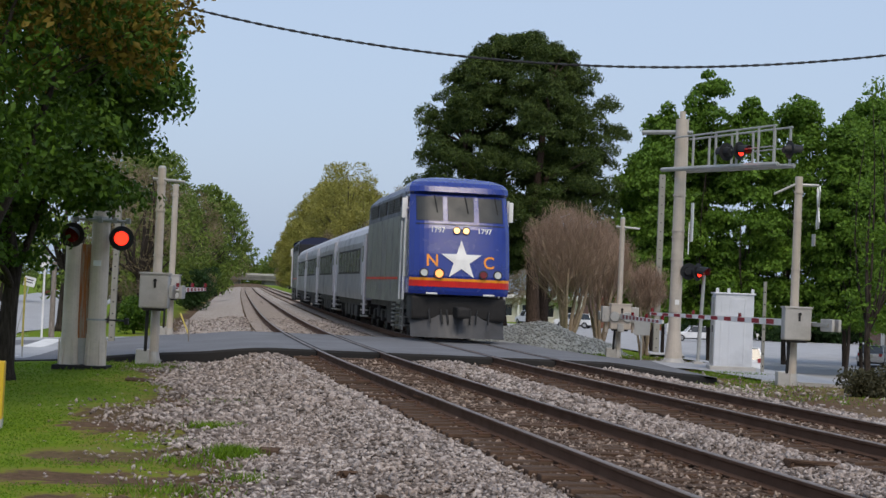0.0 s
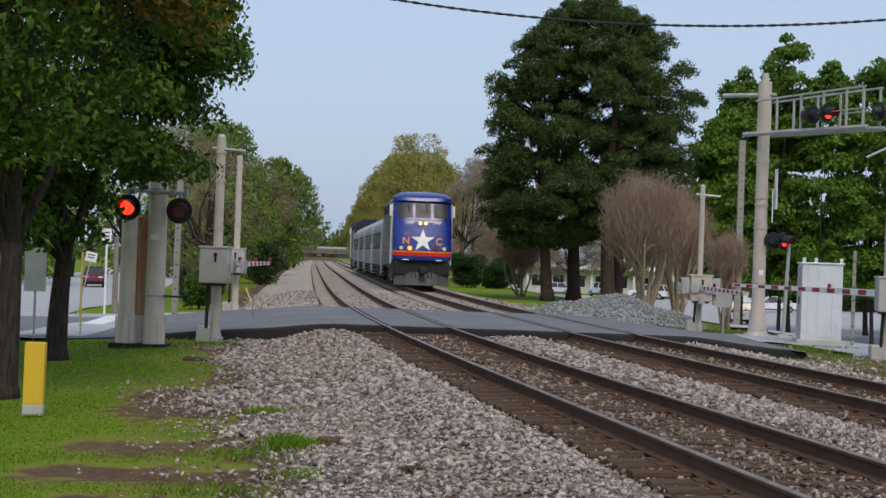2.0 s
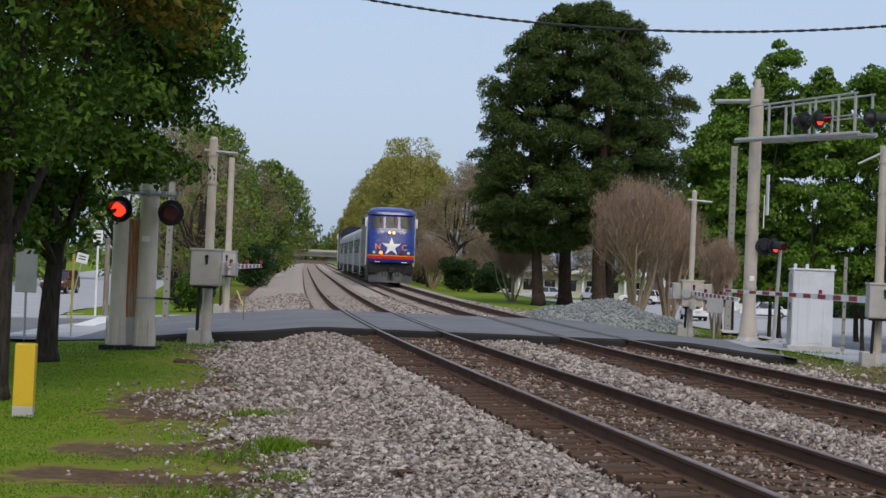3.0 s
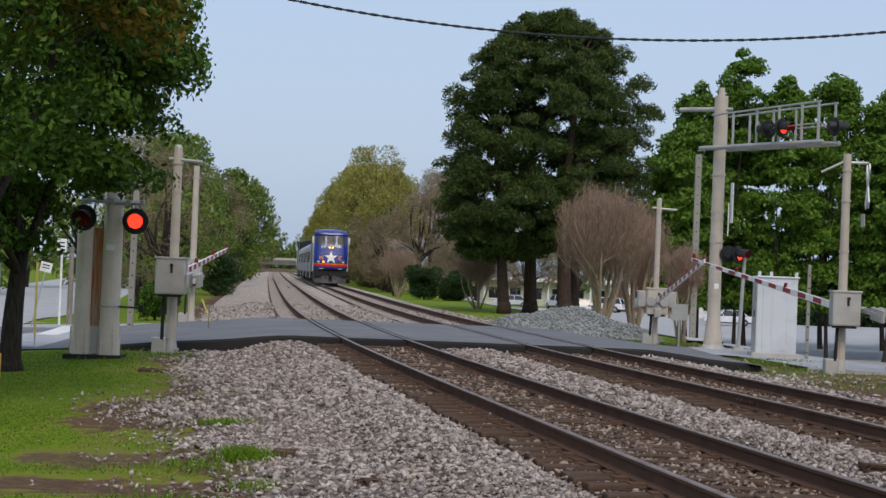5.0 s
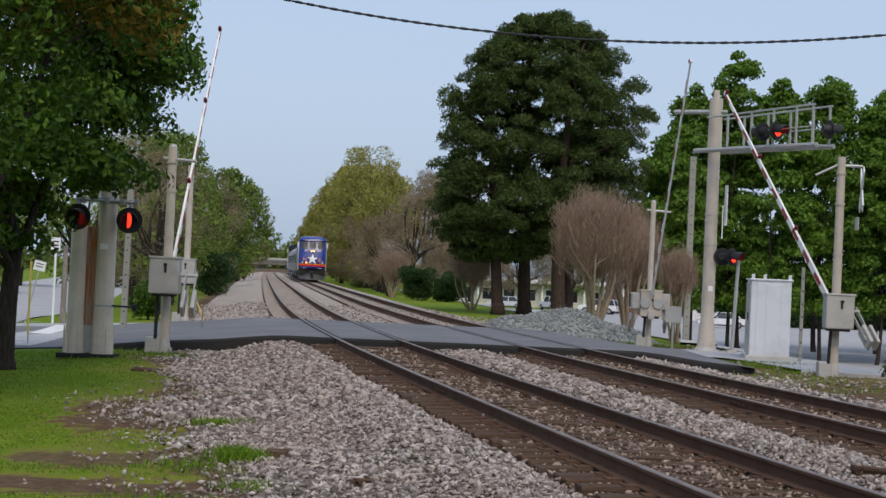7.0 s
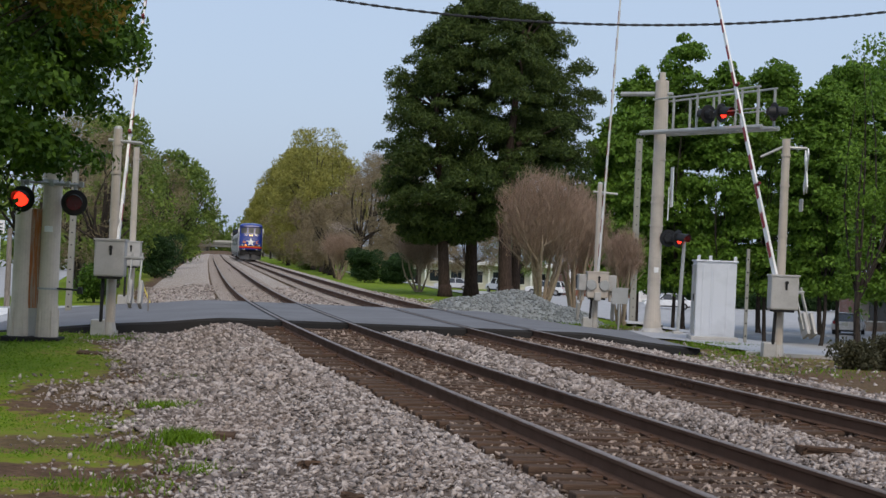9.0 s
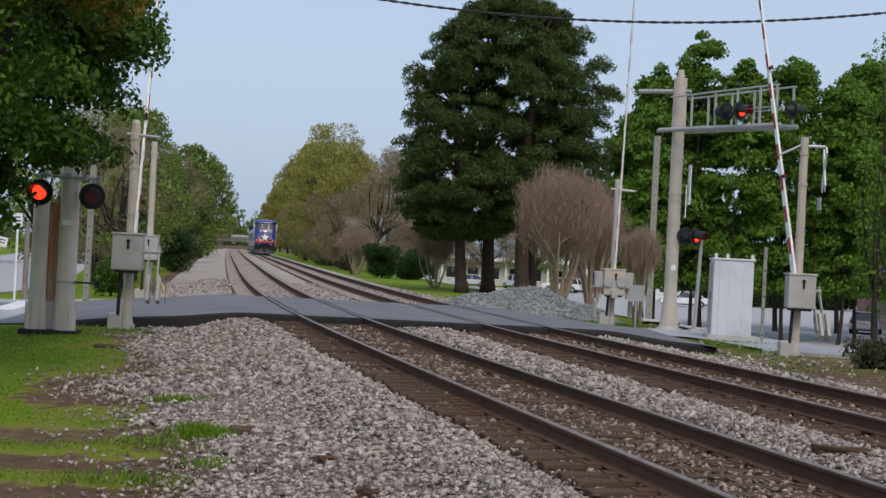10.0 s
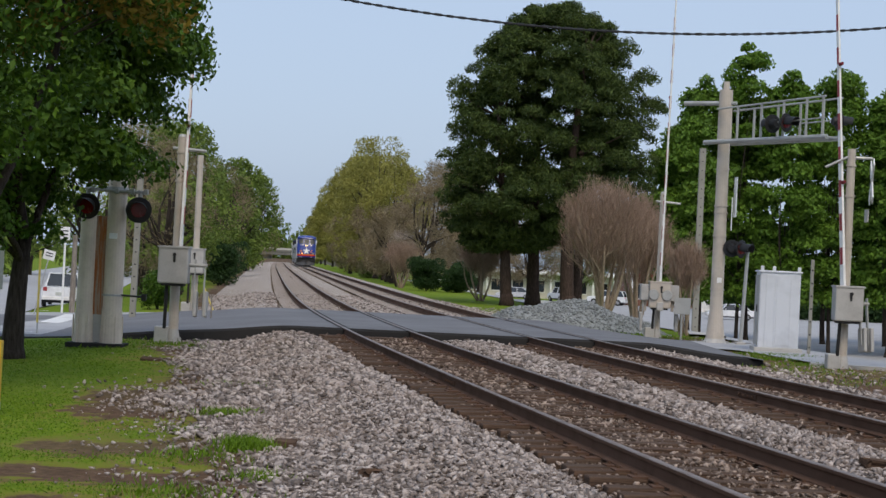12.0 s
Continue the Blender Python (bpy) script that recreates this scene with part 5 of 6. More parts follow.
def puffs(balls, per, size, squash, spread):
    """A crown of domed sprays, one on every ball, the blades lying along each dome."""
    pts, out = [], []
    for x, y, z, q in balls:
        m = max(int(per * q * q), 20)
        d = RNG.normal(size=(m, 3))
        d /= np.linalg.norm(d, axis=1)[:, None]
        d[:, 2] = np.where(d[:, 2] < -0.25, -d[:, 2] * RNG.uniform(0.2, 1, m), d[:, 2])
        lump = np.array([1 + 0.35 * noise.noise((x + 2.4 * a, y + 2.4 * b, z + 2.4 * c)) for a, b, c in d])[:, None]
        pts.append(np.array([[x, y, z]]) + d * q * lump * RNG.uniform(0.72, 1.12, (m, 1)) * np.array([[1, 1, 0.85]]))
        out.append(d)
    p, k = np.concatenate(pts), np.concatenate(out)
    n = len(p)
    k = k + RNG.normal(size=(n, 3)) * spread
    k /= np.linalg.norm(k, axis=1)[:, None]
    u = RNG.normal(size=(n, 3))
    u -= (u * k).sum(1)[:, None] * k
    u /= np.linalg.norm(u, axis=1)[:, None]
    w = np.cross(k, u)
    s = size * RNG.uniform(0.6, 1.4, (n, 1))
    v = np.stack([p - u * s, p + w * s * squash + k * s * 0.2, p + u * s, p - w * s * squash + k * s * 0.2], 1).reshape(-1, 3)
    q = np.arange(n)[:, None] * 4
    return mesh_np("crown", v, np.concatenate([q + np.array([[0, 1, 2]]), q + np.array([[0, 2, 3]])]))


def pine_sprays():
    """Sprays of needles through the joint crown of the pines, by height: middle and half width."""
    outline = ((2.4, 3.2, 1.6), (3.3, 3.8, 3.6), (4.2, 4.7, 5.2), (5.3, 5.1, 5.7), (6.8, 5.5, 6.0), (8.0, 5.4, 5.7), (9.6, 5.7, 5.4), (11.2, 5.5, 5.1), (12.6, 5.4, 4.2), (13.8, 5.9, 3.1), (14.7, 5.4, 2.3), (15.3, 5.5, 0.9))
    out = []
    while len(out) < 720:
        z = 2.4 + 12.8 * RNG.random() ** 1.2
        k = max(i for i in range(len(outline) - 1) if outline[i][0] <= z)
        (za, ca, wa), (zb, cb, wb) = outline[k], outline[k + 1]
        f = (z - za) / (zb - za)
        c, w = ca + (cb - ca) * f, wa + (wb - wa) * f
        a, q = RNG.uniform(0, 2 * math.pi), RNG.random() ** 0.42
        lobe = 1 + 0.16 * noise.noise((math.cos(a) * 2.2, math.sin(a) * 2.2, z * 0.55)) + 0.1 * noise.noise((math.cos(a) * 5, math.sin(a) * 5, z * 1.6))
        r = RNG.uniform(0.38, 0.8) * (1 if w > 2 else 0.7)
        out.append((c + (w * lobe - 0.4 * r) * q * math.cos(a), 88 + (w * lobe - 0.4 * r) * q * 0.8 * math.sin(a), z - 0.25 * r, r))
    return out


def needle_tree(x, y, r, h, balls, label):
    """A pine: bare leaning trunk, whorls of limbs, needles in tufts."""
    z = gz(x, y)
    t = thing("pine_tree", label, "tree", pose(x, y, z), "pines by the track")
    bm = bmesh.new()
    top = Vector(((x - 5.5) * 0.45, 0.0, h * 0.9))
    limb(bm, (0, 0, -0.15), top, r * 1.1, r * 0.25, 9, 0.02, 8)
    tube(bm, (0, 0, -0.1), (0, 0, r * 2), r * 1.45, r * 1.05, 9)
    for k in RNG.permutation(len(balls))[:26]:
        bx, by, bz, br = balls[k]
        tgt = Vector((bx - x, by - y, bz - z))
        f = min(max((tgt.z - 0.8) / (h * 0.92), 0.3), 0.95)
        limb(bm, top * f, tgt, r * 0.28, r * 0.06, 5, 0.1, 3)
    part("trunk", bm, PINEBARK, t, smooth=True)
    part("crown", puffs([(a - x, b - y, c - z, q) for a, b, c, q in balls], 760, 0.13, 0.22, 0.9), NEEDLE, t)
    return t


def sm_np(u):
    u = np.clip(u, 0, 1)
    return u * u * (3 - 2 * u)


def twig_shrub(name, label, x, y, h, w, stems, dens, mat, bark, low=0.22, twig=0.17, z=None):
    """A many-stemmed bare shrub: pale stems and a haze of fine twigs."""
    z = gz(x, y) if z is None else z
    t = thing(name, label, "shrub", pose(x, y, z), "bare ornamental shrubs")
    for k in range(stems):
        bm = bmesh.new()
        a = 2 * math.pi * k / stems + RNG.normal() * 0.3
        e = Vector((math.cos(a) * w * 0.36 * RNG.uniform(0.4, 1), math.sin(a) * w * 0.36 * RNG.uniform(0.4, 1), h * RNG.uniform(0.5, 0.75)))
        s = Vector((math.cos(a) * 0.12, math.sin(a) * 0.12, -0.05))
        limb(bm, s, e, 0.017 * h, 0.004 * h, 6, 0.1, 5)
        for _ in range(4):
            p = s.lerp(e, RNG.uniform(0.4, 0.95))
            q = p + Vector((RNG.normal() * w * 0.2, RNG.normal() * w * 0.2, h * RNG.uniform(0.15, 0.3)))
            limb(bm, p, q, 0.005 * h, 0.0015 * h, 5, 0.1, 3)
        part("stem", bm, bark, t, smooth=True)
    if mat is TWIG:
        n = int(dens * w * h * 0.42)
        d = RNG.normal(size=(n, 3))
        d /= np.linalg.norm(d, axis=1)[:, None]
        lobes = np.array([[1 + 0.3 * noise.noise((p[0] * 2.2 + x, p[1] * 2.2, p[2] * 2.2))] for p in d])
        d *= RNG.random((n, 1)) ** 0.45 * RNG.uniform(0.72, 1.1, (n, 1)) * lobes
        mid = h * (0.95 + low) / 2
        pts = d * np.array([[w * 0.5, w * 0.5, h * (0.95 - low) / 2]]) + np.array([[0, 0, mid]])
        pts[:, :2] *= (0.72 + 0.28 * sm_np((pts[:, 2:3] - h * low) / (h * 0.5)))
    else:
        pts = clumped(crown_balls(0, 0, h * low, h * 0.95, w * 0.42, w * 0.42, 90, w * 0.13), dens, 0.9)
    part("crown", leaves("crown", pts, twig, 0.03, 0.07, (0, 0, 0.0) if mat is TWIG else None), mat, t)
    return t


def bush(name, label, x, y, w, h, mat, leaf=0.08, dens=260, z=None):
    z = gz(x, y) if z is None else z
    t = thing(name, label, "bush", pose(x, y, z))
    for k in range(5):
        bm = bmesh.new()
        limb(bm, (0, 0, -0.05), (RNG.normal() * w * 0.18, RNG.normal() * w * 0.18, h * 0.6), 0.03, 0.01, 5)
        part("stem", bm, BARK, t)
    balls = [(RNG.normal() * w * 0.17, RNG.normal() * w * 0.17, h * RNG.uniform(0.18, 0.76), w * RNG.uniform(0.2, 0.3)) for _ in range(26)]
    part("foliage", leaves("foliage", clumped(balls, dens, 0.4), leaf), mat, t)
    return t


def build_trees():
    # street trees on the lawn
    reseed(21)
    balls = filled_balls((-7.3, 23.3, 5.5), (3.3, 2.5, 3.7), 180, 0.62, lambda x: 1.9 + 1.9 * sm(-6.4, -4.4, x))
    twigs = [(-4.7 + 1.35 * k / 13 + RNG.normal() * 0.16, 23.6 + RNG.normal() * 0.4, 4.75 + 0.75 * k / 13 + RNG.normal() * 0.22, 0.2 + 0.1 * RNG.random()) for k in range(14)]
    tree("street_tree", "leafy street tree with bronze new leaves at its top", -6.57, 23.35, 0.19, 6.0, balls, 0.062, LEAF, 460, BARK, 0.36, limbs=7, second=(LEAF_BROWN, 0.62), group="trees on the lawn", boughs=twigs)
    reseed(31)
    balls = filled_balls((-8.5, 31.2, 5.15), (3.75, 2.9, 4.8), 250, 0.7, lambda x: 1.3 + 1.0 * sm(-8.0, -6.8, x) + 0.55 * sm(-6.5, -4.9, x) + 1.1 * sm(-4.9, -4.1, x))
    balls += [(-9.1 + RNG.normal() * 0.75, 31 + RNG.normal() * 0.8, 1.45 + RNG.random() * 1.3, 0.42) for _ in range(46)]
    tree("street_tree", "leafy dark green street tree on the lawn", -7.83, 31.3, 0.19, 6.6, balls, 0.07, LEAF, 760, BARK, 0.34, limbs=7, second=(LEAF_BROWN, 0.14), group="trees on the lawn", domed=True)
    # pines
    reseed(22)
    trunks = ((3.45, 87, 0.3, 11.6), (4.95, 90, 0.34, 15.6), (6.5, 86, 0.36, 14.8), (7.25, 90, 0.3, 12.6))
    crowns = [[], [], [], []]
    for x, y, z, q in pine_sprays():
        k = min(range(4), key=lambda k: abs(trunks[k][0] + (trunks[k][0] - 5.5) * 0.8 - x) + 0.45 * abs(trunks[k][1] - y) + 3.0 * max(z - trunks[k][3], 0))
        crowns[k].append((x, y, z, q))
    for (x, y, r, h), balls in zip(trunks, crowns):
        needle_tree(x, y, r, h, balls, "tall dark green pine with bare lower trunk")
    # bright green trees beyond the car park
    reseed(23)
    for x, y, top, w in ((13.4, 94, 10.4, 2.3), (15.2, 99, 13.0, 2.3), (17.2, 98, 14.9, 2.2), (19.6, 97, 13.4, 2.3), (22.6, 98, 13.8, 2.4), (25.4, 96, 12.6, 2.3), (27.2, 99, 14.3, 2.4), (29.6, 100, 14.2, 2.5), (32.6, 97, 12.4, 2.6), (36.0, 103, 13.4, 3.0)):
        balls = crown_balls(x, y, 0.1, top - 0.8, w, w, 132, 0.72, "round") + crown_balls(x, y, top - 2.2, top, 0.7, 0.7, 9, 0.36)
        tree("shade_tree", "bright green leafy shade tree beyond the car park", x, y, 0.11, top, balls, 0.125, LEAF_BRIGHT, 400, BARK, 0.3, group="green trees beyond the car park", domed=True)
    for x, y, top, w in ((16.5, 112, 9.5, 2.8), (20.5, 113, 11.0, 3.2), (25.4, 112, 11.0, 3.2), (29.8, 113, 11.0, 3.2), (34.5, 113, 11.0, 3.2), (40, 116, 11.0, 3.4)):
        balls = crown_balls(x, y, 0.2, top, w, 2.0, 80, 0.9, "round")
        tree("shade_tree", "dark green shade tree behind the car park trees", x, y, 0.16, top, balls, 0.2, LEAF, 130, BARK, 0.35, group="green trees beyond the car park")
    # slender tree beside the near gate
    reseed(24)
    balls = crown_balls(11.2, 38.9, 0.55, 3.3, 0.55, 0.55, 40, 0.24) + crown_balls(11.5, 39.2, 3.0, 7.4, 1.0, 1.0, 50, 0.34)
    tree("young_tree", "slender leafy young tree beside the gate", 11.15, 38.7, 0.085, 5.5, balls, 0.055, LEAF_BRIGHT, 420, BARK, 0.3)
    # olive and brown woods along the far track
    reseed(25)
    far = ((-8.0, 200, 16.2, 5.0, LEAF_OLIVE), (-5.2, 172, 12.2, 3.9, LEAF_OLIVE), (-1.6, 142, 8.6, 3.2, LEAF_DULL), (-11.0, 240, 17.2, 5.2, LEAF_OLIVE), (-12.4, 252, 17.0, 4.2, LEAF_OLIVE), (-15.2, 285, 16.8, 4.6, LEAF_OLIVE), (-18.6, 318, 17.6, 4.8, LEAF_OLIVE), (-23.6, 370, 17.4, 4.8, LEAF_OLIVE), (-32.6, 460, 15.6, 4.8, LEAF_OLIVE), (-9.6, 216, 15.2, 3.6, LEAF_OLIVE),
           (-28.6, 420, 17.0, 4.8, LEAF_OLIVE), (-36.8, 505, 13.6, 4.4, LEAF_DULL), (-1.0, 186, 12.8, 4.2, LEAF_DULL), (-8.0, 262, 17.0, 5.5, LEAF_DULL), (-4.2, 150, 6.8, 2.8, LEAF_DULL), (-7.0, 182, 7.6, 3.0, LEAF_DULL), (-12.0, 225, 9.0, 3.4, LEAF_DULL), (3.5, 150, 8.5, 3.6, LEAF_DULL), (8.5, 160, 8.0, 3.8, LEAF_DULL), (14.0, 170, 8.5, 4.0, LEAF_MID), (2.0, 240, 15.5, 6.0, LEAF_DULL), (-5.6, 168, 6.4, 2.6, LEAF_DULL), (-4.9, 158, 5.4, 2.4, LEAF_DULL), (-8.6, 196, 8.2, 2.8, LEAF_DULL))
    for x, y, top, w, mat in far:
        balls = crown_balls(x, y, 0.6, top - 0.6, w, w, 70, w * 0.26, "round")
        tree("woodland_tree", "spring woodland tree with thin new foliage" if mat is not LEAF_DULL else "brown budding tree beside the far track", x, y, 0.24, top, balls, (0.24 if mat is LEAF_OLIVE else 0.34) * (1 if y < 245 else 1.4), mat, 115 if y < 245 else 125, BARK, 0.4, limbs=16, squash=0.4 if mat is LEAF_OLIVE else 0.12, group="woods beside the far track")
    left = ((-13.2, 74, 7.4, 2.4, LEAF_DULL), (-14.6, 90, 8.6, 2.9, LEAF_MID), (-12.9, 84, 6.4, 2.0, LEAF_DULL), (-15.6, 108, 8.0, 2.8, LEAF_MID), (-16.3, 122, 8.4, 2.8, LEAF_DULL), (-18.4, 148, 9.8, 3.3, LEAF_MID), (-22.4, 195, 11.2, 3.8, LEAF_MID), (-25.5, 230, 11.0, 3.8, LEAF_DULL), (-35.5, 290, 13.0, 4.2, LEAF_MID), (-42.0, 345, 13.5, 4.4, LEAF_OLIVE), (-52.0, 430, 16.0, 5.0, LEAF_MID), (-69, 560, 19, 6.5, LEAF_OLIVE), (-13.0, 62, 6.6, 1.9, LEAF_MID), (-10.9, 67, 6.2, 1.7, LEAF_DULL), (-12.2, 79, 7.6, 2.1, LEAF_MID), (-11.6, 73, 4.6, 1.6, LEAF_MID), (-17.0, 98, 9.4, 3.0, LEAF_DULL))
    for x, y, top, w, mat in left:
        balls = crown_balls(x, y, 0.8, top - 0.4, w, w, 64, w * 0.27, "round")
        tree("hedgerow_tree", "green hedgerow tree beside the railway" if mat is not LEAF_DULL else "brown budding hedgerow tree beside the railway", x, y, 0.18, top, balls, (0.13 if mat is not LEAF_DULL else 0.2) if y < 130 else 0.24, mat, 180 if y < 130 else 90, BARK, 0.35, limbs=16, squash=0.7 if mat is not LEAF_DULL else 0.1, group="hedgerow beside the railway")
    for x, y, top, w in ((-40, 150, 8, 4), (-48, 165, 9, 5), (-56, 160, 9, 5), (-46, 190, 10, 5), (-64, 175, 10, 6), (-36, 205, 10, 5)):
        balls = crown_balls(x, y, -1.0, top, w, w, 60, w * 0.26, "round")
        tree("garden_tree", "dark green garden tree across the street", x, y, 0.2, top, balls, 0.24, LEAF_MID, 60, BARK, 0.3, group="trees across the street")
    # shrubs
    reseed(26)
    twig_shrub("crape_myrtle", "bare red-brown multi-stemmed ornamental tree", 6.35, 66, 5.9, 4.0, 9, 4300, TWIG, PALEBARK, 0.3, 0.14)
    twig_shrub("crape_myrtle", "bare red-brown multi-stemmed ornamental tree", 8.1, 69.5, 5.4, 2.9, 8, 4300, TWIG, PALEBARK, 0.3, 0.14)
    twig_shrub("crape_myrtle", "smaller bare ornamental tree with pale stems", 8.25, 57, 3.4, 1.7, 6, 4600, TWIG, PALEBARK, 0.4, 0.12)
    twig_shrub("crape_myrtle", "bare brown ornamental tree on the grass", 2.3, 95, 4.2, 3.0, 7, 2800, TWIG, PALEBARK, 0.32)
    twig_shrub("crape_myrtle", "bare brown ornamental tree near the bushes", -2.9, 126, 3.8, 3.2, 7, 1500, TWIG, PALEBARK, 0.3)
    twig_shrub("flowering_dogwood", "small tree with thin pale blossom", -3.3, 132, 4.4, 3.4, 6, 240, BLOSSOM, BARK, 0.4, 0.1)
    bush("clipped_bush", "rounded dark green clipped bush on the grass", -0.95, 119, 2.3, 2.5, HEDGE, 0.07, 1300)
    bush("clipped_bush", "rounded dark green clipped bush on the grass", 1.15, 118, 2.2, 2.3, HEDGE, 0.07, 1300)
    for k in range(8):
        bush("hedge_bush", "dark green hedge bush at the back of the car park", 31 + 4.2 * k, 181 + RNG.normal(), 5.2, 2.6 + 0.9 * RNG.random(), HEDGE, 0.2, 150)
    bush("clipped_bush", "loose green bush by the far track", -7.0, 185, 3.6, 2.2, LEAF_MID, 0.1, 300)
    bush("evergreen_bush", "dark evergreen bush at the grass edge", -13.6, 104, 2.4, 3.2, HEDGE, 0.08, 700)
    bush("evergreen_bush", "dark evergreen bush at the grass edge", -14.4, 111, 2.4, 3.0, HEDGE, 0.08, 700)
    bush("evergreen_bush", "dark evergreen bush at the grass edge", -15.6, 124, 2.6, 3.2, HEDGE, 0.08, 600)
    bush("shrub", "dark green shrub behind the signal columns", -9.6, 58, 1.5, 1.5, LEAF, 0.06, 700)
    bush("shrub", "low brownish leafy shrub beside the young tree", 10.35, 36.1, 1.2, 0.55, SHRUB, 0.045, 1100)
    bush("shrub", "low brownish leafy shrub beside the young tree", 11.2, 36.3, 1.4, 0.7, SHRUB, 0.045, 1100)


def build_grass():
    """Blades on the lawn and tufts in the ballast."""
    reseed(27)
    pts = []
    for y0, y1, per in ((11, 17, 900), (17, 24, 520), (24, 38, 240)):
        n = int((y1 - y0) * 8 * per)
        for left, y in zip(RNG.uniform(4.0, 12.0, n), RNG.uniform(y0, y1, n)):
            if RNG.random() < 2.2 * bare(left, y) - 0.1:
                continue
            x = x1(y) - left
            if y > ROAD_NEAR - 0.3:
                continue
            pts.append((x, y, gz(x, y)))
    lawn = len(pts)
    for cx, cy, r, n in ((-1.9, 17.6, 0.13, 900), (-2.0, 18.0, 0.12, 400), (-2.6, 21.5, 0.22, 350), (-2.42, 16.9, 0.2, 170), (-2.1, 16.6, 0.25, 80), (-2.2, 14.2, 0.3, 300), (-2.9, 26, 0.3, 160), (-1.55, 15.5, 0.2, 160), (8.3, 42.5, 0.4, 350), (9.2, 44.6, 0.5, 350), (8.3, 44.6, 0.3, 200), (8.9, 40.4, 0.4, 260), (8.3, 38.0, 0.9, 300), (9.2, 34.0, 1.1, 260), (7.4, 33.4, 0.7, 120), (-5.2, 36.6, 0.7, 200), (-6.4, 36.4, 1.0, 300), (6.2, 53.4, 0.9, 300), (7.4, 53.8, 0.8, 300), (5.0, 55.8, 1.0, 200)):
        for _ in range(n):
            x, y = cx + RNG.normal() * r, cy + RNG.normal() * r
            pts.append((x, y, gz(x, y)))
    p = np.array(pts)
    n = len(p)
    a = RNG.uniform(0, 2 * math.pi, n)
    w = np.stack([np.cos(a), np.sin(a), np.zeros(n)], 1) * RNG.uniform(0.004, 0.009, (n, 1)) * (1 + p[:, 1:2] / 30)
    h = RNG.uniform(0.008, 0.024, (n, 1))
    h[lawn:] *= 4.0
    h[lawn:lawn + 1300] *= 1.5
    lean = np.concatenate([RNG.normal(size=(n, 2)) * 0.5, np.ones((n, 1))], 1) * h
    v = np.stack([p - w, p + w, p + lean], 1).reshape(-1, 3)
    f = np.arange(n * 3).reshape(-1, 3)
    tagged(link("grass_blades", mesh_np("grass_blades", v, f), GRASS), "short green lawn grass and weeds", "grass", kind="stuff")


def build_pile():
    me = grid_mesh("mound", spaced([(-1, 1, 0.08)]), spaced([(-1, 1, 0.1)]), lambda u, v: pile_point(u, v))
    tagged(link("mound", me, PILE, smooth=True), "heap of blue-grey crushed stone beside the crossing", "mound")
    n = 5200
    us, vs = RNG.uniform(-1, 1, n), RNG.uniform(-1, 0.6, n)
    spots = np.array([pile_point(u, v) for u, v in zip(us, vs)]) + RNG.uniform(0, 0.02, (n, 3))
    scatter_stones("heap_stones", spots, 0.055 * RNG.uniform(0.5, 1.5, n), PILE, "loose blue-grey stones on the heap")


def pile_point(u, v):
    x, y = 4.62 + u * 3.05, 57.4 + v * 2.0
    q = math.sqrt(u * u + v * v)
    h = 0.98 * max(0.0, 1 - q ** 1.5) ** 0.85 * (1 + 0.25 * noise.noise((x * 0.9, y * 0.9, 1))) - 0.05
    return (x, y, gz(x, y) + h)


build_trees()
build_pile()
build_grass()
# ---------------------------------------------------------------- vehicles


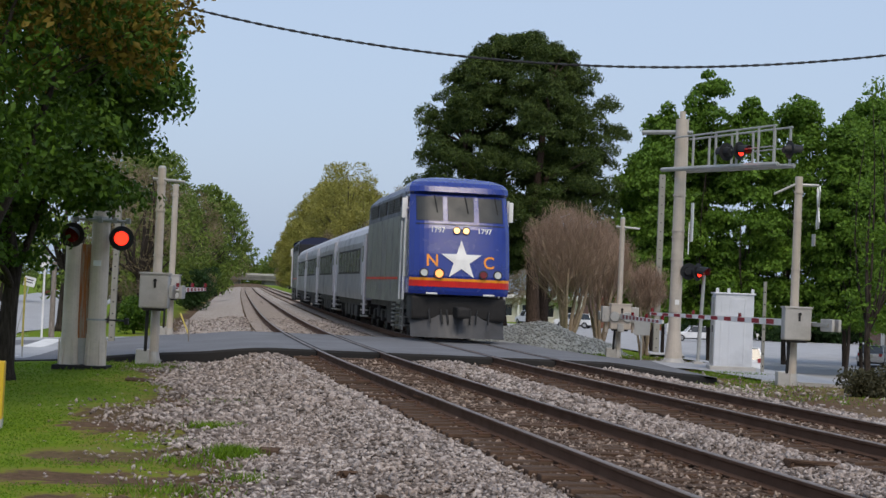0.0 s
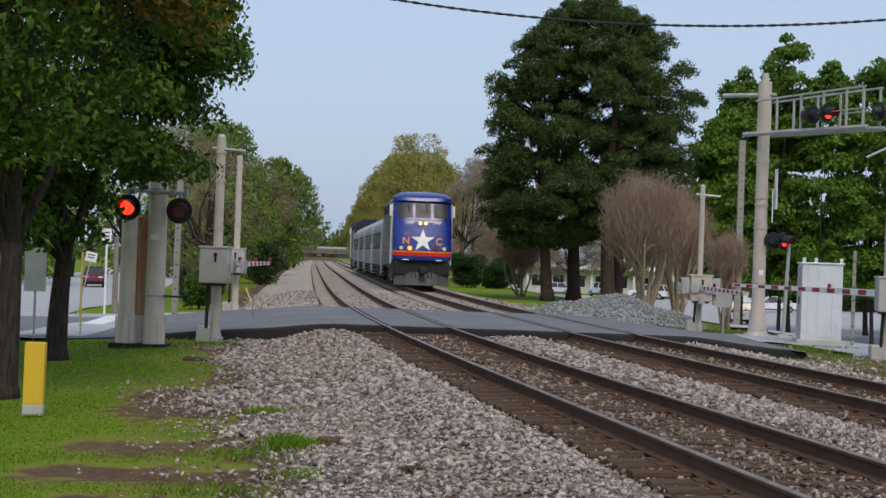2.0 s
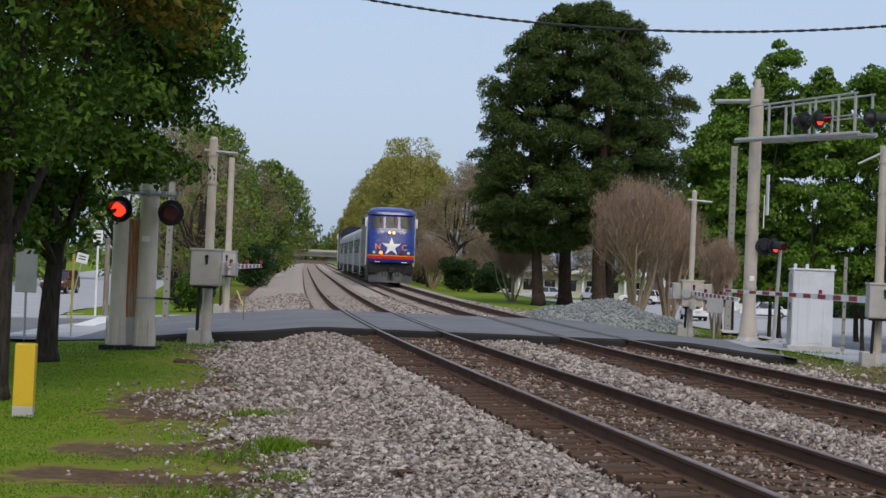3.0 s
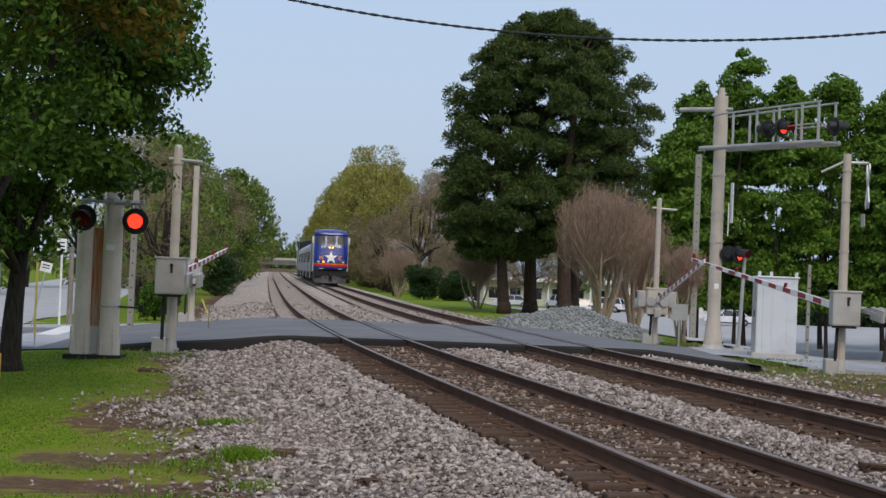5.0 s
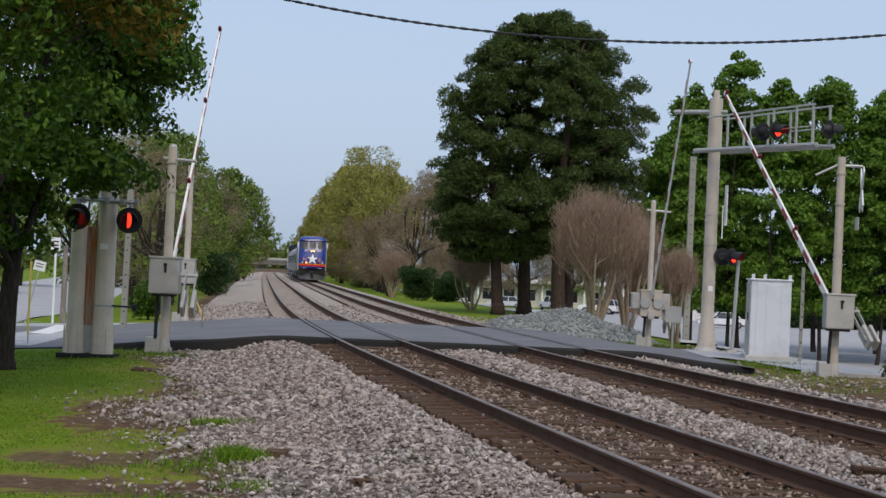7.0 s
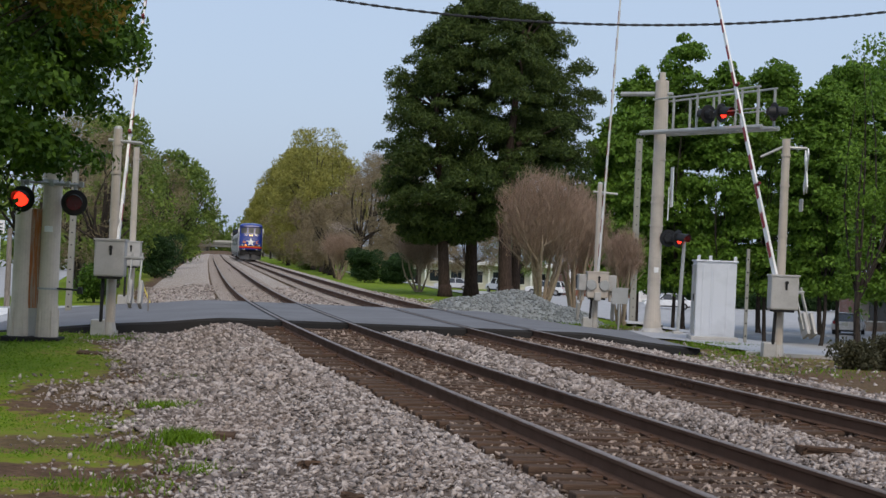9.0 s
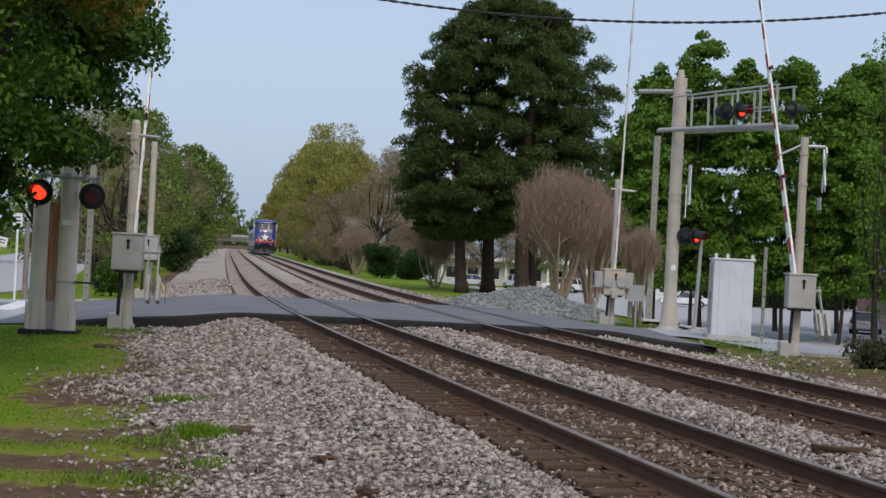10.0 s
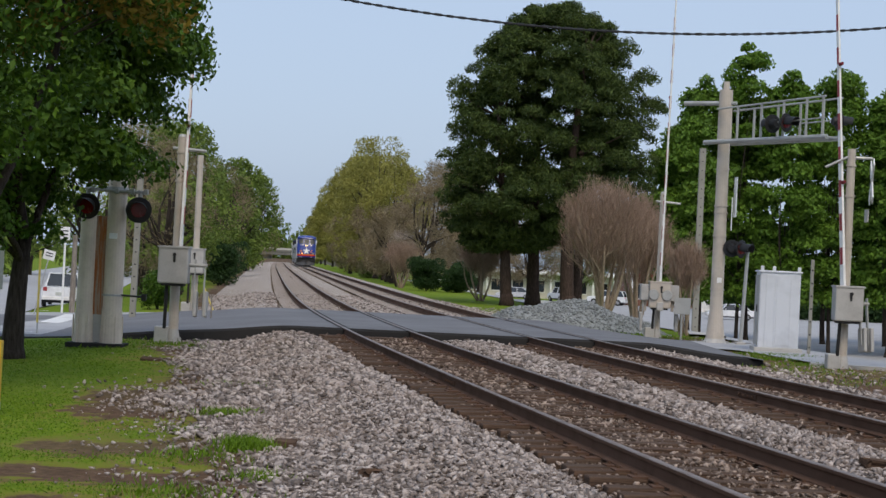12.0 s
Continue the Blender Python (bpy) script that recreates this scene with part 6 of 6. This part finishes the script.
def vehicle(name, label, paint, length=4.7, width=1.82, height=1.46, style="sedan", m=None):
    """A car in parts; it faces +y and stands on its origin."""
    t = thing(name, label, "car", m)
    hl, hw = length / 2, width / 2
    belt = height * 0.62
    if style == "sedan":
        prof = [(-hl, 0.35), (-hl, 0.78), (-hl + 0.1, belt), (-hl + 0.75, belt + 0.04), (hl - 1.35, belt + 0.02), (hl - 0.25, belt - 0.14), (hl, 0.62), (hl, 0.3)]
        cab = [(-hl + 0.55, belt), (-hl + 1.25, height), (0.45, height), (hl - 1.35, belt)]
    elif style == "suv":
        prof = [(-hl, 0.42), (-hl, 0.95), (-hl + 0.06, belt), (hl - 1.25, belt), (hl - 0.2, belt - 0.1), (hl, 0.8), (hl, 0.38)]
        cab = [(-hl + 0.1, belt), (-hl + 0.4, height), (0.55, height), (hl - 1.3, belt)]
    else:
        prof = [(-hl, 0.5), (-hl, 1.12), (hl - 1.5, 1.14), (hl - 0.15, 1.06), (hl, 0.9), (hl, 0.45)]
        belt = 1.1
        cab = [(-0.55, belt), (-0.4, height), (0.85, height), (hl - 1.6, belt)]
    bm = bmesh.new()
    rows = []
    for s in (-1, -0.9, 0.9, 1):
        inset = 0.0 if abs(s) < 1 else 0.06
        rows.append([bm.verts.new((s * hw, y * (1 - inset * 0.5), z - (inset if z > 0.6 else -inset))) for y, z in prof])
    k = len(prof)
    for a, b in zip(rows, rows[1:]):
        for j in range(k):
            bm.faces.new((a[j], a[(j + 1) % k], b[(j + 1) % k], b[j]))
    bm.faces.new(rows[0])
    bm.faces.new(rows[-1])
    body = part("body", bm, paint, t, smooth=False)
    bm = bmesh.new()
    top = hw * 0.78
    vs = []
    for s in (-1, 1):
        vs.append([bm.verts.new((s * (hw * 0.96 if z < height - 0.05 else top), y, z)) for y, z in cab])
    for j in range(4):
        bm.faces.new((vs[0][j], vs[0][(j + 1) % 4], vs[1][(j + 1) % 4], vs[1][j]))
    for v in vs:
        bm.faces.new(v)
    part("cabin_glass", bm, GLASS, t)
    part("roof", bm_box(0, (cab[1][0] + cab[2][0]) / 2, height + 0.005, top * 2 + 0.05, cab[2][0] - cab[1][0] + 0.12, 0.05, 0.015), paint, t)
    for s in (-1, 1):
        for (ya, za), (yb, zb) in ((cab[0], cab[1]), (cab[2], cab[3]), (((cab[1][0] + cab[2][0]) / 2, height), ((cab[1][0] + cab[2][0]) / 2 - 0.05, belt))):
            part("pillar", bm_tube((s * (hw * 0.96 if za < height - 0.05 else top) * 1.005, ya, za), (s * (hw * 0.96 if zb < height - 0.05 else top) * 1.005, yb, zb), 0.045, n=6), paint, t)
    r = 0.33 if style == "sedan" else 0.38
    for s in (-1, 1):
        for y in (-hl + 0.85, hl - 0.9):
            bm = bmesh.new()
            tube(bm, (s * (hw - 0.2), y, r), (s * (hw + 0.01), y, r), r, n=20)
            wheel = part("wheel", bm, TYRE, t)
            part("rim", bm_tube((s * (hw - 0.02), y, r), (s * (hw + 0.02), y, r), r * 0.62, n=14), RIM, wheel)
        part("headlight", bm_box(s * (hw - 0.3), hl - 0.05, 0.7 if style == "sedan" else 0.88, 0.4, 0.14, 0.14, 0.03), CLEAR, t)
        part("tail_light", bm_box(s * (hw - 0.2), -hl + 0.02, 0.85 if style == "sedan" else 1.0, 0.22, 0.12, 0.22, 0.03), RED, t)
        part("mirror", bm_box(s * (hw + 0.08), hl - 1.75, belt + 0.1, 0.18, 0.1, 0.12, 0.02), paint, t)
    part("bumper", bm_box(0, -hl, 0.5, width * 0.96, 0.14, 0.2, 0.04), WHITE if style == "pickup" else paint, t)
    part("bumper", bm_box(0, hl - 0.02, 0.48, width * 0.96, 0.14, 0.2, 0.04), BLACK if style == "suv" else paint, t)
    part("number_plate", bm_box(0, -hl - 0.02, 0.75, 0.4, 0.02, 0.18, 0.004), CLEAR, t)
    part("underside", bm_box(0, 0, 0.34, width * 0.86, length * 0.9, 0.2), BLACK, t)
    return t


RED_SUV = vehicle("sport_utility_vehicle", "dark red sport utility vehicle driving along the street", CARRED, 4.7, 1.85, 1.72, "suv")
PICKUP = vehicle("pickup_truck", "white pickup truck driving away along the street", CARWHITE, 5.3, 1.95, 1.85, "pickup")
WHITE_SUV = vehicle("sport_utility_vehicle", "small white sport utility vehicle driving past the crossing", CARWHITE, 4.4, 1.8, 1.65, "suv")


def parked(name, label, paint, x, y, turn, style, h=1.46):
    vehicle(name, label, paint, style=style, height=h, m=pose(x, y, gz(x, y) + 0.03, 0, 0, turn))


parked("sedan_car", "white sedan parked at the kerb of the car park", CARWHITE, 28.2, 164, 88, "sedan", 1.5)
parked("sedan_car", "silver sedan on the street by the trees", CARSILVER, 32.6, 116, -22, "sedan", 1.46)
parked("parked_car", "white sport utility vehicle in the far car park", CARWHITE, 20.3, 205, 70, "suv", 1.75)
parked("parked_car", "white sport utility vehicle in the far car park", CARWHITE, 15.2, 212, 20, "suv", 1.75)
parked("parked_car", "silver car in the far car park", CARSILVER, 9.5, 214, 80, "sedan", 1.5)

# ---------------------------------------------------------------- buildings and the far bridge


def building(label, x, y, w, d, h, wall_mat, turn, wins, roof="flat", base=None, sign=None):
    z = (gz(x, y) if base is None else base) - 0.1
    t = thing("building", label, "building", pose(x, y, z, 0, 0, turn))
    wall = part("wall", bm_box(0, 0, h / 2, w, d, h, 0.02), wall_mat, t)
    if roof == "flat":
        part("roof", bm_box(0, 0, h + 0.15, w + 0.5, d + 0.5, 0.35, 0.05), WHITE, t)
    else:
        bm = bmesh.new()
        a, b, e = w / 2 + 0.5, d / 2 + 0.5, d * 0.28
        vs = [bm.verts.new(p) for p in ((-a, -b, h), (a, -b, h), (a, b, h), (-a, b, h), (-a + b, 0, h + e), (a - b, 0, h + e), (-a, -b, h - 0.15), (a, -b, h - 0.15), (a, b, h - 0.15), (-a, b, h - 0.15))]
        for f in ((0, 1, 5, 4), (1, 2, 5), (2, 3, 4, 5), (3, 0, 4), (6, 7, 1, 0), (7, 8, 2, 1), (8, 9, 3, 2), (9, 6, 0, 3), (6, 9, 8, 7)):
            bm.faces.new([vs[k] for k in f])
        part("roof", bm, ROOF, t)
    for k in range(wins):
        xx = -w / 2 + w * (k + 0.5) / wins
        win = part("window", bm_box(xx, -d / 2 - 0.01, h * 0.48, w / wins * 0.5, 0.08, h * 0.42), GLASS, t)
        part("frame", bm_box(xx, -d / 2 - 0.02, h * 0.48 - h * 0.23, w / wins * 0.56, 0.14, 0.1), WHITE, win)
        part("lintel", bm_box(xx, -d / 2 - 0.02, h * 0.48 + h * 0.23, w / wins * 0.56, 0.12, 0.1), WHITE, win)
        part("column", bm_tube((xx - w / wins / 2, -d / 2 - 1.2, 0), (xx - w / wins / 2, -d / 2 - 1.2, h), 0.14, n=10), WHITE, t)
    part("canopy", bm_box(0, -d / 2 - 0.8, h - 0.1, w, 1.6, 0.3, 0.03), WHITE if sign is None else sign, t)
    return t


building("long low cream shop building with white columns", 16, 236, 26, 10, 3.6, STUCCO, 4, 9)
building("low shop building with a red fascia", 27.5, 214, 9, 8, 4.0, BRICK, 6, 3, sign=RED)
building("low white building behind the car park", 36, 196, 12, 8, 3.6, WHITE, -4, 4)
building("low brick building with grey hipped roof", 44, 128, 16, 9, 3.4, BRICK, -8, 4, "hip")
building("brick house behind the trees", 58, 150, 18, 9, 3.6, BRICK, -8, 4, "hip")


def build_bridge():
    y = 800.0
    x = x1(y) + GAP / 2
    t = thing("road_bridge", "distant concrete road bridge over the railway", "bridge", pose(x, y, -3.7, 0, 0, 5))
    part("deck", bm_box(0, 0, 7.2, 150, 12, 1.0, 0.1), DARKCONC, t)
    part("girder", bm_box(0, -5.4, 6.0, 150, 0.6, 1.4, 0.1), DARKCONC, t)
    part("parapet", bm_box(0, -5.9, 8.1, 150, 0.3, 0.9, 0.05), CONCRETE, t)
    for k in (-6, 6):
        part("pier", bm_box(k, 0, 2.6, 1.2, 8, 5.4, 0.2), DARKCONC, t)
    for s in (-1, 1):
        part("abutment", bm_box(s * 39, 3, 2.6, 68, 14, 5.6, 0.3), DARKCONC, t)


build_bridge()
for bx, by, top, w in ((-66, 830, 16, 9), (-84, 850, 18, 10), (-100, 845, 17, 10), (-50, 840, 17, 9), (-79, 905, 9, 9), (-95, 905, 10, 9), (-70, 900, 10, 8)):
    tree("woodland_tree", "distant green tree beyond the bridge", bx, by, 0.4, top, crown_balls(bx, by, -2, top, w, w, 60, w * 0.26), 0.6, LEAF_MID, 10, BARK, 0.3, base=-2.2, group="trees beyond the bridge")

# ---------------------------------------------------------------- posts, signs, cables


def utility_pole(x, y, h, r, label, arm=0.0, wires=False):
    t = thing("utility_pole", label, "utility pole", pose(x, y, gz(x, y)))
    part("pole", bm_tube((0, 0, -0.2), (0, 0, h), r, r * 0.75, 12), POLEWOOD, t)
    if arm:
        part("cross_arm", bm_box(0.1, -0.12, h - 0.35, arm, 0.1, 0.12, 0.01), POLEWOOD, t)
        for s in (-0.42, 0.42):
            part("insulator", bm_tube((0.1 + s * arm, -0.12, h - 0.29), (0.1 + s * arm, -0.12, h - 0.12), 0.04, n=8), GALV, t)


utility_pole(-9.95, 33.3, 5.2, 0.14, "weathered round pole at the lawn's edge")
utility_pole(-20.6, 128, 11.5, 0.16, "far wooden utility pole with cross arm", 2.0)
utility_pole(-26.5, 205, 10.5, 0.16, "far wooden utility pole with cross arm", 2.0)
utility_pole(-17.5, 44, 12.0, 0.16, "wooden utility pole holding the cable")
utility_pole(19.5, 44, 10.4, 0.16, "wooden utility pole holding the cable")
utility_pole(12.0, 63, 1.75, 0.1, "short brown wooden post by the car park")


def sign_post(x, y, h, label, w, sh, mat, post, r=0.03, turn=0.0, square=0.0, bars=0, tilt=0.0):
    t = thing("sign_post", label, "sign", pose(x, y, gz(x, y), 0, tilt, turn))
    if square:
        part("post", bm_box(0, 0.06, h / 2 - 0.1, square, square, h + 0.1, 0.01), POLEWOOD, t)
    part("support", bm_tube((0, 0, -0.1), (0, 0, h), r, n=8), post, t)
    plate = part("plate", bm_box(0, -r - 0.01, h - sh / 2, w, 0.015, sh, 0.004), mat, t)
    for k in range(bars):
        part("writing_bar", bm_box(0, -r - 0.022, h - sh * (0.3 + 0.28 * k), w * 0.6, 0.006, sh * 0.1), BLACK, plate)
    return t


sign_post(-11.9, 53.6, 2.75, "small white notice on a wooden post", 0.3, 0.42, WHITE, WHITE, 0.035, 0, 0.0, 2)
utility_pole(-11.65, 53.9, 2.5, 0.1, "thick weathered wooden post behind a notice")
sign_post(-12.4, 52.0, 2.05, "small white leaning street sign", 0.36, 0.3, WHITE, GALV, 0.02, 0, 0, 2, 12)
sign_post(-10.27, 38.95, 2.1, "grey back of a traffic sign on a steel post", 0.5, 1.0, GALV, GALV, 0.03)
sign_post(-9.44, 40.0, 2.0, "thin yellow cable marker post", 0.05, 1.7, PALEYELLOW, CASE, 0.02)
sign_post(-6.0, 44.8, 0.9, "thin tan marker stake by the road", 0.04, 0.5, POLEWOOD, POLEWOOD, 0.015)
sign_post(7.45, 52.0, 1.3, "short grey traffic sign by the far gate", 0.5, 0.5, GALV, GALV, 0.03)
sign_post(7.0, 53.9, 1.5, "slim grey steel post by the far gate", 0.06, 0.2, GALV, GALV, 0.03)

yp = thing("marker_post", "square yellow plastic marker post on the lawn", "post", pose(-5.52, 21.05, gz(-5.52, 21.05), 0, 0.5, 8))
part("post", bm_box(0, 0, 0.5, 0.25, 0.25, 0.78, 0.015), YELLOW, yp)
part("foot", bm_box(0, 0, 0.05, 0.252, 0.252, 0.14, 0.01), CONCRETE, yp, "faded white foot")

# guy wire guard by the far gate on the street side
guy = thing("guy_wire", "yellow guy wire guard beside the mast", "guy wire", pose(-7.6, 54.5, gz(-7.6, 54.5)))
part("guard", bm_tube((0.42, 0, 0.0), (0.05, 0, 0.85), 0.026, n=8), PALEYELLOW, guy)


def build_cable():
    """A twisted cable across the track, sagging between poles out of sight."""
    bm = bmesh.new()
    pts = []
    for k in range(121):
        x = -17.5 + 37 * k / 120
        pts.append(Vector((x, 44, 7.8 + 0.0094 * (x - 4.4) ** 2)))
    for a, b in zip(pts, pts[1:]):
        tube(bm, a, b, 0.024, n=6, caps=False)
    for k in range(0, 120, 1):
        c = pts[k].lerp(pts[k + 1], 0.5)
        d = (pts[k + 1] - pts[k]).normalized()
        tube(bm, c - d * 0.09, c + d * 0.09, 0.036, n=6)
    tagged(link("overhead_cable", bm, CABLE), "black twisted overhead cable sagging across the tracks", "cable")
    bm = bmesh.new()
    a, b = Vector((-21.3, 128, 10.9)), Vector((-27.2, 205, 9.9))
    last = a
    for k in range(1, 13):
        f = k / 12
        p = a.lerp(b, f) - Vector((0, 0, 1.4 * math.sin(math.pi * f)))
        tube(bm, last, p, 0.03, n=5, caps=False)
        last = p
    tagged(link("overhead_cable", bm, CABLE), "thin far overhead wire between utility poles", "cable")


build_cable()


def build_debris():
    """Old tie pieces and dark scraps on the ballast."""
    for x, y, ln, w, turn in ((4.35, 16.1, 0.6, 0.16, 20), (-0.55, 15.3, 0.16, 0.1, 40), (-1.55, 17.9, 0.24, 0.1, 5), (-5.0, 31.4, 0.9, 0.35, 5), (-0.1, 13.2, 0.22, 0.07, 30)):
        u = x - x1(y)
        t = thing("tie_scrap", "dark broken piece of old wooden tie", "debris", pose(x, y, bed_z(u, y) + 0.03, 2, 3, turn))
        bm = bm_box(0, 0, 0, ln, w, 0.07, 0.015)
        for v in bm.verts:
            v.co += Vector((RNG.normal(), RNG.normal(), RNG.normal())) * 0.012
        part("wood", bm, TIE, t)


build_debris()


# seconds and degrees of rise: by the near road, on the verge beside the cabinet, far side
GATE_LEFT = [(0, 0), (3.7, 0), (4.3, 0.5), (4.8, 3), (5.3, 7.5), (5.5, 11.5), (6.0, 24), (6.5, 36), (6.7, 39), (7.5, 49), (8.3, 58), (9.0, 64.5), (9.5, 69), (10.5, 76), (12, 84)]
GATE_NEAR = [(0, 0), (3.7, 0), (4.3, 1), (4.8, 5), (5.3, 12), (5.5, 16), (6.0, 25.5), (6.5, 34.5), (6.7, 37.5), (7.5, 47), (8.3, 56), (9.0, 62.5), (9.5, 66.5), (10.0, 70.5), (10.5, 74), (11.2, 78.5), (12, 82.5)]
GATE_FAR = [(0, 0), (3.7, 0), (4.3, 1), (4.8, 5), (5.3, 12), (5.5, 16), (6.0, 27.5), (6.5, 38.5), (6.7, 42), (7.5, 55), (8.3, 66), (9.5, 77), (10.5, 82), (12, 86)]
# the moments at which the two lights change over
SWAPS = [0.3, 0.9, 1.62, 2.1, 2.65, 3.3, 3.85, 4.45, 5.05, 5.8, 6.3, 6.95, 7.5, 8.1, 8.8, 9.35, 9.9, 10.55, 11.1]


def light_rows(home, changes, lit):
    """Half turns of a two-faced lens disc that stand in for switching, each within a twentieth of a second."""
    ang = 0 if lit else 180
    rows = [(0, ang)]
    for t in changes:
        # two equal rows before and after each half turn keep it still in between
        rows += [(t - 0.07, ang), (t - 0.034, ang)]
        rows += [(t - 0.034 + 0.034 * k, ang + 60 * k) for k in (1, 2, 3)]
        ang += 180
        rows.append((t + 0.104, ang))
    rows.append((12.0, ang))
    return [(t, home @ pose(0, 0, 0, 0, 0, a)) for t, a in rows]


def drive(ob, rows, reverse=False):
    """A vehicle along its way, facing where it goes."""
    out = []
    for k, (t, x, y) in enumerate(rows):
        a, b = rows[max(k - 1, 0)], rows[min(k + 1, len(rows) - 1)]
        turn = math.degrees(math.atan2(-(b[1] - a[1]), b[2] - a[2]))
        out.append((t, pose(x, y, gz(x, y) + 0.035, 0, 0, turn)))
    walk(ob, out)


def motions():
    for ob, ahead, length, way in TRAIN:
        walk(ob, [(t, train_pose(y, ahead, length, way)) for t, y in TRAIN_ROWS])
    for arm, (ax, ay, az), heading, gx, gy in ARMS:
        rows = GATE_FAR if gy > 50 else GATE_LEFT if gx < 0 else GATE_NEAR
        walk(arm, [(t, pose(ax, ay, az, 0, -a, heading)) for t, a in rows])
    drive(RED_SUV, [(0, -50, 235), (1.0, -41.5, 188), (1.5, -37.4, 167), (2.0, -33.6, 147), (2.5, -31.4, 134), (3.0, -31.4, 129), (3.5, -31.6, 126), (3.7, -31.8, 125), (4.5, -30, 98), (5.5, -41, 88), (7, -62, 80), (12, -95, 76)])
    drive(PICKUP, [(0, -60, 62), (8.5, -44, 66), (9.5, -29, 73), (10.0, -23, 79), (10.5, -20.2, 84.5), (11.0, -20.6, 88.5), (11.5, -20.9, 92.5), (12, -21.5, 97)])
    drive(WHITE_SUV, [(0, 18.0, 90), (0.5, 17.9, 97), (1.0, 18.2, 104), (1.5, 18.6, 113), (2.0, 19.2, 126), (2.5, 19.3, 137), (3.0, 19.25, 147), (3.5, 18.6, 158), (5, 16, 190), (7, 12, 235), (12, 0, 330)])
    walk(FLIP_LENSES["A"][0], light_rows(FLIP_LENSES["A"][1], SWAPS + [11.33], False))
    walk(FLIP_LENSES["B"][0], light_rows(FLIP_LENSES["B"][1], SWAPS, True))
    for key in ("C", "D"):
        walk(FLIP_LENSES[key][0], light_rows(FLIP_LENSES[key][1], [11.33], True))


motions()
